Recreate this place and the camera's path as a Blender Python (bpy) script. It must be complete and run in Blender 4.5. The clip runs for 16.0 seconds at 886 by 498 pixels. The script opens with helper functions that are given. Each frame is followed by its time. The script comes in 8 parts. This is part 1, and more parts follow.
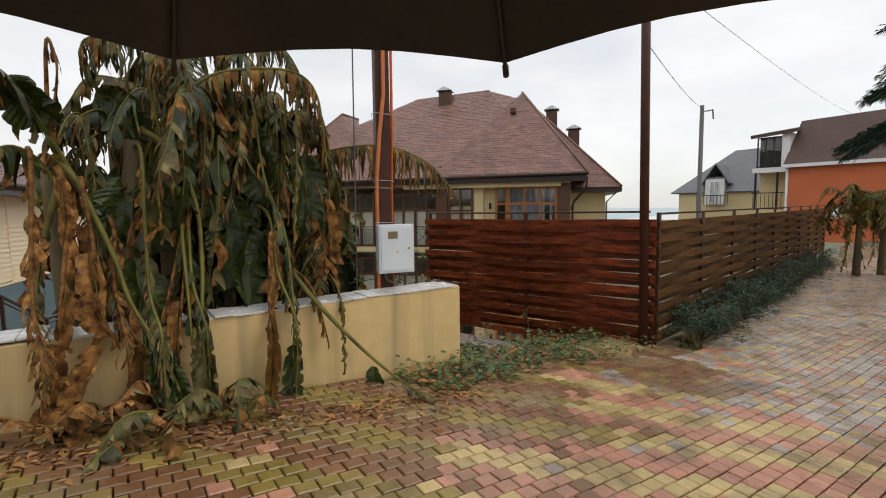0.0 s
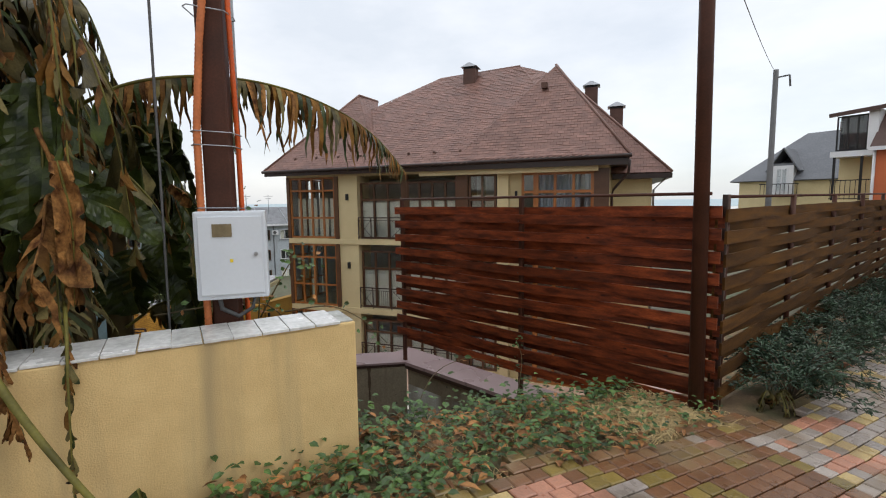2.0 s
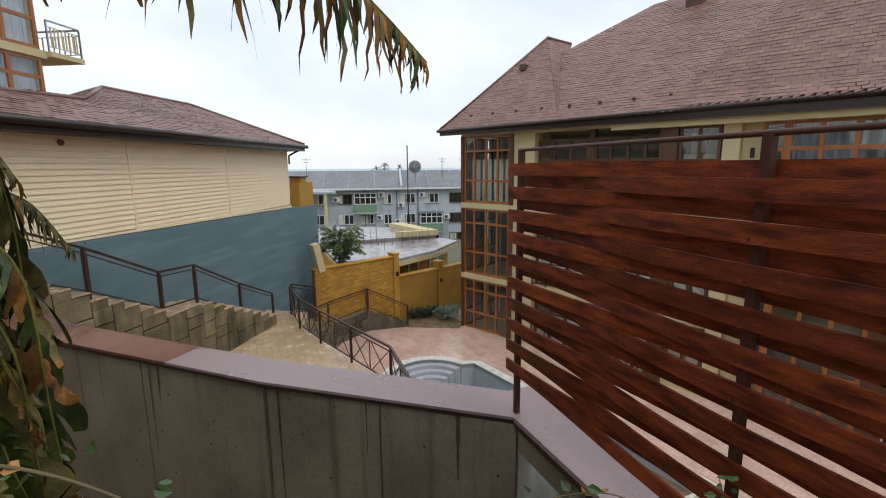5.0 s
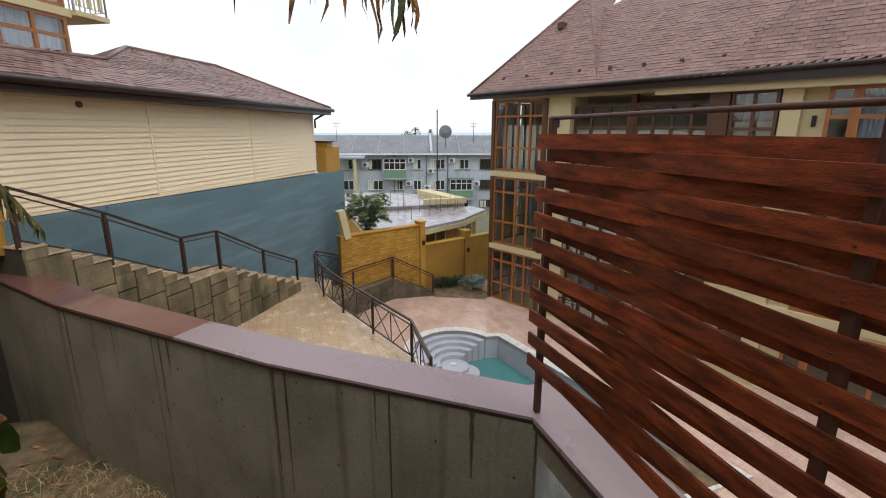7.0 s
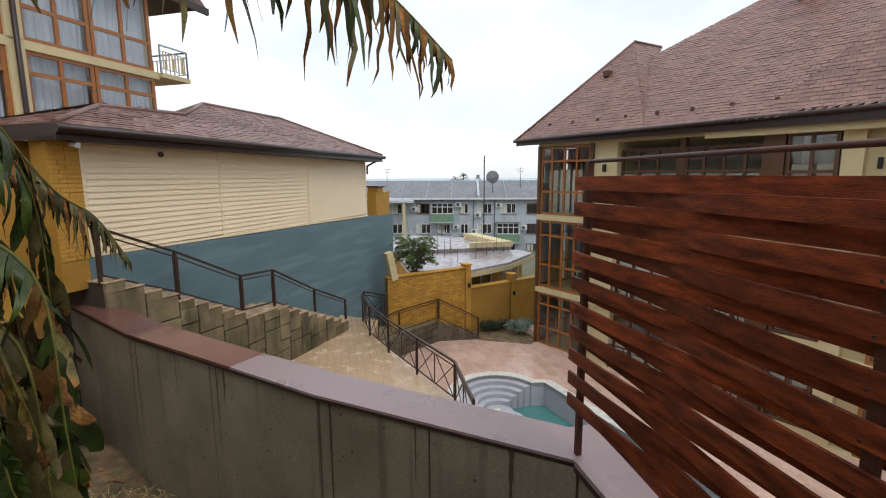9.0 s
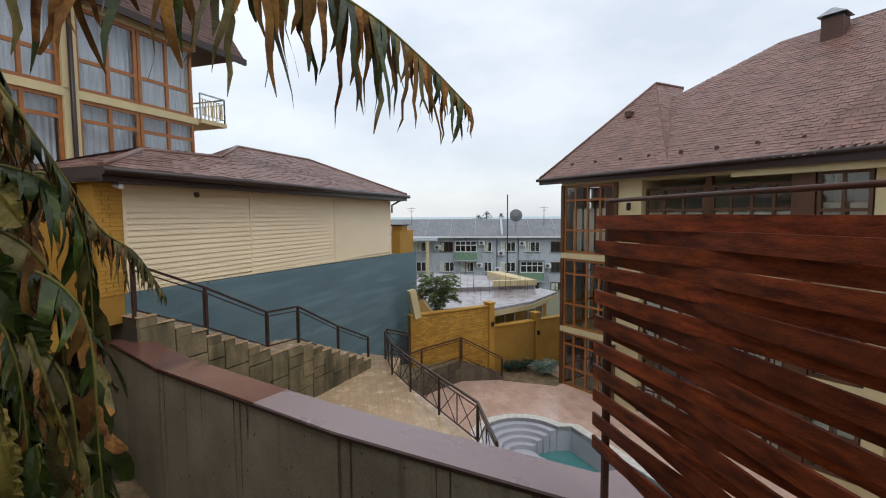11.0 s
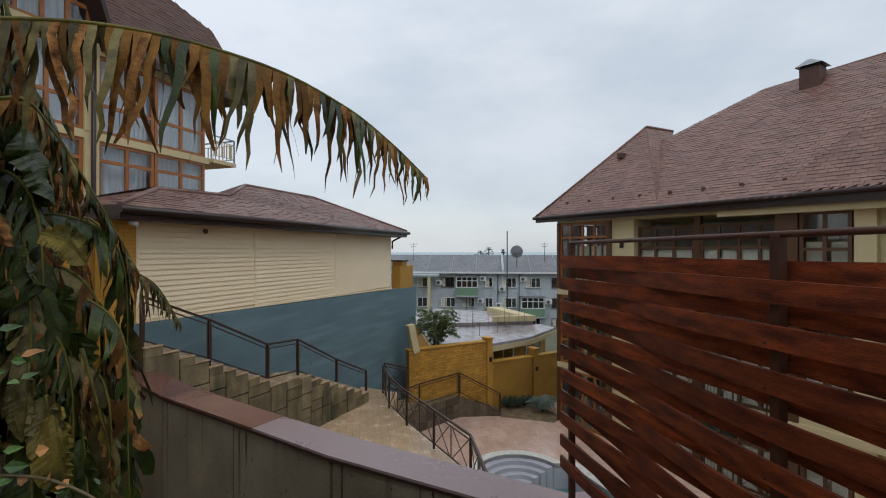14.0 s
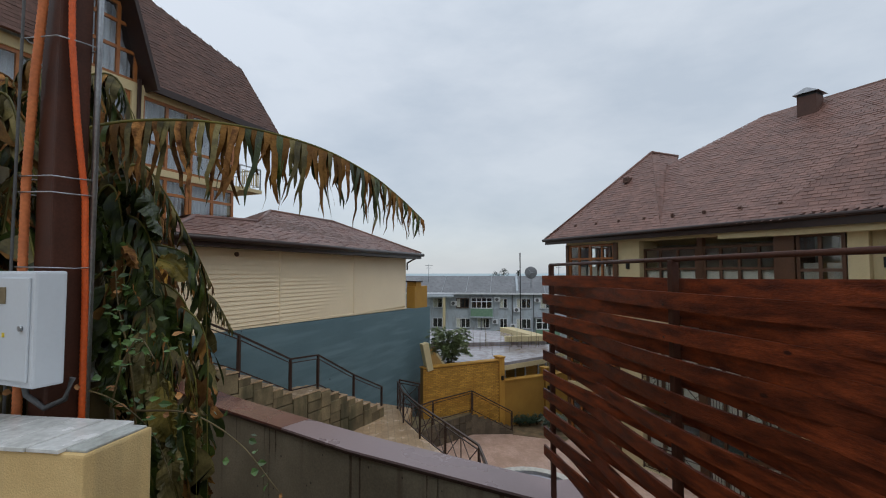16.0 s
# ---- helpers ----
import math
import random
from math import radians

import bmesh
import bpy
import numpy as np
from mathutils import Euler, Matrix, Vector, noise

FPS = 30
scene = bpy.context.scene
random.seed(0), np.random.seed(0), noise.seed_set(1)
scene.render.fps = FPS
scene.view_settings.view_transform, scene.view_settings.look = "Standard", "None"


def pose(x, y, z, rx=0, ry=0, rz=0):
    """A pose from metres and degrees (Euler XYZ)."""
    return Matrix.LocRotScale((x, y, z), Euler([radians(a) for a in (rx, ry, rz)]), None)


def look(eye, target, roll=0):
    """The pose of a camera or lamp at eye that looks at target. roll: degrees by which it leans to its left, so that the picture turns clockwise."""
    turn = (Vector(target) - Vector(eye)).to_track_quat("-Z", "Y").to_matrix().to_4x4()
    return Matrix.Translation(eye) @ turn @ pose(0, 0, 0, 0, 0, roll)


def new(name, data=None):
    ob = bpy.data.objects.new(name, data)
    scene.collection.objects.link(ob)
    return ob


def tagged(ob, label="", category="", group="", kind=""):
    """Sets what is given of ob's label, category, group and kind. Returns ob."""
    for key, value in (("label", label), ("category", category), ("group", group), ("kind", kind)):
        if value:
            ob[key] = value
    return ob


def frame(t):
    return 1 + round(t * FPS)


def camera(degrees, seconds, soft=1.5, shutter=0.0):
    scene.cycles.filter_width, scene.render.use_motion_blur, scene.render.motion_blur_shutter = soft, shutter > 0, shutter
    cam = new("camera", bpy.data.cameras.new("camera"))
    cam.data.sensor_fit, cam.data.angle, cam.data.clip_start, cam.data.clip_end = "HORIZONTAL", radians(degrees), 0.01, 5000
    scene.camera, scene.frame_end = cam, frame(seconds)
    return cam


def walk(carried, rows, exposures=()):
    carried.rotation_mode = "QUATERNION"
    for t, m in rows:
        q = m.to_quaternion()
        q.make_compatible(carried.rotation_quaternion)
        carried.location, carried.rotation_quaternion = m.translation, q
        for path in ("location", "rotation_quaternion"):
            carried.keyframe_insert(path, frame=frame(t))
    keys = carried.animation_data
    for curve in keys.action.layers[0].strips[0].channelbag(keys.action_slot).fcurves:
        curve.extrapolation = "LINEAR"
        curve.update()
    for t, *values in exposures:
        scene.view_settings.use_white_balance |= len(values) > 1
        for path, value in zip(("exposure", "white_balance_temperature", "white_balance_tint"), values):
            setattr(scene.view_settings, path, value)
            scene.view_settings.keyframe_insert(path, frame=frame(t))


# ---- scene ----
cam = camera(86.8, 16.0, soft=1.1)
METRES, EYE, TILT, LEAN, TURN = 8.0, 1.6, 0.0, 0.0, 38.1
ROWS = [
    (0.0, 0.0, 0.0, 0.0, -0.06, -4.99, 0.72),
    (0.5, 0.0357, 0.078, -0.0066, -1.1, -4.54, 0.74),
    (1.0, 0.0715, 0.1504, -0.0094, 0.1, -4.88, 0.71),
    (1.5, 0.1027, 0.224, -0.0122, 1.84, -5.32, 0.7),
    (2.0, 0.1243, 0.2963, -0.0147, 5.24, -5.97, 0.71),
    (2.5, 0.1496, 0.3673, -0.0191, 9.15, -6.17, 0.77),
    (3.0, 0.161, 0.438, -0.0226, 13.99, -6.88, 0.84),
    (3.5, 0.1743, 0.5043, -0.0245, 19.04, -7.72, 0.77),
    (4.0, 0.1684, 0.5612, -0.0273, 22.66, -8.56, 0.69),
    (4.5, 0.158, 0.6146, -0.0295, 26.27, -9.61, 0.61),
    (5.0, 0.1476, 0.6635, -0.0285, 29.35, -10.07, 0.49),
    (7.5, 0.1289, 0.7239, -0.0225, 33.32, -14.39, -0.08),
    (8.0, 0.1305, 0.7197, -0.0213, 34.07, -12.66, 0.04),
    (8.5, 0.1374, 0.7159, -0.022, 36.11, -10.69, 0.18),
    (9.0, 0.1469, 0.7084, -0.0258, 38.91, -8.82, 0.29),
    (11.5, 0.1577, 0.6995, -0.0248, 41.2, -3.39, 0.14),
    (12.0, 0.1639, 0.6872, -0.0237, 39.71, -2.85, 0.06),
    (12.5, 0.1718, 0.6734, -0.0227, 39.61, -2.41, 0.1),
    (13.0, 0.1876, 0.6798, -0.0218, 40.56, -2.14, 0.17),
    (13.5, 0.2004, 0.6841, -0.0225, 41.68, -0.79, 0.17),
    (14.0, 0.2125, 0.6715, -0.0209, 42.17, 0.17, -0.02),
    (14.5, 0.2282, 0.6445, -0.0242, 42.34, 0.59, -0.01),
    (15.0, 0.2493, 0.6275, -0.0222, 43.17, 0.73, 0.06),
    (15.5, 0.2801, 0.6199, -0.0238, 44.87, 1.89, 0.12),
    (16.0, 0.302, 0.6021, -0.0213, 44.14, 2.76, 0.03),
]
EXPOSURES = [(0.0, 0.22, 7050, 13), (1.5, 0.24, 6850, 13), (2.5, 0.33, 6450, 11), (4.0, 0.33, 6300, 10), (5.0, 0.35, 6450, 11), (7.5, 0.55, 6500, 12), (9.0, 0.45, 6500, 12), (11.5, 0.10, 6350, 11), (13.5, -0.17, 6300, 10), (14.0, -0.14, 6300, 10), (15.0, -0.09, 6200, 10), (15.5, -0.26, 6200, 10), (16.0, -0.28, 6200, 10)]
walk(cam, [(t, pose(0, 0, EYE, TILT, LEAN, TURN) @ pose(METRES * x, METRES * y, METRES * z, 90 + pitch, roll, yaw)) for t, x, y, z, yaw, pitch, roll in ROWS], EXPOSURES)

# ---- world and light: overcast, rain ----
world = bpy.data.worlds.new("overcast_sky")
scene.world = world
world.use_nodes = True
wn, wl = world.node_tree.nodes, world.node_tree.links
wn.clear()
w_out = wn.new("ShaderNodeOutputWorld")
w_bg = wn.new("ShaderNodeBackground")
w_bg2 = wn.new("ShaderNodeBackground")
w_add = wn.new("ShaderNodeAddShader")
w_sky = wn.new("ShaderNodeTexSky")
w_sky.sky_type = "NISHITA"
w_sky.sun_disc = False
w_sky.sun_elevation = radians(38)
w_sky.sun_rotation = radians(200)
w_bg.inputs["Strength"].default_value = 0.03
wl.new(w_sky.outputs[0], w_bg.inputs["Color"])
w_tc = wn.new("ShaderNodeTexCoord")
w_map = wn.new("ShaderNodeMapping")
w_map.inputs["Scale"].default_value = (1.0, 1.0, 2.6)
w_noise = wn.new("ShaderNodeTexNoise")
w_noise.inputs["Scale"].default_value = 2.2
w_noise.inputs["Detail"].default_value = 6.0
w_noise.inputs["Roughness"].default_value = 0.55
w_ramp = wn.new("ShaderNodeValToRGB")
w_ramp.color_ramp.elements[0].position = 0.36
w_ramp.color_ramp.elements[0].color = (0.64, 0.69, 0.735, 1)
w_ramp.color_ramp.elements[1].position = 0.62
w_ramp.color_ramp.elements[1].color = (0.82, 0.85, 0.87, 1)
wl.new(w_tc.outputs["Generated"], w_map.inputs["Vector"])
wl.new(w_map.outputs[0], w_noise.inputs["Vector"])
wl.new(w_noise.outputs["Fac"], w_ramp.inputs["Fac"])
wl.new(w_ramp.outputs["Color"], w_bg2.inputs["Color"])
# an overcast sky is brighter towards the zenith than at the horizon
w_sep = wn.new("ShaderNodeSeparateXYZ")
w_pow = wn.new("ShaderNodeMath")
w_pow.operation, w_pow.use_clamp = "POWER", True
w_pow.inputs[1].default_value = 1.6
w_rise = wn.new("ShaderNodeMapRange")
w_rise.inputs["To Min"].default_value, w_rise.inputs["To Max"].default_value = 0.80, 1.42
wl.new(w_tc.outputs["Generated"], w_sep.inputs[0])
wl.new(w_sep.outputs["Z"], w_pow.inputs[0])
wl.new(w_pow.outputs[0], w_rise.inputs["Value"])
wl.new(w_rise.outputs[0], w_bg2.inputs["Strength"])
wl.new(w_bg.outputs[0], w_add.inputs[0])
wl.new(w_bg2.outputs[0], w_add.inputs[1])
wl.new(w_add.outputs[0], w_out.inputs["Surface"])

sun = new("sun", bpy.data.lights.new("sun", "SUN"))
sun.data.energy, sun.data.angle, sun.data.color = 0.6, radians(25), (1.0, 0.97, 0.93)
sun.matrix_world = look((10, 9, 20), (-6, 3, 0))


# ---- materials ----
def mat(name, col, col2=None, rough=0.6, metal=0.0, scale=6.0, fine=60.0, bump=0.15, wet=0.0, stretch=(1, 1, 1), stain=None,
        stain_at=0.62, rand=0.0, spec=0.38, island=False, grain=0.5, stain_z=0.45, stain_xy=1.3, pits=None, tile=None):
    """Colour that varies at two scales, stains, fine relief, and a per-object shift of tone. pits: (colour, scale, size, stretch) of
    small scattered marks. tile: (width, height, joint, tone of the joint) of far-off laid tiles."""
    m = bpy.data.materials.new(name)
    m.use_nodes = True
    n, l = m.node_tree.nodes, m.node_tree.links
    p = n["Principled BSDF"]
    tc, mp = n.new("ShaderNodeTexCoord"), n.new("ShaderNodeMapping")
    mp.inputs["Scale"].default_value = stretch
    geo = n.new("ShaderNodeNewGeometry")
    l.new(geo.outputs["Position"], mp.inputs["Vector"])
    big, small = n.new("ShaderNodeTexNoise"), n.new("ShaderNodeTexNoise")
    big.inputs["Scale"].default_value, small.inputs["Scale"].default_value = scale, fine
    big.inputs["Detail"].default_value, small.inputs["Detail"].default_value = 5, 3
    l.new(mp.outputs[0], big.inputs["Vector"]), l.new(mp.outputs[0], small.inputs["Vector"])
    ramp = n.new("ShaderNodeValToRGB")
    c2 = col2 or [c * 0.72 for c in col]
    ramp.color_ramp.elements[0].position, ramp.color_ramp.elements[1].position = 0.32, 0.68
    ramp.color_ramp.elements[0].color, ramp.color_ramp.elements[1].color = (*c2, 1), (*col, 1)
    l.new(big.outputs["Fac"], ramp.inputs["Fac"])
    mul = n.new("ShaderNodeMix")
    mul.data_type, mul.blend_type = "RGBA", "MULTIPLY"
    mul.inputs["Factor"].default_value = grain
    fr = n.new("ShaderNodeValToRGB")
    fr.color_ramp.elements[0].position, fr.color_ramp.elements[1].position = 0.3, 0.7
    fr.color_ramp.elements[0].color, fr.color_ramp.elements[1].color = (0.62, 0.62, 0.62, 1), (1.15, 1.15, 1.15, 1)
    l.new(small.outputs["Fac"], fr.inputs["Fac"])
    l.new(ramp.outputs["Color"], mul.inputs["A"]), l.new(fr.outputs["Color"], mul.inputs["B"])
    out = mul.outputs["Result"]
    if stain:
        st, sr, sm = n.new("ShaderNodeTexNoise"), n.new("ShaderNodeValToRGB"), n.new("ShaderNodeMix")
        smap = n.new("ShaderNodeMapping")
        smap.inputs["Scale"].default_value = (stain_xy, stain_xy, stain_z)
        l.new(geo.outputs["Position"], smap.inputs["Vector"])
        l.new(smap.outputs[0], st.inputs["Vector"])
        st.inputs["Scale"].default_value, st.inputs["Detail"].default_value = 1.7, 7
        sr.color_ramp.elements[0].position, sr.color_ramp.elements[1].position = stain_at - 0.12, stain_at + 0.08
        sm.data_type = "RGBA"
        l.new(st.outputs["Fac"], sr.inputs["Fac"]), l.new(sr.outputs["Color"], sm.inputs["Factor"])
        l.new(out, sm.inputs["A"])
        sm.inputs["B"].default_value = (*stain, 1)
        out = sm.outputs["Result"]
    if pits:
        pc, psc, psize, pst = pits
        pv, pr, pm, pmap = n.new("ShaderNodeTexVoronoi"), n.new("ShaderNodeValToRGB"), n.new("ShaderNodeMix"), n.new("ShaderNodeMapping")
        pmap.inputs["Scale"].default_value = pst
        l.new(geo.outputs["Position"], pmap.inputs["Vector"]), l.new(pmap.outputs[0], pv.inputs["Vector"])
        pv.inputs["Scale"].default_value = psc
        pr.color_ramp.elements[0].position, pr.color_ramp.elements[1].position = psize * 0.6, psize
        pr.color_ramp.elements[0].color, pr.color_ramp.elements[1].color = (1, 1, 1, 1), (0, 0, 0, 1)
        pm.data_type = "RGBA"
        l.new(pv.outputs["Distance"], pr.inputs["Fac"]), l.new(pr.outputs["Color"], pm.inputs["Factor"])
        l.new(out, pm.inputs["A"])
        pm.inputs["B"].default_value = (*pc, 1)
        out = pm.outputs["Result"]
    if tile:
        tb, tm = n.new("ShaderNodeTexBrick"), n.new("ShaderNodeMix")
        l.new(geo.outputs["Position"], tb.inputs["Vector"])
        tb.inputs["Scale"].default_value, tb.inputs["Brick Width"].default_value, tb.inputs["Row Height"].default_value = 1.0, tile[0], tile[1]
        tb.inputs["Mortar Size"].default_value, tb.inputs["Mortar Smooth"].default_value = tile[2], 0.3
        tb.inputs["Color1"].default_value, tb.inputs["Color2"].default_value = (1.06, 1.05, 1.04, 1), (0.9, 0.88, 0.86, 1)
        tb.inputs["Mortar"].default_value = (tile[3], tile[3], tile[3], 1)
        tm.data_type, tm.blend_type = "RGBA", "MULTIPLY"
        tm.inputs["Factor"].default_value = 1.0
        l.new(out, tm.inputs["A"]), l.new(tb.outputs["Color"], tm.inputs["B"])
        out = tm.outputs["Result"]
    if rand:
        hsv, mr = n.new("ShaderNodeHueSaturation"), n.new("ShaderNodeMapRange")
        if island:
            l.new(geo.outputs["Random Per Island"], mr.inputs["Value"])
        else:
            oi = n.new("ShaderNodeObjectInfo")
            l.new(oi.outputs["Random"], mr.inputs["Value"])
        mr.inputs["To Min"].default_value, mr.inputs["To Max"].default_value = 1 - rand, 1 + rand
        l.new(mr.outputs[0], hsv.inputs["Value"]), l.new(out, hsv.inputs["Color"])
        out = hsv.outputs["Color"]
    l.new(out, p.inputs["Base Color"])
    p.inputs["Metallic"].default_value = metal
    p.inputs["Specular IOR Level"].default_value = spec
    rr = n.new("ShaderNodeMapRange")
    rr.inputs["To Min"].default_value, rr.inputs["To Max"].default_value = max(0.03, rough - 0.12 - wet), min(1, rough + 0.1)
    l.new(big.outputs["Fac"], rr.inputs["Value"]), l.new(rr.outputs[0], p.inputs["Roughness"])
    if bump:
        b = n.new("ShaderNodeBump")
        b.inputs["Strength"].default_value, b.inputs["Distance"].default_value = bump, 0.01
        l.new(small.outputs["Fac"], b.inputs["Height"]), l.new(b.outputs[0], p.inputs["Normal"])
    return m


M_YELLOW_WALL = mat("yellow_render", (0.68, 0.49, 0.225), (0.60, 0.42, 0.185), 0.8, fine=140, grain=0.25, bump=0.35, stain=(0.40, 0.30, 0.15), stain_at=0.60, stain_z=0.14, stain_xy=2.6)
M_CAP_TILE = mat("white_cap_tile", (0.68, 0.68, 0.66), (0.55, 0.55, 0.52), 0.25, fine=30, bump=0.04, rand=0.08)
M_CONCRETE = mat("grey_concrete", (0.222, 0.188, 0.13), (0.135, 0.112, 0.075), 0.75, scale=1.1, fine=34, bump=0.4, grain=0.5, stain=(0.075, 0.055, 0.034), stain_at=0.70, stain_z=0.1, stain_xy=2.6, pits=((0.045, 0.035, 0.025), 6.0, 0.1, (1, 1, 0.8)))
M_CONCRETE_PALE = mat("pale_concrete", (0.50, 0.52, 0.50), (0.30, 0.30, 0.265), 0.8, scale=2.5, fine=40, bump=0.3, stain=(0.14, 0.12, 0.085), stain_at=0.6, stain_z=0.15)
# one wet coping metal in two colours: mirrored hotel and mirrored sky painted in
M_COPING_HOTEL = mat("hotel_reflect_coping", (0.165, 0.078, 0.062), (0.125, 0.055, 0.043), 0.16, scale=1.2, fine=15, bump=0.01, grain=0.15, wet=0.1)
M_COPING_SKY = mat("sky_reflect_coping", (0.25, 0.18, 0.178), (0.225, 0.16, 0.158), 0.3, scale=1.5, fine=20, bump=0.01, grain=0.12)
M_FENCE = mat("red_brown_stained_boards", (0.215, 0.044, 0.012), (0.055, 0.011, 0.0045), 0.48, scale=4.5, fine=34, bump=0.35, stretch=(1, 1, 5), rand=0.34, spec=0.2, grain=0.9, pits=((0.03, 0.007, 0.004), 2.6, 0.075, (1, 1, 2.2)))
M_FENCE_GREEN = mat("weathered_brown_boards", (0.115, 0.052, 0.0125), (0.05, 0.022, 0.007), 0.7, spec=0.12, scale=2.2, fine=26, bump=0.2, stretch=(1, 1, 9), rand=0.3)
M_STEEL_BROWN = mat("brown_painted_steel", (0.075, 0.026, 0.014), (0.05, 0.018, 0.01), 0.55, spec=0.25, fine=80, bump=0.04)
M_ROOF = mat("red_brown_shingle", (0.235, 0.125, 0.098), (0.17, 0.088, 0.068), 0.5, spec=0.45, scale=1.4, fine=35, bump=0.3, rand=0.16, island=True)
M_ROOF_DARK = mat("dark_brown_shingle", (0.125, 0.065, 0.048), (0.09, 0.046, 0.035), 0.7, scale=1.4, fine=35, bump=0.25, rand=0.2, island=True)
M_FASCIA = mat("dark_brown_fascia", (0.035, 0.018, 0.014), None, 0.35, bump=0.03)
M_CREAM = mat("cream_render", (0.62, 0.52, 0.30), (0.56, 0.46, 0.26), 0.8, scale=1.2, fine=90, bump=0.15, stain=(0.47, 0.39, 0.24), stain_at=0.74)
M_WOOD_FRAME = mat("orange_brown_window_frame", (0.36, 0.14, 0.04), (0.28, 0.10, 0.028), 0.35, scale=3, fine=40, bump=0.05)
M_WOOD_DARK = mat("dark_brown_panel", (0.11, 0.052, 0.026), (0.085, 0.04, 0.02), 0.4, scale=3, fine=40, bump=0.05)
M_SIDING = mat("cream_siding", (0.84, 0.70, 0.475), (0.80, 0.66, 0.44), 0.5, scale=0.9, fine=20, bump=0.02, grain=0.1)
M_BLUE = mat("blue_grey_render", (0.125, 0.2, 0.225), (0.105, 0.172, 0.197), 0.72, scale=0.7, fine=50, bump=0.2, stain=(0.145, 0.222, 0.247), stain_at=0.6, stain_z=2.0, stain_xy=0.2, pits=((0.05, 0.07, 0.08), 1.3, 0.05, (1, 1, 1)))
M_OCHRE_BRICK = mat("ochre_bricks", (0.55, 0.30, 0.05), (0.43, 0.215, 0.03), 0.75, scale=1.3, fine=40, bump=0.2, rand=0.22, island=True)
M_MORTAR = mat("ochre_mortar", (0.30, 0.17, 0.05), None, 0.9)
M_OCHRE = mat("ochre_brick", (0.50, 0.27, 0.045), (0.40, 0.2, 0.03), 0.75, scale=1.3, fine=40, bump=0.2, rand=0.2)
M_STONE = mat("brown_stone_cladding", (0.25, 0.195, 0.108), (0.145, 0.112, 0.063), 0.8, scale=2.5, fine=22, bump=0.6, rand=0.28, stain=(0.075, 0.068, 0.036), stain_at=0.62)
M_STONE_WET = mat("wet_stone_cladding", (0.135, 0.105, 0.07), (0.075, 0.06, 0.04), 0.6, scale=2.5, fine=22, bump=0.5, rand=0.25)
M_STONE_DARK = mat("stone_joint", (0.06, 0.05, 0.035), None, 0.9)
M_PATIO = mat("pink_patio_tile", (0.66, 0.455, 0.365), (0.56, 0.38, 0.30), 0.28, scale=0.8, fine=12, bump=0.04, wet=0.16, stain=(0.50, 0.34, 0.26), stain_at=0.6, tile=(0.6, 0.3, 0.008, 0.88))
M_WALKWAY = mat("tan_wet_tile", (0.56, 0.40, 0.25), (0.44, 0.30, 0.175), 0.3, scale=2.5, fine=14, bump=0.1, wet=0.12, tile=(0.3, 0.2, 0.012, 0.74))
M_POOL = mat("white_pool_rim", (0.74, 0.71, 0.64), None, 0.45, fine=60, bump=0.1)
M_POOL_IN = mat("grey_pool_lining", (0.47, 0.47, 0.51), (0.41, 0.41, 0.45), 0.45, scale=1.5, bump=0.05)
M_SOIL = mat("brown_litter_soil", (0.25, 0.17, 0.09), (0.11, 0.072, 0.04), 0.95, scale=3.5, fine=40, bump=0.8, stain=(0.09, 0.085, 0.04), stain_at=0.6)
M_SAND = mat("pave_joint_soil", (0.07, 0.05, 0.03), None, 0.9, scale=3, bump=0.3)
M_PAVE_Y = mat("yellow_paver", (0.46, 0.34, 0.145), (0.34, 0.25, 0.105), 0.42, scale=5, fine=70, bump=0.25, wet=0.16, rand=0.16, spec=0.35, stain=(0.19, 0.13, 0.06), stain_at=0.6)
M_PAVE_R = mat("red_paver", (0.43, 0.205, 0.13), (0.32, 0.145, 0.09), 0.42, scale=5, fine=70, bump=0.25, wet=0.16, rand=0.16, spec=0.35, stain=(0.17, 0.1, 0.06), stain_at=0.6)
M_PAVE_G = mat("grey_paver", (0.37, 0.315, 0.27), (0.265, 0.225, 0.195), 0.42, scale=5, fine=70, bump=0.25, wet=0.16, rand=0.16, spec=0.35, stain=(0.14, 0.11, 0.08), stain_at=0.6)
M_BOX = mat("light_grey_enamel", (0.60, 0.64, 0.68), (0.56, 0.60, 0.64), 0.35, scale=2, fine=50, bump=0.01, grain=0.06)
M_ORANGE = mat("orange_corrugated_hose", (0.72, 0.12, 0.02), (0.55, 0.085, 0.016), 0.45, bump=0.05)
M_ORANGE_PALE = mat("faded_orange_hose", (0.62, 0.19, 0.06), (0.48, 0.14, 0.045), 0.6, bump=0.05)
M_LEAF = mat("banana_leaf_green", (0.048, 0.066, 0.010), (0.011, 0.02, 0.005), 0.36, spec=0.32, scale=11, fine=70, bump=0.3, rand=0.5, island=True)
M_LEAF_OLIVE = mat("banana_leaf_olive", (0.185, 0.15, 0.055), (0.05, 0.042, 0.015), 0.48, spec=0.2, scale=11, fine=70, bump=0.3, rand=0.5, island=True)
M_LEAF_DRY = mat("banana_leaf_dry", (0.36, 0.175, 0.055), (0.06, 0.022, 0.008), 0.75, spec=0.12, scale=15, fine=70, bump=0.6, rand=0.5, island=True, grain=0.8)
M_LEAF_ORANGE = mat("banana_leaf_rust", (0.20, 0.10, 0.022), (0.085, 0.036, 0.01), 0.65, spec=0.14, scale=9, fine=60, bump=0.4, rand=0.5, island=True)
M_LEAF_YELLOW = mat("banana_leaf_yellow", (0.22, 0.16, 0.03), (0.055, 0.05, 0.012), 0.5, spec=0.2, scale=9, fine=60, bump=0.3, rand=0.4, island=True)
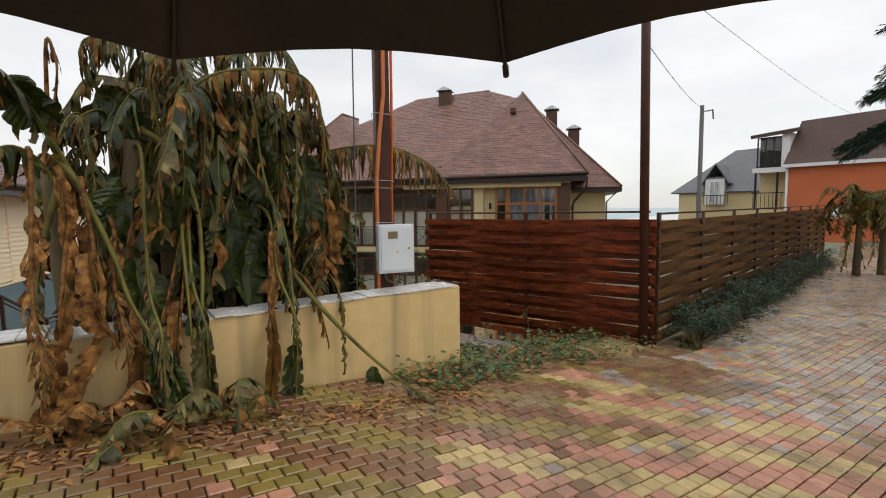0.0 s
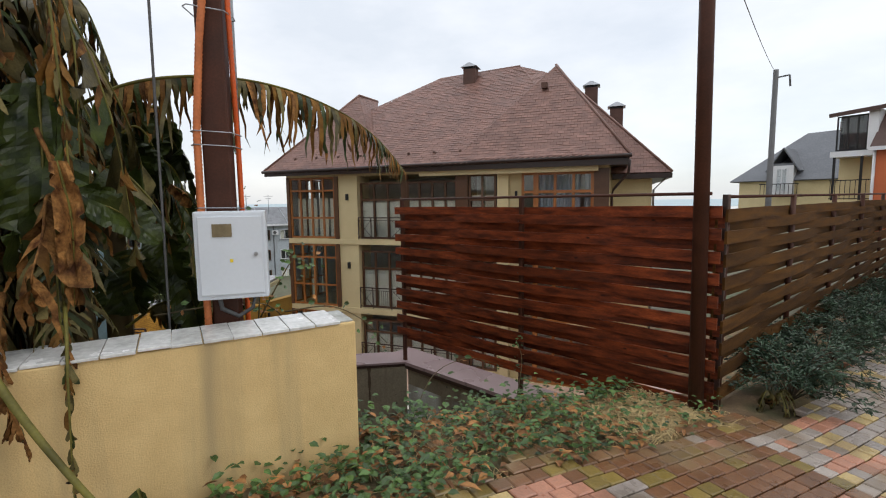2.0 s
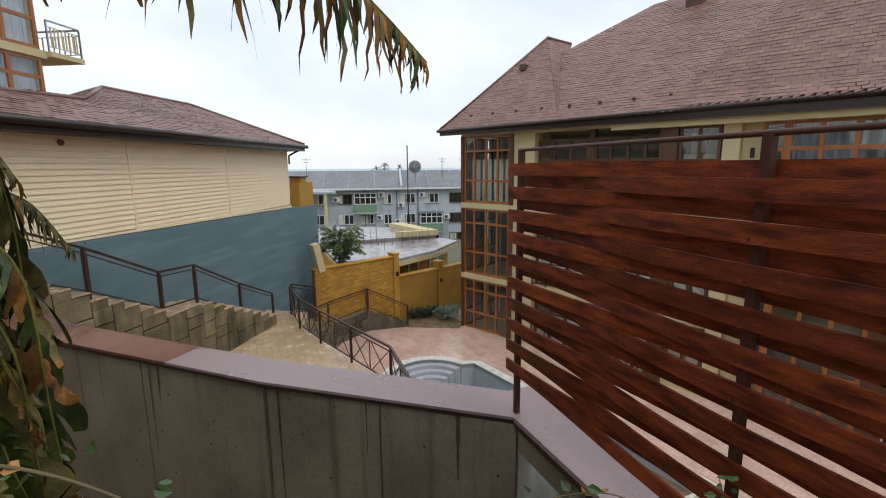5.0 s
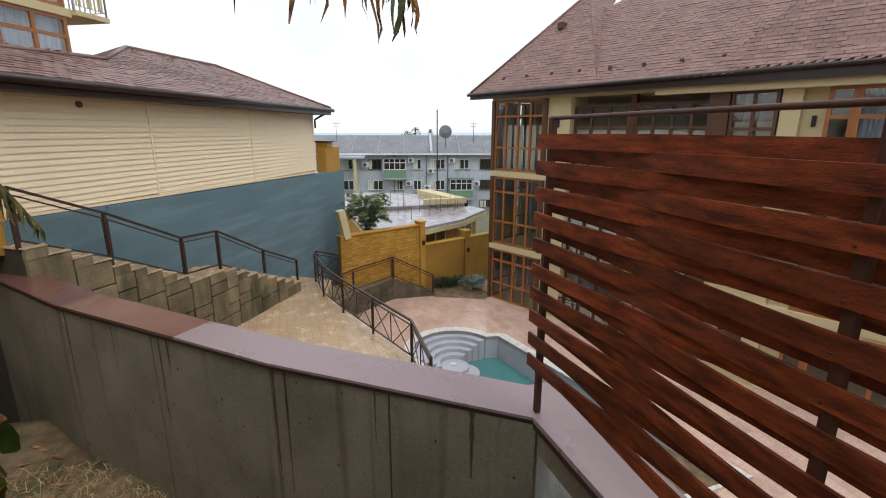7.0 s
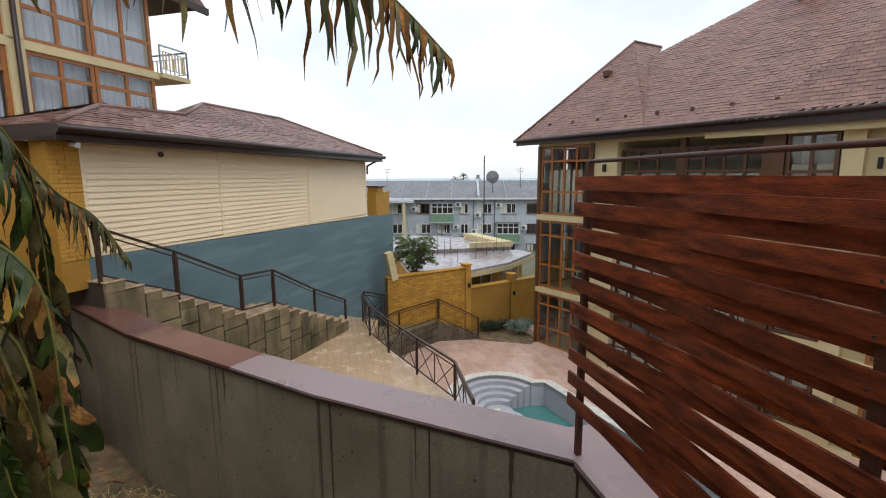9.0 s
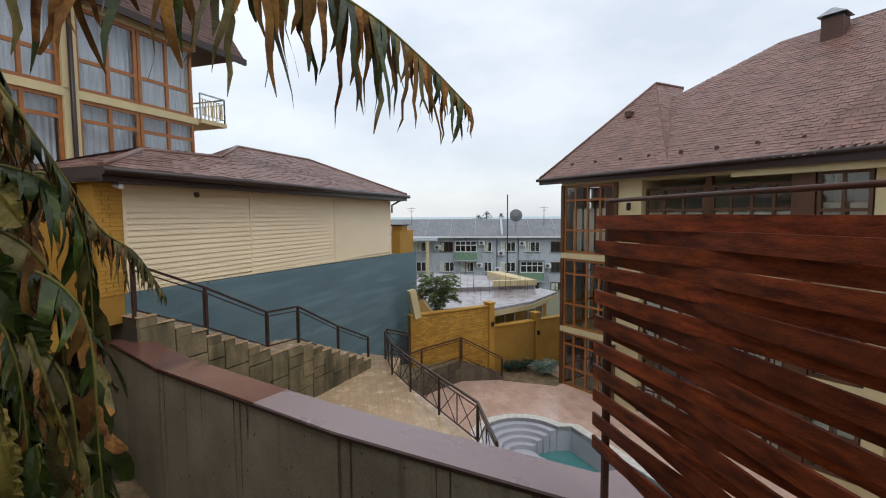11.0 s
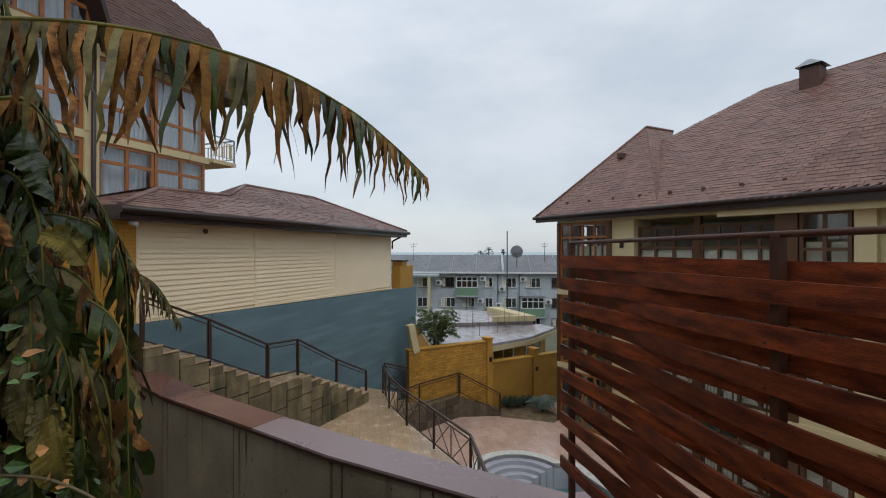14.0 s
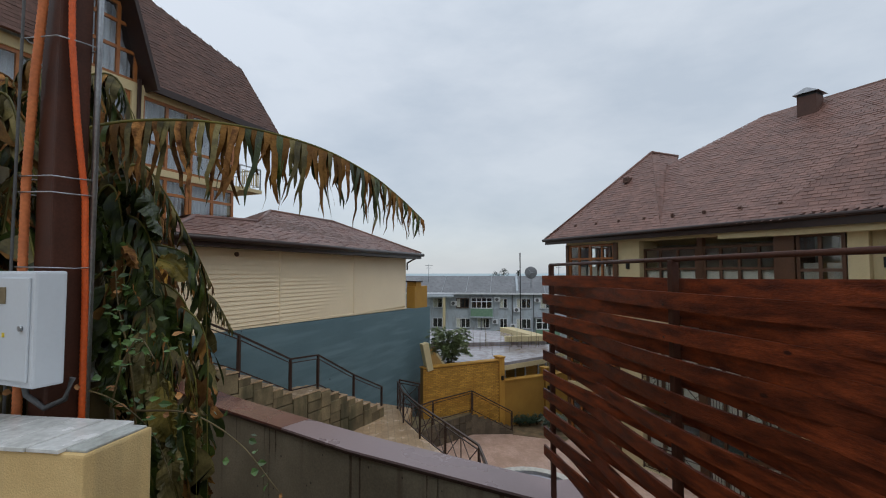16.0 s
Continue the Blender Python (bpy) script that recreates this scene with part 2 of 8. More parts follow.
M_RIB = mat("banana_rib", (0.17, 0.15, 0.032), (0.075, 0.066, 0.016), 0.5, spec=0.2, scale=5, bump=0.1)
M_STEM = mat("banana_stem", (0.15, 0.11, 0.045), (0.06, 0.045, 0.02), 0.6, scale=5, fine=25, bump=0.4, stretch=(1, 1, 0.25))
M_BASIN = mat("turquoise_pool_lining", (0.20, 0.50, 0.48), (0.15, 0.40, 0.39), 0.5)
M_WEED = mat("weed_leaf", (0.085, 0.155, 0.038), (0.032, 0.065, 0.018), 0.4, scale=7, bump=0.1, rand=0.5, island=True)
M_DEAD = mat("dead_leaf", (0.38, 0.185, 0.06), (0.17, 0.075, 0.03), 0.7, scale=7, bump=0.2, rand=0.45, island=True)
M_STRAW = mat("dry_grass", (0.58, 0.44, 0.22), (0.40, 0.29, 0.13), 0.8, scale=7, rand=0.3, island=True, bump=0.1)
M_SHRUB = mat("dark_shrub_leaf", (0.055, 0.10, 0.055), (0.028, 0.052, 0.03), 0.45, scale=7, rand=0.4, island=True, bump=0.1)
M_OLEANDER = mat("oleander_leaf", (0.27, 0.34, 0.14), (0.14, 0.18, 0.075), 0.45, scale=7, rand=0.45, island=True, bump=0.1)
M_AGAVE = mat("pale_agave_leaf", (0.26, 0.34, 0.27), (0.16, 0.22, 0.17), 0.5, scale=7, rand=0.3, island=True, bump=0.1)
M_CEDAR = mat("cedar_needles", (0.024, 0.055, 0.03), (0.012, 0.028, 0.016), 0.6, spec=0.25, scale=7, rand=0.4, island=True, bump=0.1)
M_BARK = mat("bark", (0.10, 0.07, 0.045), None, 0.9, scale=6, fine=30, bump=0.6, stretch=(1, 1, 0.3))
M_WHITE = mat("white_paint", (0.74, 0.75, 0.76), (0.66, 0.67, 0.69), 0.5, scale=1, bump=0.03)
M_APT = mat("pale_blue_grey_panel", (0.47, 0.52, 0.56), (0.40, 0.44, 0.47), 0.8, scale=0.5, fine=8, bump=0.1, stain=(0.33, 0.35, 0.36), stain_at=0.62)
M_SLATE = mat("grey_slate_roof", (0.22, 0.225, 0.235), (0.165, 0.17, 0.18), 0.7, scale=0.5, fine=6, bump=0.2, stain=(0.13, 0.135, 0.14), stain_at=0.62)
M_GREEN_BALC = mat("green_balcony_panel", (0.20, 0.33, 0.22), None, 0.6)
M_FLATROOF = mat("wet_flat_roof", (0.40, 0.37, 0.385), (0.29, 0.265, 0.275), 0.25, scale=0.5, fine=5, bump=0.03, wet=0.14, stain=(0.22, 0.17, 0.16), stain_at=0.62)
# near-black for rooms and openings: their shade put into the colour
M_SHADE = mat("opening_shade", (0.018, 0.02, 0.022), None, 0.6, bump=0)
M_ROOM = mat("dim_room_wall", (0.62, 0.62, 0.56), (0.5, 0.5, 0.45), 0.9, scale=0.8)
M_CURTAIN = mat("pale_curtain", (0.62, 0.66, 0.74), (0.50, 0.54, 0.62), 0.9, scale=6, stretch=(1, 1, 0.05), bump=0.2)
M_BLIND = mat("cream_blind", (0.80, 0.77, 0.66), (0.72, 0.69, 0.58), 0.8, scale=2, bump=0.05)
M_RAIL = mat("dark_brown_railing", (0.055, 0.03, 0.022), None, 0.45, bump=0.05)
M_BLACK = mat("black_metal", (0.012, 0.012, 0.013), None, 0.45, bump=0.03)
M_CABLE = mat("grey_cable", (0.12, 0.12, 0.12), None, 0.6, bump=0)
M_STEEL = mat("galvanised_steel", (0.42, 0.44, 0.46), None, 0.35, metal=0.8, bump=0.05)
M_TERRACOTTA = mat("orange_render", (0.55, 0.15, 0.06), (0.47, 0.125, 0.05), 0.8, scale=0.7, fine=40, bump=0.1)
M_GREYROOF = mat("grey_blue_metal_roof", (0.155, 0.165, 0.18), (0.125, 0.133, 0.147), 0.5, scale=0.6, fine=8, bump=0.1)
M_MANSARD = mat("brown_metal_mansard", (0.10, 0.06, 0.05), (0.08, 0.048, 0.04), 0.55, scale=0.6, fine=9, bump=0.1)
M_UMBRELLA = mat("black_umbrella_cloth", (0.021, 0.022, 0.026), (0.014, 0.015, 0.018), 0.7, scale=5, fine=90, bump=0.15, stain=(0.045, 0.045, 0.046), stain_at=0.66)
M_LAND = mat("town_ground", (0.10, 0.115, 0.06), (0.13, 0.11, 0.08), 0.9, scale=0.15, fine=3, bump=0.3)
M_SEA = mat("grey_green_sea", (0.30, 0.42, 0.46), (0.26, 0.38, 0.42), 0.35, scale=0.004, fine=0.3, bump=0.05)


def glass(name, tint=(0.86, 0.9, 0.9), rough=0.0, ior=1.5):
    m = bpy.data.materials.new(name)
    m.use_nodes = True
    p = m.node_tree.nodes["Principled BSDF"]
    p.inputs["Base Color"].default_value = (*tint, 1)
    p.inputs["Roughness"].default_value = rough
    p.inputs["Transmission Weight"].default_value = 1.0
    p.inputs["IOR"].default_value = ior
    return m


M_GLASS = glass("window_glass")
M_WATER = mat("murky_pool_water", (0.08, 0.235, 0.22), (0.06, 0.19, 0.18), 0.12, scale=0.5, fine=4, bump=0.02, grain=0.15, spec=0.5)


# ---- mesh helpers ----
def add_box(bm, x0, x1, y0, y1, z0, z1, m=None):
    vs = [bm.verts.new((x, y, z)) for z in (z0, z1) for x, y in ((x0, y0), (x1, y0), (x1, y1), (x0, y1))]
    if m is not None:
        for v in vs:
            v.co = m @ v.co
    for f in ((3, 2, 1, 0), (4, 5, 6, 7), (0, 1, 5, 4), (1, 2, 6, 5), (2, 3, 7, 6), (3, 0, 4, 7)):
        bm.faces.new([vs[i] for i in f])
    return vs


def soft_box(bm, x0, x1, y0, y1, z0, z1, r=0.01, m=None):
    """A box with chamfered long edges."""
    b = bmesh.new()
    add_box(b, x0, x1, y0, y1, z0, z1)
    bmesh.ops.bevel(b, geom=b.edges[:], offset=r, segments=2, affect="EDGES", profile=0.6)
    merge(bm, b, m)


def merge(bm, other, m=None):
    idx = {}
    for v in other.verts:
        idx[v] = bm.verts.new(m @ v.co if m is not None else v.co)
    for f in other.faces:
        bm.faces.new([idx[v] for v in f.verts])
    other.free()


def add_tube(bm, pts, radii, n=8, cap=True):
    """A tube along points, radius by point."""
    pts = [Vector(p) for p in pts]
    if not hasattr(radii, "__len__"):
        radii = [radii] * len(pts)
    rings = []
    for i, p in enumerate(pts):
        d = (pts[min(i + 1, len(pts) - 1)] - pts[max(i - 1, 0)]).normalized()
        a = d.cross(Vector((0, 0, 1)) if abs(d.z) < 0.95 else Vector((1, 0, 0))).normalized()
        b = d.cross(a)
        rings.append([bm.verts.new(p + (a * math.cos(k * 2 * math.pi / n) + b * math.sin(k * 2 * math.pi / n)) * radii[i]) for k in range(n)])
    for r, s in zip(rings, rings[1:]):
        for k in range(n):
            f = bm.faces.new((r[k], r[(k + 1) % n], s[(k + 1) % n], s[k]))
            f.smooth = True
    if cap:
        bm.faces.new(rings[0]), bm.faces.new(rings[-1][::-1])


def add_slab(bm, outline, z0, z1):
    """A prism over a plan outline; z0, z1 may be functions of (x, y)."""
    f0 = z0 if callable(z0) else (lambda x, y: z0)
    f1 = z1 if callable(z1) else (lambda x, y: z1)
    lo = [bm.verts.new((x, y, f0(x, y))) for x, y in outline]
    hi = [bm.verts.new((x, y, f1(x, y))) for x, y in outline]
    k = len(outline)
    for i in range(k):
        bm.faces.new((lo[i], lo[(i + 1) % k], hi[(i + 1) % k], hi[i]))
    bm.faces.new(lo[::-1]), bm.faces.new(hi)


def add_sheet(bm, corners, thick=0.03):
    """A flat panel with thickness, below its corners."""
    cs = [Vector(c) for c in corners]
    nrm = (cs[1] - cs[0]).cross(cs[2] - cs[0]).normalized() * thick
    up, dn = [bm.verts.new(c) for c in cs], [bm.verts.new(c - nrm) for c in cs]
    k = len(cs)
    bm.faces.new(up), bm.faces.new(dn[::-1])
    for i in range(k):
        bm.faces.new((up[i], dn[i], dn[(i + 1) % k], up[(i + 1) % k]))


def mesh_of(name, bm, material):
    me = bpy.data.meshes.new(name)
    bmesh.ops.recalc_face_normals(bm, faces=bm.faces[:])
    bm.to_mesh(me)
    bm.free()
    if material:
        me.materials.append(material)
    return me


def part(name, bm, material, parent=None, label=""):
    ob = new(name, mesh_of(name, bm, material))
    ob.parent = parent
    return tagged(ob, label)


def box_part(name, dims, material, parent=None, label="", r=0.0, m=None):
    bm = bmesh.new()
    if r:
        soft_box(bm, *dims, r, m)
    else:
        add_box(bm, *dims, m)
    return part(name, bm, material, parent, label)


def thing(name, m, label, category, group="", kind=""):
    ob = new(name)
    ob.empty_display_size = 0.1
    ob.matrix_basis = m
    return tagged(ob, label, category, group, kind)


def shared(name, me, parent, m):
    ob = new(name, me)
    ob.parent = parent
    ob.matrix_basis = m
    return ob


def lerp(a, b, f):
    return a + (b - a) * f


def smooth(a, b, x):
    f = max(0.0, min(1.0, (x - a) / (b - a)))
    return f * f * (3 - 2 * f)


# ---- plan ----
RETAIN = [(-5.79, 7.05), (-7.58, 4.90), (-10.28, 2.09), (-13.11, -0.26)]   # inner face of the retaining wall
FENCE_Y = 7.10
ROW = Vector((0.287, 0.958, 0))                                           # the pavers' rows and the low wall run so
CROSS = Vector((0.958, -0.287, 0))


def paved(x, y):
    """Height of the paved yard and road."""
    yy = y if y < 7 else 7 + (y - 7) * 0.12
    xx = max(-4.5, min(2.0, x))
    return -0.0485 * xx * max(0.0, min(1.0, 1.4 - y / 14)) - 0.0672 * yy * (1 if y > 0 else 0.4)


def wall_x(y):
    return -3.07 + (y - 4.13) * 0.2996


def fence2_x(y):
    return -1.72 + (y - 7.2) * 0.122


def pave_edge(y):
    """Where the paving ends towards the weedy strip, between the garden wall and the fence."""
    if y < 5.1:
        return lerp(-2.5, -2.3, smooth(3.5, 5.1, y))
    return lerp(-2.3, -1.8, (y - 5.1) / 0.8) if y < 5.9 else lerp(-1.8, -1.5, min(1.2, (y - 5.9) / 1.2))


def land(x, y):
    """Height of the ground under everything."""
    top = paved(x, y)
    low = -8.4 if -19.3 < x < -8.4 and 7.9 < y < 13.6 else -6.3
    if y < FENCE_Y + 0.12:
        wx = wall_x(y)
        edge = (wx - 1.1 if y < 3.4 else lerp(wx - 1.1, -3.3, smooth(3.4, 4.6, y)))
        if y > 4.4:
            edge = lerp(lerp(edge, -3.0, smooth(4.4, 5.2, y)), -2.3, smooth(5.3, 6.9, y))
        d = edge - x
        if d < 0:
            h = top
        else:
            drop = 3.1 * smooth(0, 2.3, d) + 0.25 * smooth(0, 0.5, d)
            drop *= lerp(1.0, 0.72, smooth(5.9, 7.0, y))
            h = top - drop
        # beyond the retaining wall
        for (ax, ay), (bx, by) in zip(RETAIN, RETAIN[1:]):
            dx, dy = bx - ax, by - ay
            side = (dx * (y - ay) - dy * (x - ax)) / math.hypot(dx, dy)
            f = (dx * (x - ax) + dy * (y - ay)) / (dx * dx + dy * dy)
            if -0.3 < f <= 1.05 and side < -0.15:
                h = low
        if x < -11.6 and y > -3:
            h = low
        if x < -13:
            h = low
        return h
    fx = fence2_x(y)
    if x > fx - 0.35 and y < 60:
        return top
    if x > fx - 0.35:
        return top - (y - 60) * 0.02
    dist = math.hypot(x, y)
    if dist > 45:
        return low - (dist - 45) * 0.06
    return low


# ---- ground, sea ----
def build_ground():
    def axis(lo, hi, fine_lo, fine_hi, step):
        out, v, s = [fine_lo], fine_lo, step
        while v > lo:
            s *= 1.45
            v -= s
            out.insert(0, max(v, lo))
        v, s = fine_lo, step
        while v < fine_hi:
            v += step
            out.append(v)
        while v < hi:
            s *= 1.45
            v += s
            out.append(min(v, hi))
        return out
    xs, ys = axis(-420, 900, -14, 5, 0.2), axis(-300, 900, -4, 8.4, 0.2)
    verts, faces = [], []
    for y in ys:
        for x in xs:
            h = land(x, y)
            if -14 < x < 5 and y < 7.2 and h < 0.5:
                h += noise.noise((x * 1.3, y * 1.3, 0)) * (0.02 if h > -0.45 else 0.09)
            verts.append((x, y, max(h - 0.075, -24)))
    w = len(xs)
    for j in range(len(ys) - 1):
        for i in range(w - 1):
            faces.append((j * w + i, j * w + i + 1, j * w + w + i + 1, j * w + w + i))
    me = bpy.data.meshes.new("ground")
    me.from_pydata(verts, [], faces)
    me.materials.append(M_SOIL)
    me.materials.append(M_LAND)
    for p in me.polygons:
        c = p.center
        p.use_smooth = True
        p.material_index = 1 if math.hypot(c.x, c.y) > 32 else 0
    return tagged(new("ground", me), "brown soil with leaf litter sloping to the walls", "ground", kind="structure")


build_ground()
b = bmesh.new()
add_box(b, -4900, -260, -3500, 4700, -20.6, -20.0)
tagged(part("water", b, M_SEA), "flat grey-green sea along the horizon", "sea", kind="structure")

# ---- retaining wall and its coping ----
retaining = thing("wall_retaining", pose(0, 0, 0), "grey board-marked concrete retaining wall with brown metal coping", "wall", kind="structure")


def offset_line(pts, d):
    out = []
    for i, p in enumerate(pts):
        a, c = Vector(pts[max(i - 1, 0)]), Vector(pts[min(i + 1, len(pts) - 1)])
        t = (c - a).normalized()
        out.append((p[0] + t.y * d, p[1] - t.x * d))
    return out


def strip(bm, inner, outer, z0, z1):
    for i in range(len(inner) - 1):
        add_slab(bm, [inner[i], inner[i + 1], outer[i + 1], outer[i]], z0, z1)


# the wall runs in poured bays with open vertical joints
def bays(pts, length, gap):
    res = []
    for (ax, ay), (bx, by) in zip(pts, pts[1:]):
        ln = math.hypot(bx - ax, by - ay)
        k = max(1, round(ln / length))
        for i in range(k):
            f0, f1 = i / k, (i + 1) / k - gap / ln
            res.append(((lerp(ax, bx, f0), lerp(ay, by, f0)), (lerp(ax, bx, f1), lerp(ay, by, f1))))
    return res


rng = random.Random(4)
for a, c in bays(RETAIN, 1.65, 0.02):
    d = Vector((c[0] - a[0], c[1] - a[1])).normalized()
    n_out = (-d.y * -1, d.x * -1)
    e = rng.uniform(-0.006, 0.006)
    b = bmesh.new()
    add_slab(b, [(a[0] + n_out[0] * e, a[1] + n_out[1] * e), (c[0] + n_out[0] * e, c[1] + n_out[1] * e),
                 (c[0] + n_out[0] * 0.42, c[1] + n_out[1] * 0.42), (a[0] + n_out[0] * 0.42, a[1] + n_out[1] * 0.42)], -6.4, -1.0)
    part("panel", b, M_CONCRETE, retaining)
# rusty run-off below the coping
M_RUNOFF = mat("rust_run_off", (0.085, 0.055, 0.03), (0.05, 0.032, 0.018), 0.7, scale=6, fine=40, stretch=(1, 1, 0.2))
for (ax, ay), (bx, by), f0, ln, w in ((RETAIN[0], RETAIN[1], 0.93, 1.5, 0.035), (RETAIN[0], RETAIN[1], 0.985, 1.7, 0.03), (RETAIN[0], RETAIN[1], 0.2, 0.7, 0.05), (RETAIN[1], RETAIN[2], 0.42, 0.5, 0.03),
                                     (RETAIN[1], RETAIN[2], 0.46, 1.3, 0.02), (RETAIN[1], RETAIN[2], 0.97, 1.6, 0.03), (RETAIN[0], RETAIN[1], 0.55, 0.6, 0.02), (RETAIN[1], RETAIN[2], 0.7, 0.8, 0.018)):
    d = Vector((bx - ax, by - ay, 0)).normalized()
    c = Vector((lerp(ax, bx, f0), lerp(ay, by, f0), 0)) + Vector((-d.y, d.x, 0)) * 0.009
    b = bmesh.new()
    left_, right_ = [], []
    for k in range(9):
        f = k / 8
        ww = w * (1 - 0.75 * f) * (1 + 0.3 * math.sin(k * 2.3 + f0 * 9))
        left_.append(b.verts.new(c - d * ww / 2 + Vector((0, 0, -0.99 - ln * f))))
        right_.append(b.verts.new(c + d * ww / 2 + Vector((0, 0, -0.99 - ln * f))))
    for k in range(8):
        b.faces.new((left_[k], right_[k], right_[k + 1], left_[k + 1]))
    part("run_off", b, M_RUNOFF, retaining, "rusty run-off stain")
inner2, outer2 = offset_line(RETAIN, 0.02), offset_line(RETAIN, 0.40)
b = bmesh.new()
strip(b, inner2, outer2, -6.4, -1.02)
part("core", b, M_STONE_DARK, retaining)
cap_in, cap_out = offset_line(RETAIN, -0.05), offset_line(RETAIN, 0.50)
cap_in[0], cap_out[0] = (-5.80, 7.03), (-6.28, 7.24)
cap_mid_in, cap_mid_out = (-8.55, 3.83), (-8.93, 4.18)
# pale stretch: the sky's reflection is put into the colour
b = bmesh.new()
strip(b, [cap_in[0], cap_in[1], cap_mid_in], [cap_out[0], cap_out[1], cap_mid_out], -0.958, -0.93)
part("coping", b, M_COPING_SKY, retaining, "brown sheet metal coping with sky reflection painted pale")
# dark red stretch: the brown hotel's reflection is put into the colour
b = bmesh.new()
strip(b, [cap_mid_in, cap_in[2], cap_in[3]], [cap_mid_out, cap_out[2], cap_out[3]], -0.958, lambda x, y: -0.93 + 0.003)
part("coping", b, M_COPING_HOTEL, retaining, "wet brown metal coping with hotel reflection painted dark red")
b = bmesh.new()
strip(b, [cap_in[0], cap_in[1], cap_in[2], cap_in[3]], offset_line([cap_in[0], cap_in[1], cap_in[2], cap_in[3]], 0.012), -0.995, -0.959)
part("drip_edge", b, M_FASCIA, retaining)

fence_wall = thing("wall_fence_base", pose(0, 0, 0), "pale concrete base wall under the board fence with metal coping", "wall", kind="structure")
b = bmesh.new()
add_box(b, -5.79, -1.78, 7.08, 7.48, -6.4, -1.28)
part("lower_course", b, M_CONCRETE_PALE, fence_wall, "limewashed lower concrete")
b = bmesh.new()
add_box(b, -5.785, -1.78, 7.074, 7.48, -1.278, -0.98)
part("upper_course", b, M_CONCRETE, fence_wall)
# fence base takes the coping colour with the painted sky reflection
b = bmesh.new()
add_slab(b, [(-5.80, 7.03), (-1.78, 7.03), (-1.78, 7.55), (-6.28, 7.55), (-6.28, 7.24)], -0.977, -0.931)
part("coping", b, M_COPING_SKY, fence_wall)
b = bmesh.new()
add_box(b, -5.8, -1.78, 7.03, 7.042, -1.03, -0.978)
part("drip_edge", b, M_FASCIA, fence_wall)

# ---- low yellow garden wall ----
garden_wall = thing("wall_garden", pose(-3.046, 4.178, 0, 0, 0, math.degrees(math.atan2(0.958, 0.287))), "low yellow rendered garden wall with a white tiled top", "wall", kind="structure")
b = bmesh.new()
soft_box(b, -9.5, 0.0, 0.0, 0.34, -0.55, 0.735, 0.012)
part("body", b, M_YELLOW_WALL, garden_wall)
b = bmesh.new()
soft_box(b, -0.115, -0.01, 0.02, 0.32, 0.735, 0.746, 0.004)
part("mortar_bed", b, M_CONCRETE_PALE, garden_wall, "bare mortar at the broken end")
xx = -0.10
rng = random.Random(9)
while xx > -9:
    w = 0.15
    b = bmesh.new()
    soft_box(b, xx - w + 0.005, xx, -0.012, 0.345, 0.737, 0.752 + rng.uniform(0, 0.003), 0.003, pose(0, 0, 0, 0, rng.uniform(-0.3, 0.3), rng.uniform(-0.5, 0.5)))
    part("tile", b, M_CAP_TILE, garden_wall)
    xx -= w

# ---- woven fence ----
def woven_fence(name, m, length, posts, zs, board_h, material, label, rail_z, depth=0.06, seed=1):
    f = thing(name, m, label, "fence")
    r = random.Random(seed)
    span = posts[1] - posts[0]
    for row, (z0, z1) in enumerate(zs):
        sign = 1 if row % 2 == 0 else -1
        n = max(8, int(length / 0.16))
        b = bmesh.new()
        rows_ = []
        dz, warp = r.uniform(-0.007, 0.007), r.uniform(-0.008, 0.008)
        for i in range(n + 1):
            s = lerp(-0.06, length + 0.05, i / n)
            off = -sign * depth * math.cos(math.pi * (s - posts[0]) / span)
            lf = i / n
            z = lerp(z0, z1, lf) + dz + warp * math.sin(s * 2.1 + row)
            ring = [b.verts.new((s, off + dy, z + dzz)) for dy, dzz in ((-0.011, 0), (0.011, 0), (0.011, -board_h), (-0.011, -board_h))]
            rows_.append(ring)
        for p0, p1 in zip(rows_, rows_[1:]):
            for k in range(4):
                b.faces.new((p0[k], p0[(k + 1) % 4], p1[(k + 1) % 4], p1[k]))
        b.faces.new(rows_[0]), b.faces.new(rows_[-1][::-1])
        part("board", b, material, f)
    return f


posts1 = [0.03, 2.12, 4.05]
rows1 = []
for k in range(10):
    rows1 += [(1.39 - 0.2 * k, 1.405 - 0.196 * k), (1.29 - 0.2 * k, 1.305 - 0.196 * k)]
fence1 = woven_fence("board_fence", pose(-5.90, FENCE_Y, 0), 4.15, posts1, rows1, 0.104, M_FENCE, "red-brown stained fence of woven horizontal boards on steel posts", 1.5)
for s in posts1:
    b = bmesh.new()
    soft_box(b, s - 0.024, s + 0.024, -0.024, 0.024, -0.93, 1.5, 0.004)
    part("post", b, M_STEEL_BROWN, fence1)
    for k in range(10):
        b = bmesh.new()
        zc = 1.39 - 0.2 * k - 0.065 - (0.1 if s == posts1[1] else 0)
        add_tube(b, [(s, -0.076, zc), (s, -0.07, zc)], 0.006, 6)
        part("bolt", b, M_BLACK, fence1)
b = bmesh.new()
bar_pts = [(0, 0, 1.50), (4.1, 0, 1.51)]
add_tube(b, bar_pts, 0.015, 8)
part("top_rail", b, M_STEEL_BROWN, fence1)
box_part("corner_post", (4.17, 4.215, 0.05, 0.095, -0.93, 1.5), M_FASCIA, fence1, "dark corner post", r=0.005)

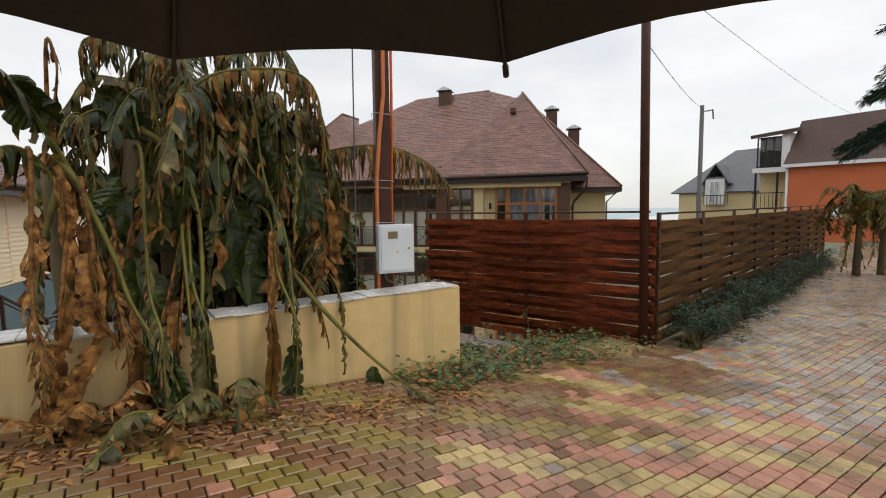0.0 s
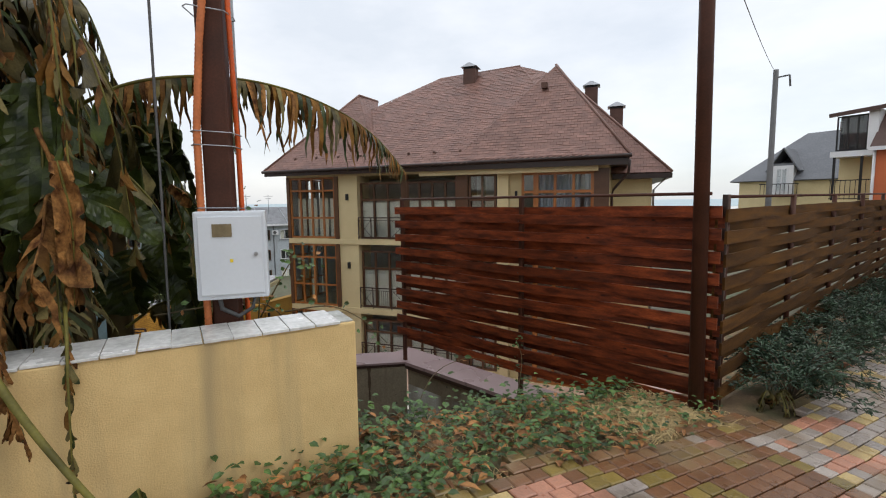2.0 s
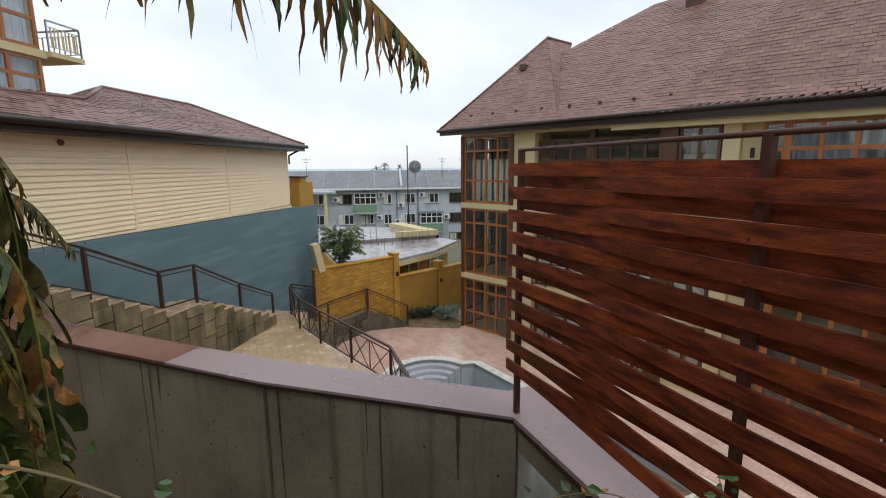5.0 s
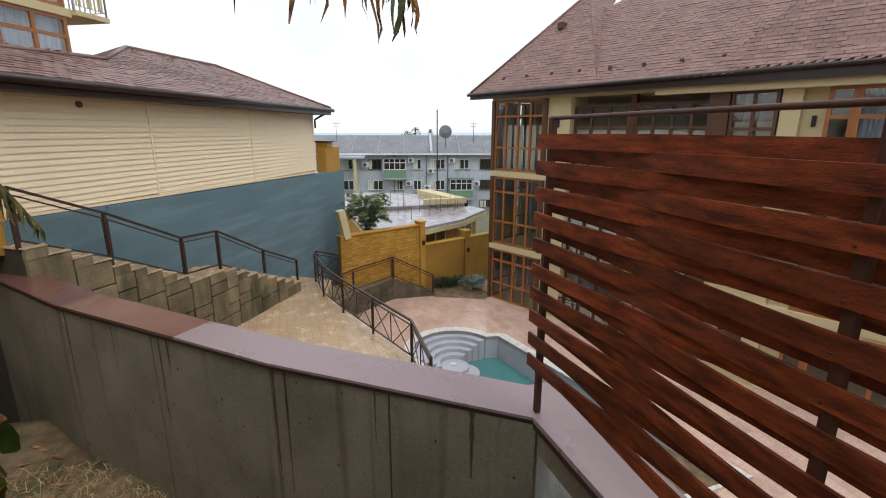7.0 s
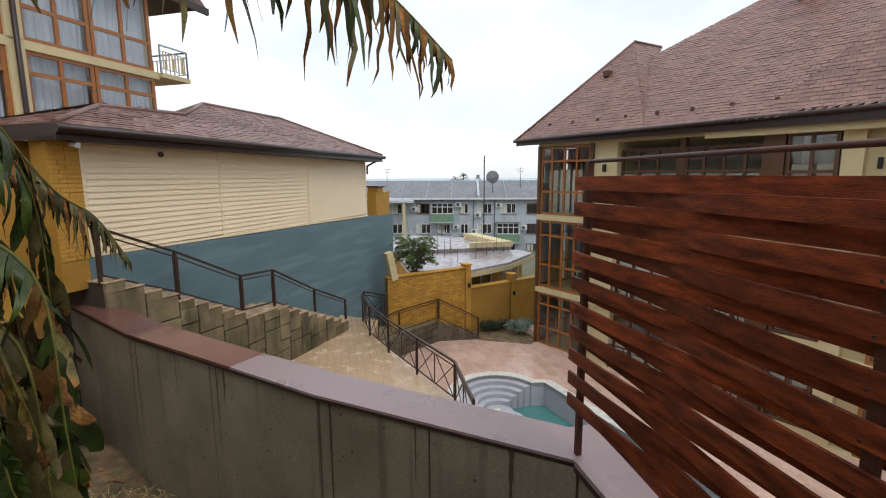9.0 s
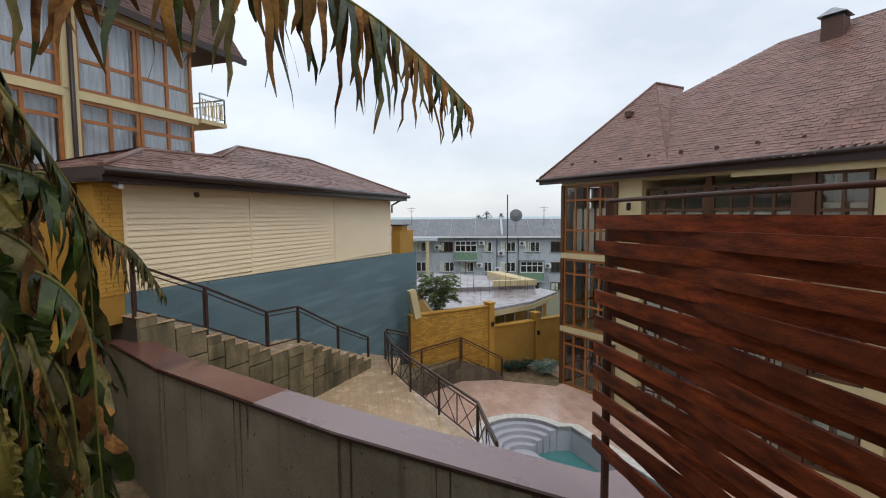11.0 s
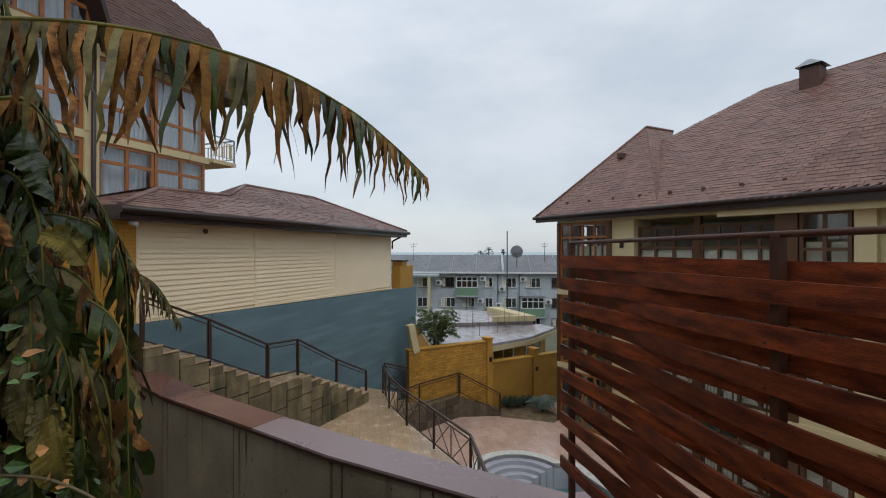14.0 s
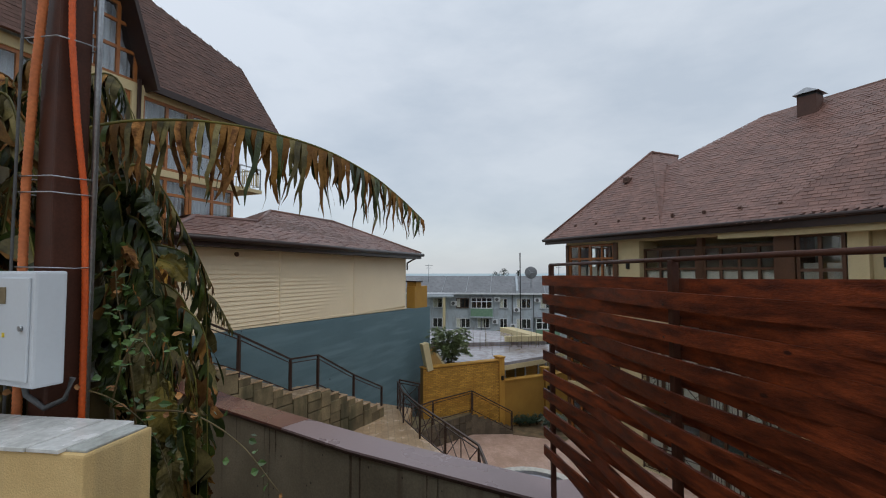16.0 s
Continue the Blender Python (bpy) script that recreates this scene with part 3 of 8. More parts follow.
posts2 = [0.05 + 2.0 * k for k in range(10)]
rows2 = []
for k in range(9):
    rows2 += [(1.37 - 0.2 * k, 1.40 - 0.2 * k), (1.27 - 0.2 * k, 1.30 - 0.2 * k)]
F2 = pose(-1.72, 7.2, 0, 0, 0, math.degrees(math.atan2(1, 0.122)))
fence2 = woven_fence("board_fence", F2, 18.0, posts2, rows2, 0.114, M_FENCE_GREEN, "weathered brown fence of woven boards along the road", 1.5, depth=0.042, seed=5)
for s in posts2:
    b = bmesh.new()
    add_tube(b, [(s, 0, -0.8), (s, 0, 1.5)], 0.03, 8)
    part("post", b, M_STEEL_BROWN, fence2)
b = bmesh.new()
add_tube(b, [(0, 0, 1.48), (18.0, 0, 1.52)], 0.015, 8)
part("top_rail", b, M_STEEL_BROWN, fence2)

# ---- steel poles ----
pole = thing("steel_pole", pose(-1.822, 6.98, -0.5), "tall brown painted steel pole beside the fence", "pole")
b = bmesh.new()
add_tube(b, [(0, 0, 0), (-0.105, 0, 7.2)], [0.064, 0.06], 16)
part("tube", b, M_STEEL_BROWN, pole)
b = bmesh.new()
add_tube(b, [(-0.105, 0, 7.2), (-0.105, 0, 7.22)], 0.068, 16)
part("cap", b, M_FASCIA, pole)

box_pole = thing("steel_pole", pose(-3.70, 3.668, -0.4, 0, 0, 58), "square brown steel pole carrying a meter box and orange cable hoses", "pole")
b = bmesh.new()
soft_box(b, -0.077, 0.077, -0.077, 0.077, 0, 6.5, 0.012)
part("tube", b, M_STEEL_BROWN, box_pole)


def hose(name, pts, r, material, parent, label):
    """A corrugated hose along points."""
    ps = [Vector(p) for p in pts]
    dense, radii = [], []
    for i in range(len(ps) - 1):
        k = max(2, int((ps[i + 1] - ps[i]).length / 0.012))
        for j in range(k):
            dense.append(ps[i].lerp(ps[i + 1], j / k))
            radii.append(r if len(dense) % 2 else r * 0.86)
    b = bmesh.new()
    add_tube(b, dense, radii, 8)
    return part(name, b, material, parent, label)


hose("hose", [(-0.095, -0.108, 0.9), (-0.097, -0.11, 1.7), (-0.092, -0.112, 2.3), (-0.05, -0.114, 2.8), (0.0, -0.112, 3.2), (0.02, -0.112, 6.0)], 0.023, M_ORANGE_PALE, box_pole, "faded orange corrugated hose")
hose("hose", [(0.106, 0.07, 0.9), (0.106, 0.066, 1.7), (0.106, 0.05, 2.2), (0.106, 0.0, 2.6), (0.104, -0.035, 3.0), (0.104, -0.06, 4.0), (0.104, -0.06, 6.0)], 0.017, M_ORANGE, box_pole, "bright orange corrugated hose")
for z in (1.85, 2.22, 2.3, 3.0):
    b = bmesh.new()
    for k in range(1):
        pts = [(-0.125, -0.11, z), (-0.1, -0.138, z + 0.004), (0.09, -0.092, z), (0.127, 0.0, z - 0.004), (0.127, 0.06, z), (0.09, 0.092, z), (-0.09, 0.09, z), (-0.125, -0.11, z)]
        add_tube(b, pts, 0.0035, 6)
    part("wire_tie", b, M_STEEL, box_pole)
b = bmesh.new()
add_tube(b, [(0.1, 0.09, 0.4), (0.1, 0.1, 6.4)], 0.016, 8)
part("conduit", b, M_STEEL, box_pole)

meter = thing("meter_box", pose(-3.552, 3.439, 0.915, 0, 0, 61), "light grey enamel electricity meter box on the brown pole", "meter box")
box_part("body", (0.0, 0.392, 0.0, 0.13, 0.0, 0.518), M_BOX, meter, r=0.012)
door = box_part("door", (0.024, 0.368, -0.012, -0.001, 0.03, 0.488), M_BOX, meter, r=0.004)
box_part("window", (0.10, 0.205, -0.016, -0.013, 0.37, 0.445), M_STONE, door, "small tinted meter window")
b = bmesh.new()
add_tube(b, [(0.33, -0.012, 0.265), (0.33, -0.024, 0.265)], 0.012, 12)
part("lock", b, M_STEEL, door, "round steel lock")
box_part("sticker", (0.188, 0.205, -0.0145, -0.0125, 0.22, 0.24), mat("yellow_sticker", (0.8, 0.6, 0.03)), door, "small yellow warning sticker")
b = bmesh.new()
add_tube(b, [(0.1, 0.12, 0.0), (0.11, 0.13, -0.08), (0.2, 0.16, -0.14), (0.28, 0.2, -0.1), (0.3, 0.22, 0.0)], 0.014, 8)
part("cable", b, M_CABLE, meter)

# ---- patio, walkway, stairs ----
patio = thing("floor_patio", pose(0, 0, 0), "pink wet stone tiled patio around the pool", "patio", kind="structure")
PATIO = [(-26.5, 6.3), (-13.0, 6.6), (-6.5, 8.0), (-3.0, 8.5), (-3, 24), (-21, 16), (-26.5, 14)]
POOL_C = (-17.05, 10.49)
pool_out = [(-9.0, 14.25), (-9.0, 10.7), (-16.8, 8.98)]
for k in range(13):
    a = radians(-78 - k * 13.8)
    pool_out.append((POOL_C[0] + 1.46 * math.cos(a), POOL_C[1] + 1.46 * math.sin(a)))
pool_out += [(-17.52, 11.9), (-17.45, 12.37)]


def ring_of(pts, d):
    """The outline moved outwards by d."""
    cx = sum(p[0] for p in pts) / len(pts)
    out, k = [], len(pts)
    for i in range(k):
        a, c = Vector(pts[i - 1]), Vector(pts[(i + 1) % k])
        t = (c - a).normalized()
        nrm = Vector((t.y, -t.x))
        if nrm.dot(Vector(pts[i]) - Vector((-14.0, 11.4))) < 0:
            nrm = -nrm
        out.append((pts[i][0] + nrm.x * d, pts[i][1] + nrm.y * d))
    return out


def filled(bm, loops, z):
    for loop in loops:
        vs = [bm.verts.new((x, y, z)) for x, y in loop]
        for i in range(len(vs)):
            bm.edges.new((vs[i], vs[(i + 1) % len(vs)]))
    bmesh.ops.triangle_fill(bm, edges=bm.edges[:], use_beauty=True)


b = bmesh.new()
filled(b, [PATIO, ring_of(pool_out, 0.2)], -6.10)
part("slab", b, M_PATIO, patio)

b = bmesh.new()
add_slab(b, [(-22.47, 11.44), (-21.35, 13.55), (-21.9, 14.1), (-24.3, 13.7), (-23.6, 11.6)], -6.2, -6.085)
part("flower_bed", b, M_SOIL, patio, "bare brown flower bed")

pool = thing("swimming_pool", pose(0, 0, 0), "outdoor pool with rounded steps, white rim and turquoise water", "pool")
rim_o, rim_i = ring_of(pool_out, 0.34), pool_out
b = bmesh.new()
k = len(rim_i)
for i in range(k):
    j = (i + 1) % k
    add_slab(b, [rim_i[i], rim_i[j], rim_o[j], rim_o[i]], -6.2, -6.03)
part("rim", b, M_POOL, pool, "white stone rim")
b = bmesh.new()
for i in range(k):
    j = (i + 1) % k
    p, q = rim_i[i], rim_i[j]
    b.faces.new([b.verts.new(c) for c in ((*p, -6.05), (*q, -6.05), (*q, -7.9), (*p, -7.9))])
part("basin", b, M_POOL_IN, pool, "pale grey basin")
b = bmesh.new()
filled(b, [ring_of(pool_out, -0.02)], -7.4)
part("basin_floor", b, M_BASIN, pool, "turquoise basin floor")
SC = POOL_C
radii = (1.47, 1.22, 0.98, 0.75, 0.52)
for n in range(4):
    b = bmesh.new()
    angs = [lerp((111, 114, 119, 126)[n], 283, i / 22) for i in range(23)]
    for a0, a1 in zip(angs, angs[1:]):
        q = [(SC[0] + r_ * math.cos(radians(a)), SC[1] + r_ * math.sin(radians(a))) for r_, a in ((radii[n + 1], a0), (radii[n + 1], a1), (radii[n], a1), (radii[n], a0))]
        add_slab(b, q, -7.8, -6.17 - n * 0.14)
    bmesh.ops.remove_doubles(b, verts=b.verts[:], dist=0.0005)
    part("step", b, M_POOL_IN, pool)
b = bmesh.new()
add_slab(b, [(SC[0] + 0.52 * math.cos(i * 0.2618), SC[1] + 0.52 * math.sin(i * 0.2618)) for i in range(24)], -7.8, -6.74)
part("step", b, M_POOL_IN, pool)
b = bmesh.new()
add_slab(b, [(SC[0] + 0.12 * math.cos(i * 0.5236) - 0.1, SC[1] + 0.12 * math.sin(i * 0.5236)) for i in range(12)], -6.76, -6.715)
part("drain", b, M_POOL, pool, "white round drain")
b = bmesh.new()
add_slab(b, [(SC[0] + 0.6 * math.cos(i * 0.2618) + 0.32, SC[1] + 0.6 * math.sin(i * 0.2618) + 0.2) for i in range(24)], -7.8, -6.86)
part("step", b, M_POOL_IN, pool)
b = bmesh.new()
filled(b, [ring_of(pool_out, -0.01)], -6.93)
part("water", b, M_WATER, pool, "still turquoise water").visible_shadow = False

# upper walkway with its stone-faced side
walkway = thing("floor_walkway", pose(0, 0, 0), "tan wet tiled walkway above the patio", "walkway", kind="structure")
WALK = [(-19.9, 5.2), (-18.95, 6.55), (-17.3, 6.22), (-12.2, 7.75), (-7.4, 7.35), (-6.35, 6.95), (-8.1, 4.95), (-10.75, 2.25), (-12.4, 0.6), (-13.6, 1.4), (-18.3, 5.2)]
b = bmesh.new()
add_slab(b, WALK, -6.3, -3.70)
part("slab", b, M_WALKWAY, walkway)

STAIR = pose(-11.9, 1.12, 0, 0, 0, 145)
stair = thing("staircase", STAIR, "outdoor stairs faced with brown stone blocks beside a blue wall", "stairs", kind="structure")


def stair_top(s):
    if s < 0:
        return -0.30
    if s < 3.2:
        return -0.45 - int(s / 0.356) * 0.1745
    if s < 4.3:
        return -2.03
    return -2.10 - int((s - 4.3) / 0.4125) * 0.178 if s < 7.6 else -3.7


rng = random.Random(12)
edges = [0.356 * i for i in range(9)] + [3.2, 3.75] + [4.3 + 0.4125 * i for i in range(8)] + [7.6]
for s0, s1 in zip(edges, edges[1:]):
    t = stair_top(s0 + 0.01)
    b = bmesh.new()
    add_box(b, s0, s1, 0.06, 2.3, -6.3, t - 0.03)
    part("body", b, M_STONE_DARK, stair)
    b = bmesh.new()
    soft_box(b, s0 - 0.02, s1, -0.03, 2.3, t - 0.03, t, 0.008)
    part("tread", b, M_WALKWAY, stair)
# facing stones, column by column, two or three steps wide
cols = [0.0, 0.72, 1.42, 1.85, 2.5, 3.2, 3.75, 4.3, 4.72, 5.2, 5.6, 6.0, 6.4, 6.85, 7.3, 7.6]
for c0, c1 in zip(cols, cols[1:]):
    z = -3.72
    low_top = min(stair_top(c0 + 0.01), stair_top(c1 - 0.01)) - 0.035
    while z < low_top - 0.02:
        h = min(rng.choice((0.3, 0.42, 0.55, 0.7)), low_top - z)
        if low_top - z - h < 0.18:
            h = low_top - z
        b = bmesh.new()
        d = rng.uniform(-0.05, 0.0)
        soft_box(b, c0 + 0.012, c1 - 0.012, d, 0.08, z + 0.012, z + h - 0.012, 0.018)
        part("stone", b, M_STONE, stair)
        z += h
    # the stepped remnant above the last full stone
    s = c0
    while s < c1 - 0.05:
        e2 = min(c1, min([e for e in edges if e > s + 0.02] + [c1]))
        t = stair_top((s + e2) / 2) - 0.035
        if t - low_top > 0.03:
            b = bmesh.new()
            soft_box(b, s + 0.004, e2 - 0.004, -0.02, 0.08, low_top - 0.012, t, 0.012)
            part("stone", b, M_STONE, stair)
        s = e2


def bar(bm, p, q, w):
    """A square bar from p to q."""
    p, q = Vector(p), Vector(q)
    d = q - p
    m = Matrix.Translation(p) @ d.to_track_quat("X", "Z").to_matrix().to_4x4()
    add_box(bm, 0, d.length, -w / 2, w / 2, -w / 2, w / 2, m)


def railing(name, m, nodes, label, infill=False, h=1.0):
    """nodes: (x, y, z of foot). Posts, two upper rails, a lower rail, crosses if infill."""
    r = thing(name, m, label, "railing")
    for x, y, z in nodes:
        b = bmesh.new()
        bar(b, (x, y, z - 0.05), (x, y, z + h + 0.01), 0.055)
        part("post", b, M_RAIL, r)
    for p, q in zip(nodes, nodes[1:]):
        p, q = Vector(p), Vector(q)
        d = (q - p).normalized()
        for dz, w in ((h, 0.045), (h - 0.11, 0.025), (0.14, 0.03)):
            b = bmesh.new()
            bar(b, p + Vector((0, 0, dz)), q + Vector((0, 0, dz)), w)
            part("rail", b, M_RAIL, r)
        a, c = p + d * 0.05, q - d * 0.05
        for e in (a, c):
            b = bmesh.new()
            bar(b, e + Vector((0, 0, 0.14)), e + Vector((0, 0, h - 0.11)), 0.022)
            part("stile", b, M_RAIL, r)
        if infill:
            k = max(1, round((q - p).length / 0.85))
            for i in range(k):
                s0, s1 = p.lerp(q, (i + 0.08) / k), p.lerp(q, (i + 0.92) / k)
                up, lo = Vector((0, 0, h - 0.12)), Vector((0, 0, 0.15))
                b = bmesh.new()
                bar(b, s0 + lo, s1 + up, 0.018)
                bar(b, s0 + up, s1 + lo, 0.018)
                mid = s0.lerp(s1, 0.5) + Vector((0, 0, h * 0.5))
                part("cross", b, M_RAIL, r)
                b = bmesh.new()
                bar(b, p.lerp(q, i / k) + lo, p.lerp(q, i / k) + up, 0.024)
                part("baluster", b, M_RAIL, r)
    return r


railing("stair_railing", STAIR, [(0.0, 0.1, -0.46), (1.5, 0.1, -1.12), (3.2, 0.1, -1.98), (4.3, 0.1, -2.04), (6.0, 0.1, -2.95), (7.6, 0.1, -3.68)],
        "dark brown square-bar railing on the stone stairs")
railing("walkway_railing", pose(0, 0, 0), [(-19.25, 6.08, -3.7), (-18.72, 6.8, -3.75)], "dark brown metal gate with crossed bars", True)
railing("walkway_railing", pose(0, 0, 0), [(-18.95, 6.0, -3.7), (-17.3, 6.13, -3.7), (-15.7, 6.55, -3.7), (-14.0, 7.1, -3.7), (-12.2, 7.66, -3.7), (-10.4, 7.55, -3.7)], "dark brown railing with crossed bars along the walkway", True)

# lower garden stair by the ochre wall
low_stair = thing("staircase", pose(0, 0, 0), "low grey stone garden stair down to the patio", "stairs", kind="structure")
b = bmesh.new()
add_slab(b, [(-19.6, 6.4), (-21.3, 7.55), (-22.75, 9.55), (-23.6, 9.3), (-22.4, 6.6), (-20.2, 5.4)], -6.3, -5.12)
part("landing", b, M_STONE, low_stair)
rng = random.Random(3)
for (ax, ay), (bx, by) in (((-19.7, 6.45), (-21.3, 7.55)), ((-21.3, 7.55), (-22.75, 9.55))):
    d = Vector((bx - ax, by - ay, 0))
    k = max(1, round(d.length / 0.4))
    for i in range(k):
        for row in range(3):
            b = bmesh.new()
            ang = math.degrees(math.atan2(d.y, d.x))
            soft_box(b, 0.01, d.length / k - 0.01, -rng.uniform(0.02, 0.06), 0.05, 0.01, 0.31, 0.015, pose(ax + d.x * i / k, ay + d.y * i / k, -6.1 + row * 0.325, 0, 0, ang) @ Matrix.Diagonal((1, -1, 1, 1)))
            part("stone", b, M_STONE_WET, low_stair)
for i in range(6):
    f0, f1 = i / 6, (i + 1) / 6
    b = bmesh.new()
    p, q = Vector((-22.75, 9.55)), Vector((-22.55, 11.5))
    a, c = p.lerp(q, f0), p.lerp(q, f1)
    add_slab(b, [(a.x, a.y), (c.x, c.y), (c.x - 0.95, c.y), (a.x - 0.95, a.y)], -6.2, -5.12 - (i + 1) * 0.14)
    part("step", b, M_STONE_WET, low_stair)
railing("garden_railing", pose(0, 0, 0), [(-19.3, 6.3, -4.9), (-21.35, 7.6, -5.12), (-22.8, 9.6, -5.12), (-22.6, 11.45, -6.08)], "brown metal railing on the low garden stair")

# ---- ochre brick boundary wall ----
OW = pose(-22.05, 7.25, 0, 0, 0, math.degrees(math.atan2(0.94, -0.345)))
ochre = thing("wall_ochre", OW, "ochre brick boundary wall with capped piers", "wall", kind="structure")
wall_runs = [(0, 4.05, -2.84), (4.3, 6.85, -3.86), (7.2, 9.6, -3.86)]
for s0, s1, zt in wall_runs:
    b = bmesh.new()
    add_box(b, s0, s1, 0.012, 0.30, -6.3, zt - 0.06)
    part("core", b, M_MORTAR if s0 == 0 else M_OCHRE, ochre)
    b = bmesh.new()
    soft_box(b, s0 - 0.02, s1 + 0.02, -0.05, 0.37, zt - 0.06, zt, 0.012)
    part("coping", b, M_OCHRE, ochre, "ochre rendered coping")
for s0, zt in ((4.05, -2.76), (6.9, -3.55)):
    b = bmesh.new()
    soft_box(b, s0, s0 + 0.3, -0.07, 0.36, -6.3, zt, 0.012)
    part("pier", b, M_OCHRE, ochre)
    b = bmesh.new()
    soft_box(b, s0 - 0.04, s0 + 0.34, -0.11, 0.40, zt, zt + 0.07, 0.015)
    part("cap", b, M_OCHRE, ochre)
    b = bmesh.new()
    add_box(b, s0 + 0.1, s0 + 0.2, -0.16, -0.07, zt - 1.05, zt - 0.85)
    part("wall_lamp", b, M_BLACK, ochre, "small black wall lantern")
b = bmesh.new()
zz = -6.1
while zz < -2.95:
    n = 0
    s = -0.12 if int(round((zz + 6.1) / 0.077)) % 2 else 0.0
    while s < 4.05:
        a0, a1 = max(s, 0), min(s + 0.24, 4.05)
        if a1 - a0 > 0.05:
            add_box(b, a0 + 0.006, a1 - 0.006, 0.0, 0.02, zz + 0.006, zz + 0.069)
        s += 0.25
    zz += 0.077
ob = part("brick", b, M_OCHRE_BRICK, ochre)
tagged(ob, kind="stuff")
b = bmesh.new()
soft_box(b, -0.45, -0.15, -0.1, 0.25, -3.0, -1.75, 0.02, pose(0, 0, 0, 0, -12, 0))
part("buttress", b, M_CREAM, ochre, "sloping cream rendered buttress")

# ---- windows ----
def window(parent, x0, x1, z0, z1, y, xs, zs, sash=M_WOOD_FRAME, w=0.07, depth=0.08, behind="", bd=0.25, glazed=True):
    """A framed window in the plane y (facing -y): splits at xs and zs, one pane object each. behind: curtain or blind."""
    xs, zs = [x0, *xs, x1], [z0, *zs, z1]
    win = bpy.data.objects.new("window", None)
    scene.collection.objects.link(win)
    win.parent = parent
    win.location = (0, y, 0)
    b = bmesh.new()
    for x in xs:
        a0 = min(max(x - w / 2, x0), x1 - w)
        add_box(b, a0, a0 + w, 0, depth, z0, z1)
    for z in zs:
        a0 = min(max(z - w / 2, z0), z1 - w)
        for p, q in zip(xs, xs[1:]):
            l0 = p + (w if p == x0 else w / 2)
            r0 = q - (w if q == x1 else w / 2)
            add_box(b, l0, r0, 0.004, depth - 0.004, a0, a0 + w)
    part("window_frame", b, sash, win)
    for p, q in zip(xs, xs[1:]):
        for r0, s0 in zip(zs, zs[1:]):
            b = bmesh.new()
            add_box(b, p + w * 0.4, q - w * 0.4, depth * 0.45, depth * 0.45 + 0.008, r0 + w * 0.4, s0 - w * 0.4)
            ob = part("pane", b, M_GLASS, win)
            ob.visible_shadow = False
    if behind:
        b = bmesh.new()
        if behind == "curtain":
            k = int((x1 - x0) / 0.05)
            row0 = []
            for i in range(k + 1):
                x = lerp(x0 + 0.03, x1 - 0.03, i / k)
                yy = bd + 0.03 * math.sin(i * 1.7) + 0.02 * math.sin(i * 0.61)
                row0.append((b.verts.new((x, yy, z0 + 0.02)), b.verts.new((x, yy, z1 - 0.02))))
            for i in range(k):
                if (i % 37) < 33:
                    b.faces.new((row0[i][0], row0[i + 1][0], row0[i + 1][1], row0[i][1]))
            part("curtain", b, M_CURTAIN, win, "gathered pale curtain")
        else:
            for p, q in zip(xs, xs[1:]):
                add_box(b, p + 0.06, q - 0.06, bd, bd + 0.01, z0 + 0.05, z0 + (z1 - z0) * 0.66)
            part("blind", b, M_BLIND, win, "cream window blind")
    return win


# shingled roof plane: courses of tabs over a base sheet
def shingles(bm, poly, course=0.14, tab=0.25, thick=0.008, seed=0):
    """Tabs laid in courses over a planar polygon in level rows."""
    ps = [Vector(p) for p in poly]
    nz = Vector((0, 0, 0))
    for i in range(1, len(ps) - 1):
        nz += (ps[i] - ps[0]).cross(ps[i + 1] - ps[0])
    nz.normalize()
    if nz.z < 0:
        nz = -nz
    ux = Vector((0, 0, 1)).cross(nz).normalized()
    uy = nz.cross(ux)
    base = min(ps, key=lambda p: p.z)
    flat = [((p - base).dot(ux), (p - base).dot(uy)) for p in ps]
    top = max(f[1] for f in flat)
    r = random.Random(seed)
    y, row = 0.0, 0

    def span(yv):
        hit = []
        for i in range(len(flat)):
            (ax, ay), (bx, by) = flat[i], flat[(i + 1) % len(flat)]
            if (ay - yv) * (by - yv) < 0:
                hit.append(ax + (bx - ax) * (yv - ay) / (by - ay))
        return (min(hit), max(hit)) if len(hit) > 1 else None
    while y < top - 0.02:
        y_top = min(y + course * 1.03, top - 0.004)
        sp0, sp1 = span(y + 0.004), span(y_top)
        if sp0 and sp1:
            lo, hi = max(sp0[0], sp1[0]) , min(sp0[1], sp1[1])
            x = math.floor(min(sp0[0], sp1[0]) / tab) * tab - (tab / 2 if row % 2 else 0)
            while x < max(sp0[1], sp1[1]):
                w = tab * r.uniform(0.9, 0.98)
                a0, a1 = max(x, sp0[0]), min(x + w, sp0[1])
                b0, b1 = max(x, sp1[0]), min(x + w, sp1[1])
                if a1 - a0 > 0.02 or b1 - b0 > 0.02:
                    a1, b1 = max(a1, a0), max(b1, b0)
                    tk = thick * r.choice((0.5, 1.0, 1.6))
                    o = base
                    v = [bm.verts.new(o + ux * a0 + uy * y + nz * tk), bm.verts.new(o + ux * a1 + uy * y + nz * tk),
                         bm.verts.new(o + ux * b1 + uy * y_top + nz * 0.003), bm.verts.new(o + ux * b0 + uy * y_top + nz * 0.003),
                         bm.verts.new(o + ux * a0 + uy * y), bm.verts.new(o + ux * a1 + uy * y)]
                    bm.faces.new((v[0], v[1], v[2], v[3])), bm.faces.new((v[4], v[5], v[1], v[0]))
                x += tab
        y += course
        row += 1


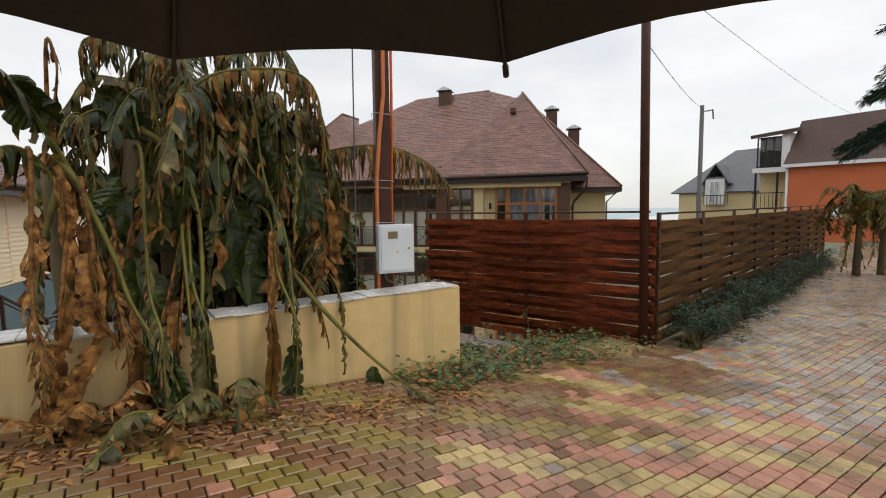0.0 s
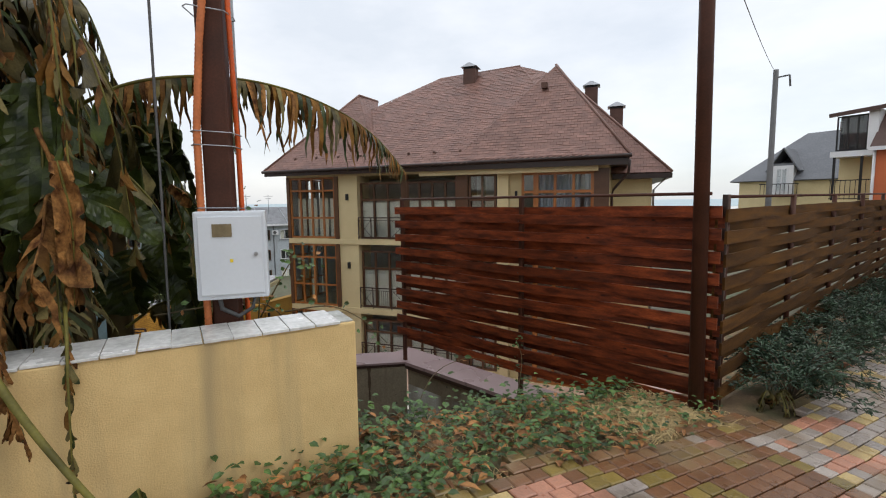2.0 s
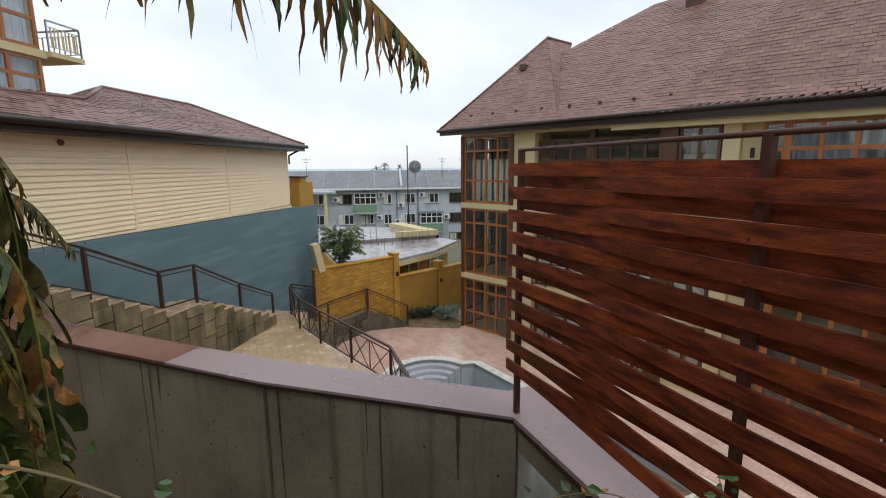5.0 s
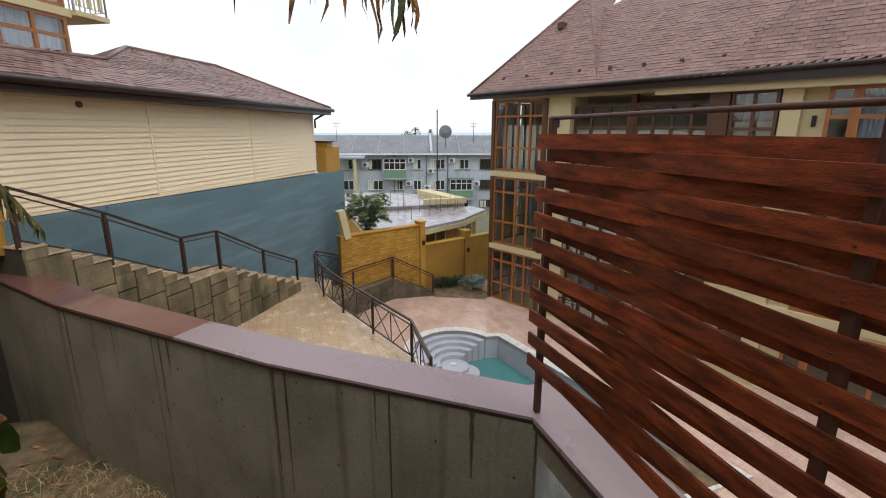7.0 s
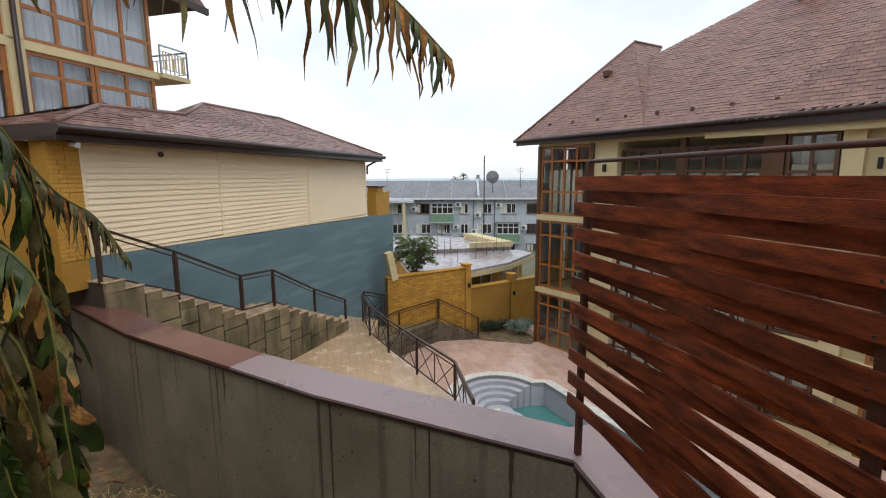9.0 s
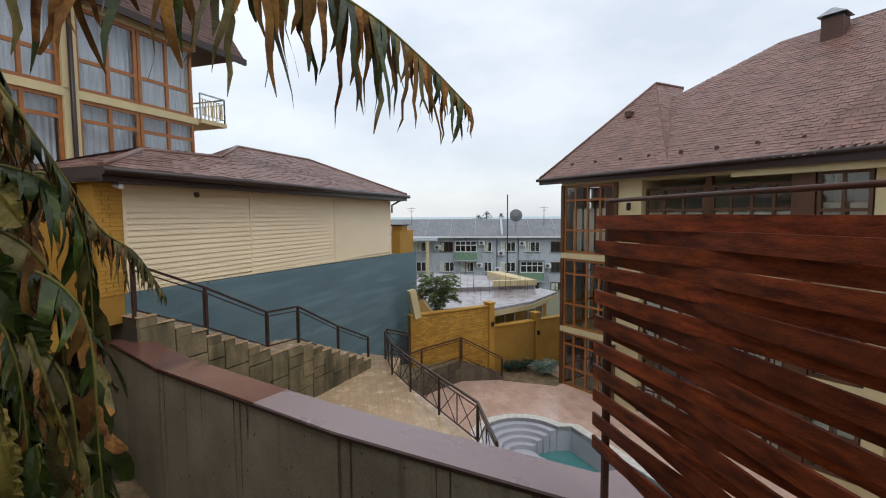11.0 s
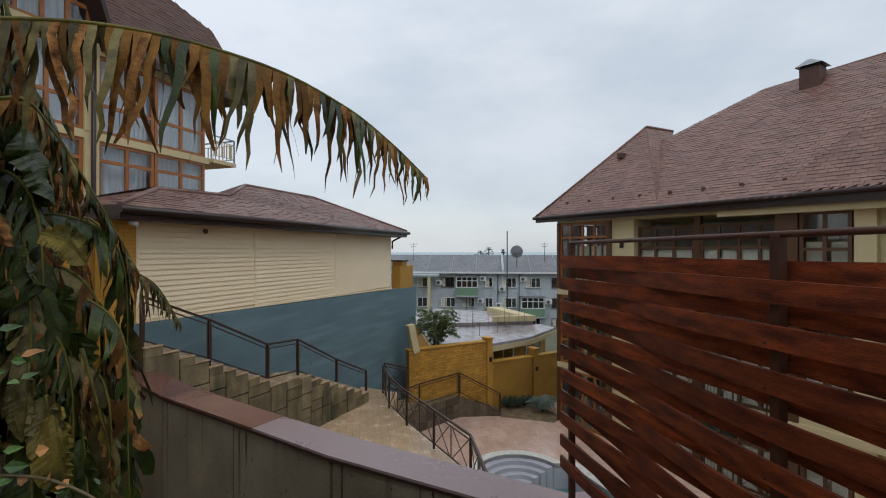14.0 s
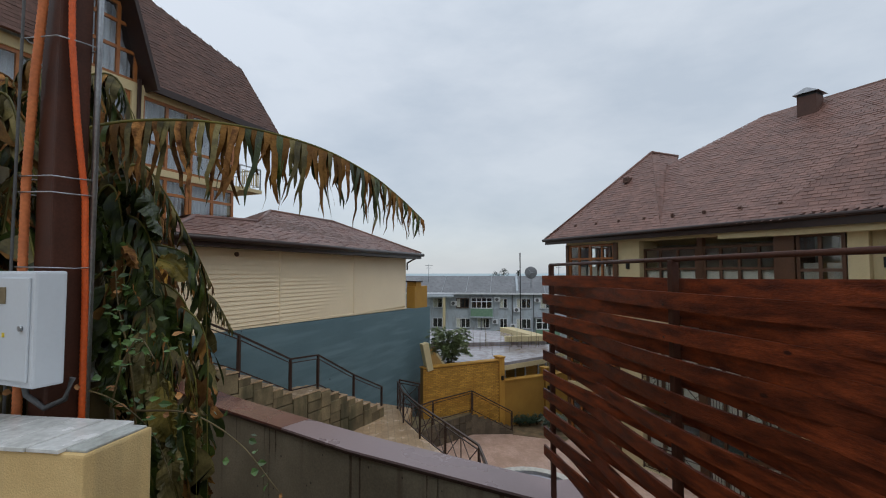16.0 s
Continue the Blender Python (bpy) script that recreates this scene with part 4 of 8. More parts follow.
def roof_plane(parent, poly, material, seed=0, course=0.15, tab=0.24):
    b = bmesh.new()
    add_sheet(b, poly, 0.06)
    k = len(b.faces)
    shingles(b, poly, course, tab, 0.011, seed=seed)
    me = bpy.data.meshes.new("roof")
    for n, f in enumerate(b.faces):
        f.material_index = 1 if n < k else 0
    b.to_mesh(me)
    b.free()
    me.materials.append(material)
    # base sheet in the darker shingle: shadow of the tab gaps put into colour
    me.materials.append(M_ROOF_DARK)
    ob = new("roof", me)
    ob.parent = parent
    return ob


def chimney(parent, x, y, z0, z1, w=0.62):
    c = box_part("chimney", (x - w / 2, x + w / 2, y - w / 2, y + w / 2, z0, z1), M_ROOF_DARK, parent)
    # solid near-black block: shade under the cowl put into its colour
    b = bmesh.new()
    add_box(b, x - w * 0.48, x + w * 0.48, y - w * 0.48, y + w * 0.48, z1 + 0.002, z1 + 0.08)
    part("vent", b, M_SHADE, c)
    b = bmesh.new()
    e = w * 0.68
    base = [b.verts.new((x + sx * e, y + sy * e, z1 + 0.09)) for sx, sy in ((-1, -1), (1, -1), (1, 1), (-1, 1))]
    mid = [b.verts.new((x + sx * 0.05, y + sy * e * 0.8, z1 + 0.3)) for sx, sy in ((-1, -1), (1, -1), (1, 1), (-1, 1))]
    for i in range(4):
        b.faces.new((base[i], base[(i + 1) % 4], mid[(i + 1) % 4], mid[i]))
    b.faces.new(mid), b.faces.new(base[::-1])
    part("cowl", b, M_STEEL, c, "pitched galvanised chimney cowl")
    return c


# ---- guest house with the pool ----
HOUSE = pose(-21.7, 13.85, 0, 0, 0, 23.5)
house = thing("guest_house", HOUSE, "three-storey cream guest house with brown shingle hip roofs and wooden windows", "house")
FLOORS = [(-6.1, -3.72), (-3.48, -0.50), (-0.26, 2.62)]
b = bmesh.new()
for z0, z1 in ((-3.72, -3.48), (-0.50, -0.26)):
    add_box(b, 0.0, 14.6, -0.03, 10, z0, z1)
add_box(b, 0.0, 14.6, -0.02, 10, 2.62, 2.86)
add_box(b, 0.0, 14.6, 0, 10, -6.3, -6.08)
part("slab", b, M_CREAM, house, "cream floor bands")
b = bmesh.new()
add_box(b, 0.3, 16.3, 4.0, 4.2, -6.1, 2.7)
add_box(b, 0.0, 0.2, 2.75, 10, -6.1, 2.7)
add_box(b, 8.6, 8.8, 1.2, 4.0, -6.1, 2.7)
part("wall", b, M_ROOM, house, "dim inner walls behind the windows")
b = bmesh.new()
add_box(b, 14.42, 14.62, 0.25, 4, -6.1, 2.7)
add_box(b, 14.62, 16.3, 3.2, 3.4, -6.1, 2.6)
add_box(b, 16.1, 16.3, 3.4, 10, -6.1, 2.6)
part("wall", b, M_CREAM, house, "cream rendered side wall")
for z0, z1 in FLOORS:
    # glazed tower
    window(house, 0.14, 2.62, z0 + 0.02, z1 - 0.02, 0.02, [0.72, 1.36, 1.98], [lerp(z0, z1, 0.34), lerp(z0, z1, 0.78)], behind="blind" if z0 > -1 else "", bd=0.5, w=0.085)
    # unseen side curtain, added as a light-grey backing to the front panes
    window(house, 0.16, 2.7, z0 + 0.02, z1 - 0.02, 0.0, [0.8, 1.43, 2.06], [lerp(z0, z1, 0.34), lerp(z0, z1, 0.78)], w=0.085, behind="curtain", bd=0.2).matrix_basis = pose(0.11, 0, 0, 0, 0, 90)
    box_part("corner_post", (-0.02, 0.135, -0.04, 0.14, z0, z1), M_WOOD_DARK, house)
    box_part("corner_post", (2.625, 2.80, -0.05, 0.14, z0, z1), M_WOOD_DARK, house)
    # pier with lamp
    box_part("wall", (2.80, 3.78, 0.05, 0.3, z0, z1), M_CREAM, house)
    box_part("wall", (3.60, 3.78, 0.3, 1.2, z0, z1), M_CREAM, house)
    lamp = box_part("wall_lamp", (3.22, 3.34, -0.06, 0.05, lerp(z0, z1, 0.62), lerp(z0, z1, 0.72)), M_BLACK, house, r=0.02)
    # loggia: set-back glazing and railing
    window(house, 3.80, 5.95, z0, z1 - 0.3, 0.3, [4.5, 5.2], [lerp(z0, z1, 0.62)], M_WOOD_DARK, w=0.09, behind="blind", bd=0.12)
    box_part("wall", (5.95, 6.15, 0.28, 0.5, z0, z1), M_WOOD_DARK, house)
    window(house, 6.15, 8.5, z0, z1 - 0.3, 0.3, [6.75, 7.35, 7.95], [lerp(z0, z1, 0.62)], M_WOOD_DARK, w=0.09, behind="blind", bd=0.12)
    box_part("wall", (8.5, 9.05, 0.0, 1.4, z0, z1), M_WOOD_DARK, house)
    window(house, 9.08, 10.25, z0 + 0.3, z1 - 0.1, 0.05, [9.66], [lerp(z0, z1, 0.6)], M_WOOD_DARK, w=0.09, behind="blind", bd=0.3)
    box_part("wall", (9.05, 10.3, 0.06, 0.25, z0, z0 + 0.3), M_CREAM, house)
    box_part("wall", (9.05, 10.3, 0.06, 0.25, z1 - 0.1, z1), M_CREAM, house)
    box_part("wall", (10.3, 10.75, 0.02, 0.3, z0, z1), M_CREAM, house)
    box_part("wall", (10.752, 11.28, 0.30, 0.55, z0, z1), M_CREAM, house)
    box_part("wall_lamp", (10.98, 11.08, 0.2, 0.3, lerp(z0, z1, 0.62), lerp(z0, z1, 0.72)), M_BLACK, house, r=0.02)
    window(house, 11.28, 11.85, z0, z1 - 0.1, 0.08, [], [lerp(z0, z1, 0.7)], w=0.1)
    window(house, 11.85, 14.05, z0, z1 - 0.1, 0.04, [12.6, 13.3], [lerp(z0, z1, 0.7)], w=0.11, behind="curtain" if z0 > -1 else "", bd=0.9)
    box_part("wall", (11.28, 14.05, 0.03, 0.3, z1 - 0.1, z1), M_CREAM, house)
    box_part("wall", (14.05, 14.6, 0.0, 0.25, z0, z1), M_WOOD_DARK, house, "brown clad pier")
    # loggia railing
    rl = bpy.data.objects.new("balcony_railing", None)
    scene.collection.objects.link(rl)
    rl.parent = house
    for x in (3.8, 4.45, 5.4, 6.35, 7.3, 8.25, 8.46):
        b = bmesh.new()
        bar(b, (x, 0.05, z0), (x, 0.05, z0 + 0.98), 0.035)
        part("baluster", b, M_RAIL, rl)
    b = bmesh.new()
    bar(b, (3.8, 0.05, z0 + 0.98), (8.48, 0.05, z0 + 0.98), 0.045)
    bar(b, (3.8, 0.05, z0 + 0.86), (8.48, 0.05, z0 + 0.86), 0.02)
    bar(b, (3.8, 0.05, z0 + 0.1), (8.48, 0.05, z0 + 0.1), 0.03)
    part("rail", b, M_RAIL, rl)
    b = bmesh.new()
    for p, q in ((3.82, 4.43), (5.5, 6.3), (7.4, 8.2)):
        bar(b, (p, 0.05, z0 + 0.12), (q, 0.05, z0 + 0.85), 0.018)
        bar(b, (p, 0.05, z0 + 0.85), (q, 0.05, z0 + 0.12), 0.018)
    for k in range(8):
        for base_x in (4.5, 6.42):
            bar(b, (base_x + 0.1 * k, 0.05, z0 + 0.1), (base_x + 0.1 * k, 0.05, z0 + 0.86), 0.012)
    part("infill", b, M_RAIL, rl)

EV = 2.90
P1 = (2.25, 3.2, 6.90)
P2 = (12.25, 3.0, 7.32)
# main hip
R0, R1 = (6.1, 5.5, 7.9), (10.2, 5.5, 8.12)
roof_plane(house, [(2.0, -0.49, EV), (14.0, -0.49, EV), R1, R0, (2.0, 3.0, 5.6)], M_ROOF, 1)
roof_plane(house, [(-0.9, 13.6, EV), (-0.9, 0.8, EV), R0], M_ROOF, 2)
R2 = (12.2, 6.0, 7.57)
roof_plane(house, [(17.0, 2.6, EV - 0.38), (17.0, 13.6, EV - 0.38), R2], M_ROOF, 3)
roof_plane(house, [(17.0, 13.6, EV - 0.38), (-0.9, 13.6, EV), R0, R1], M_ROOF, 4)
roof_plane(house, [(17.0, 13.6, EV - 0.38), R1, R2], M_ROOF, 15)
roof_plane(house, [(14.0, -0.49, EV), R2, R1], M_ROOF, 16)
roof_plane(house, [(13.4, 2.6, EV - 0.38), (17.0, 2.6, EV - 0.38), R2], M_ROOF, 14)
# left bay
Q1, Q2 = (2.4, 5.0, 6.92), (12.25, 5.35, 7.34)
roof_plane(house, [(-0.93, -0.50, EV), (5.1, -0.50, EV + 0.02), P1], M_ROOF, 5)
roof_plane(house, [(5.1, -0.50, EV + 0.02), Q1, P1], M_ROOF, 6)
roof_plane(house, [(-0.93, 6.0, EV), (-0.93, -0.50, EV), P1, Q1], M_ROOF, 7)
# right bay
roof_plane(house, [(8.45, -0.50, EV + 0.06), (15.30, -0.50, EV + 0.12), P2], M_ROOF, 8)
roof_plane(house, [(15.30, -0.50, EV + 0.12), (15.30, 5.35, EV + 0.12), Q2, P2], M_ROOF, 9)
roof_plane(house, [Q2, (8.45, -0.50, EV + 0.06), P2], M_ROOF, 10)
for p_, q_ in (((-0.93, -0.5, EV), P1), (P1, Q1), ((15.3, -0.5, EV + 0.12), P2), (P2, Q2), (R0, R1), (R0, (2.0, 3.0, 5.6)), ((17.0, 2.6, EV - 0.38), R2)):
    b = bmesh.new()
    add_tube(b, [Vector(p_) + Vector((0, 0, 0.02)), Vector(q_) + Vector((0, 0, 0.02))], 0.055, 6)
    part("ridge_cap", b, M_ROOF, house)
b = bmesh.new()
add_tube(b, [(-0.95, -0.56, EV - 0.02), (15.34, -0.56, EV + 0.10)], 0.07, 10)
part("gutter", b, M_FASCIA, house, "dark brown half-round gutter")
b = bmesh.new()
add_slab(b, [(-0.9, -0.48), (15.25, -0.48), (15.25, -0.45), (-0.9, -0.45)], EV - 0.22, EV + 0.02)
add_slab(b, [(-0.9, -0.45), (15.25, -0.45), (15.25, 3), (-0.9, 3)], EV - 0.10, EV - 0.06)
add_slab(b, [(15.22, -0.4), (15.26, -0.4), (15.26, 3), (15.22, 3)], EV - 0.15, EV + 0.12)
add_slab(b, [(14.7, 2.55), (17.0, 2.55), (17.0, 13.4), (14.7, 13.4)], EV - 0.62, EV - 0.42)
part("fascia", b, M_FASCIA, house)
b = bmesh.new()
add_slab(b, [(7.0, -0.3), (14.2, -0.3), (14.2, 0.0), (7.0, 0.0)], 2.50, 2.78)
part("beam", b, M_CREAM, house, "cream soffit beam")
b = bmesh.new()
add_tube(b, [(15.28, -0.5, 2.85), (15.25, -0.3, 2.4), (14.75, 0.1, 1.8), (14.7, 0.15, 1.6), (14.7, 0.15, -6)], 0.05, 8)
part("downpipe", b, M_FASCIA, house, "dark brown downpipe")
b = bmesh.new()
add_tube(b, [(17.0, 2.6, 2.45), (16.7, 2.8, 2.2), (16.35, 3.1, 1.8), (16.35, 3.1, -6)], 0.045, 8)
part("downpipe", b, M_STEEL, house, "pale metal downpipe")
chimney(house, 7.8, 4.85, 6.6, 8.02)
chimney(house, 13.6, 6.5, 5.0, 6.95, 0.6)
chimney(house, 14.8, 6.0, 3.6, 5.75, 0.6)
for x, y, z in ((1.95, 2.05, 5.55), (11.9, 2.2, 6.3)):
    b = bmesh.new()
    add_box(b, x - 0.13, x + 0.13, y - 0.35, y - 0.05, z - 0.15, z + 0.08)
    part("roof_vent", b, M_ROOF_DARK, house)
for i in range(13):
    x = 0.5 + i * 1.17
    b = bmesh.new()
    z = EV + 0.45
    add_box(b, x, x + 0.1, -0.02, 0.06, z + 0.06, z + 0.18)
    part("snow_guard", b, M_ROOF_DARK, house)

# ---- siding house on the blue wall ----
SID = pose(-23.0, 6.7, 0, 0, 0, -29)


def sid_bottom(s):
    return -0.24 + s * 0.018


annex = thing("siding_house", SID, "long cream-sided annex with brown shingle roof above a blue wall", "house")
b = bmesh.new()
add_slab(b, [(-2.3, 0.06), (12.3, 0.06), (12.3, -0.5), (-2.3, -0.5)], -6.3, lambda x, y: sid_bottom(max(x, 0.4)) - (0.02 if x > 0 else 0.12))
tagged(part("wall_blue", b, M_BLUE), "blue-grey rendered retaining wall beside the stairs", "wall", kind="structure").matrix_basis = SID
# boards
course, zt = 0.115, 2.06
for c0, c1 in ((0.55, 4.84), (4.9, 8.82), (8.88, 12.18)):
    z = zt
    while z > sid_bottom(c0) - 0.05:
        z0 = z - course
        lo0, lo1 = max(z0, sid_bottom(c0) + 0.04), max(z0, sid_bottom(c1) + 0.04)
        if min(z - lo0, z - lo1) > 0.012:
            b = bmesh.new()
            pts = [(c0, 0.036, lo0), (c1, 0.036, lo1), (c1, 0.008, z), (c0, 0.008, z), (c0, -0.01, lo0), (c1, -0.01, lo1), (c1, -0.01, z), (c0, -0.01, z)]
            v = [b.verts.new(p) for p in pts]
            for f in ((0, 1, 2, 3), (7, 6, 5, 4), (0, 4, 5, 1), (3, 2, 6, 7), (0, 3, 7, 4), (1, 5, 6, 2)):
                b.faces.new([v[i] for i in f])
            part("board", b, M_SIDING, annex)
        z -= course
for s in (0.5, 4.84, 8.82, 12.18):
    b = bmesh.new()
    add_box(b, s, s + 0.06, -0.02, 0.04, sid_bottom(s) + 0.03, 2.05)
    part("corner_trim", b, M_SIDING, annex)
b = bmesh.new()
add_slab(b, [(0.45, 0.07), (12.25, 0.07), (12.25, 0.0), (0.45, 0.0)], lambda x, y: sid_bottom(x) - 0.015, lambda x, y: sid_bottom(x) + 0.035)
part("base_trim", b, M_SIDING, annex)
b = bmesh.new()
add_box(b, 0.5, 12.2, -6.5, -0.03, -1, 2.03)
part("wall", b, M_SIDING, annex)
b = bmesh.new()
soft_box(b, 12.25, 12.78, -0.35, 0.05, -0.6, 2.03, 0.01)
part("pier", b, M_OCHRE, annex, "yellow brick corner pier")
zz = -0.05
b = bmesh.new()
k = 0
while zz < 1.93:
    for i in range(2):
        o = 0.13 if k % 2 else 0
        add_box(b, 12.26 + i * 0.26 + (0.13 if (k % 2 and i) else 0), min(12.77, 12.26 + (i + 1) * 0.26 - 0.012 + o), 0.05, 0.062, zz, zz + 0.068)
    zz += 0.08
    k += 1
tagged(part("brick", b, M_OCHRE, annex), kind="stuff")
b = bmesh.new()
add_box(b, 12.4, 17.5, -6.5, -0.6, -1, 2.03)
part("wall", b, M_OCHRE, annex, "yellow brick rear wall")
b = bmesh.new()
add_box(b, 13.9, 15.0, -0.6, -0.55, -0.3, 1.75)
part("door", b, M_WOOD_DARK, annex, "dark brown slatted door")
b = bmesh.new()
soft_box(b, -2.0, -0.5, -0.4, 0.03, -0.36, 0.72, 0.012)
soft_box(b, -1.2, -0.6, -0.42, 0.06, 0.72, 0.92, 0.012)
part("parapet", b, M_OCHRE, annex, "yellow brick parapet")
b = bmesh.new()
soft_box(b, -1.3, -0.5, -0.5, 0.12, 0.925, 0.99, 0.012)
part("parapet_cap", b, M_FASCIA, annex)
AE = 2.27
A0, A1, A2, A3 = (1.5, -3.25, 3.75), (5.62, -3.25, 3.75), (8.4, -1.3, 3.0), (11.0, -0.95, 2.85)
roof_plane(annex, [(12.95, 0.55, AE), (-0.1, 0.55, AE), A0, A1, A2, A3], M_ROOF, 21)
roof_plane(annex, [(-0.1, 0.55, AE), (-0.1, -7, AE), A0], M_ROOF, 22)
roof_plane(annex, [A2, (7.4, -7, AE), A1], M_ROOF, 23)
roof_plane(annex, [(12.95, -2.5, AE), (12.95, 0.55, AE), A3], M_ROOF, 24)
roof_plane(annex, [(-0.1, -7, AE), (7.4, -7, AE), A1, A0], M_ROOF, 25)
roof_plane(annex, [(8.2, -3.0, AE + 0.1), (12.95, -2.5, AE), A3, A2], M_ROOF, 26)
for p_, q_ in (((-0.1, 0.55, AE), A0), (A0, A1), (A1, A2), (A2, A3), ((12.95, 0.55, AE), A3)):
    b = bmesh.new()
    add_tube(b, [Vector(p_) + Vector((0, 0, 0.015)), Vector(q_) + Vector((0, 0, 0.015))], 0.055, 6)
    part("ridge_cap", b, M_ROOF, annex)
b = bmesh.new()
add_box(b, -0.1, 12.95, 0.50, 0.55, AE - 0.26, AE)
add_box(b, -0.1, 12.95, 0.0, 0.5, AE - 0.25, AE - 0.2)
add_box(b, 12.9, 12.95, -2.5, 0.5, AE - 0.26, AE)
add_box(b, -0.1, -0.05, -6.5, 0.5, AE - 0.26, AE)
part("fascia", b, M_FASCIA, annex)
b = bmesh.new()
add_tube(b, [(-0.15, 0.62, AE - 0.08), (13.0, 0.62, AE - 0.08)], 0.075, 10)
part("gutter", b, M_FASCIA, annex)
b = bmesh.new()
add_tube(b, [(0.1, 0.6, AE - 0.12), (0.3, 0.3, AE - 0.3), (0.44, 0.08, AE - 0.45), (0.44, 0.08, 1.5)], 0.04, 8)
part("downpipe", b, M_FASCIA, annex)
b = bmesh.new()
add_tube(b, [(10.53, 0.02, 1.88), (10.53, 0.07, 1.88)], 0.06, 12)
part("vent", b, M_WOOD_DARK, annex, "small round wall vent")
b = bmesh.new()
add_tube(b, [(12.5, 0.2, 1.98), (12.55, 0.45, 1.94)], 0.045, 10)
part("camera_housing", b, M_WHITE, annex, "small white security camera")

# ---- tall hotel behind ----
HOT = pose(-20.1, -0.31, 0, 0, 0, -29)
hotel = thing("hotel", HOT, "tall cream hotel with curtained window walls and a steep brown roof", "hotel")
b = bmesh.new()
for z0, z1 in ((-6.2, 1.6), (4.55, 4.77), (7.0, 7.3)):
    add_box(b, -0.1, 12, -8, 0.05, z0, z1)
part("slab", b, M_CREAM, hotel, "cream floor bands")
b = bmesh.new()
add_box(b, 0.1, 12, -2.2, -2.0, 1.6, 10)
part("wall", b, M_ROOM, hotel)
b = bmesh.new()
add_box(b, -0.1, 0.02, -8, -0.2, 1.6, 7.3)
part("wall", b, M_CREAM, hotel)
HW = HOT @ Matrix.Diagonal((1, -1, 1, 1))
for z0, z1, zs in ((1.6, 4.55, [4.0]), (4.77, 7.0, [5.6])):
    for x0, x1 in ((0.05, 2.02), (2.05, 3.82), (4.2, 6.0), (6.1, 8.0), (8.1, 10)):
        w = window(hotel, x0, x1, z0, z1, 0.0, [(x0 + x1) / 2], zs, behind="curtain", bd=0.3, w=0.1)
        w.scale = (1, -1, 1)
    for x0, x1, mtl in ((3.82, 4.2, M_CREAM),):
        box_part("pier", (x0, x1, -0.2, 0.08, z0, z1), mtl, hotel)
b = bmesh.new()
add_tube(b, [(4.02, 0.15, -2), (4.02, 0.15, 7.4)], 0.06, 8)
part("downpipe", b, M_FASCIA, hotel)
b = bmesh.new()
add_box(b, -1.25, -0.11, -1.6, 0.2, 4.62, 4.76)
balc = part("balcony", b, M_CREAM, hotel, "cream balcony slab")
for p, q in (((-1.2, 0.15), (-0.1, 0.15)), ((-1.2, 0.15), (-1.2, -1.5))):
    b = bmesh.new()
    for dz, w in ((5.62, 0.045), (5.45, 0.02), (4.9, 0.02)):
        bar(b, (*p, dz), (*q, dz), w)
    bar(b, (*p, 4.76), (*p, 5.62), 0.04)
    bar(b, (*q, 4.76), (*q, 5.62), 0.04)
    part("balcony_rail", b, M_STEEL, hotel)
    b = bmesh.new()
    for i in range(1, 9):
        f = i / 9
        bar(b, (lerp(p[0], q[0], f), lerp(p[1], q[1], f), 4.9), (lerp(p[0], q[0], f), lerp(p[1], q[1], f), 5.45), 0.03)
    part("baluster_row", b, M_CREAM, hotel, "cream balcony slats")
roof_plane(hotel, [(3.75, 0.35, 7.3), (-2.1, 0.35, 7.3), (-1.35, -1.1, 10.1), (5.2, -2.1, 12.03)], M_ROOF_DARK, 31)
roof_plane(hotel, [(-2.1, 0.35, 7.3), (-2.1, -8, 7.3), (-1.35, -1.1, 10.1)], M_ROOF_DARK, 32)
roof_plane(hotel, [(9.5, 0.35, 7.3), (6.65, 0.35, 7.3), (5.2, -2.1, 12.03), (9.5, -2.1, 12.03)], M_ROOF_DARK, 33)
roof_plane(hotel, [(-1.35, -1.1, 10.1), (-2.1, -8, 7.3), (9.5, -8, 12.03), (5.2, -2.1, 12.03)], M_ROOF_DARK, 34)
b = bmesh.new()
add_sheet(b, [(3.75, 0.6, 7.1), (5.2, 0.6, 11.4), (5.2, -1.4, 11.4), (3.75, -1.4, 7.1)], 0.12)
add_sheet(b, [(6.65, 0.6, 7.1), (5.2, 0.6, 11.4), (5.2, -1.4, 11.4), (6.65, -1.4, 7.1)], 0.12)
add_box(b, -2.15, 3.7, 0.3, 0.4, 7.1, 7.32)
part("bargeboard", b, M_FASCIA, hotel)
g = window(hotel, 4.0, 6.4, 7.3, 9.6, 0.0, [4.6, 5.2, 5.8], [8.2, 9.0], behind="curtain", bd=0.3, w=0.1)
g.scale = (1, -1, 1)

# ---- flat-roofed building under construction ----
flat = thing("flat_roofed_building", pose(0, 0, 0), "low ochre building with wet white flat roofs and bare reinforcing bars", "building")
b = bmesh.new()
add_slab(b, [(-24.4, 8.6), (-23.9, 11.4), (-25.3, 13.9), (-27.9, 16.4), (-29.2, 16.0), (-29.0, 8.6)], -3.22, -3.08)
part("roof", b, M_FLATROOF, flat, "wet pale flat roof")
b = bmesh.new()
add_slab(b, [(-24.35, 8.65), (-23.85, 11.4), (-25.25, 13.95), (-27.88, 16.45), (-29.15, 16.05), (-28.95, 8.65)], -3.46, -3.225)
part("fascia", b, M_CREAM, flat, "yellowish rendered roof edge")
b = bmesh.new()
add_slab(b, [(-29.2, 8.0), (-29.4, 15.6), (-34.0, 14.7), (-36.2, 10.8), (-35.6, 8.0)], -3.1, -2.88)
part("roof", b, M_FLATROOF, flat, "wet pale flat roof")
b = bmesh.new()
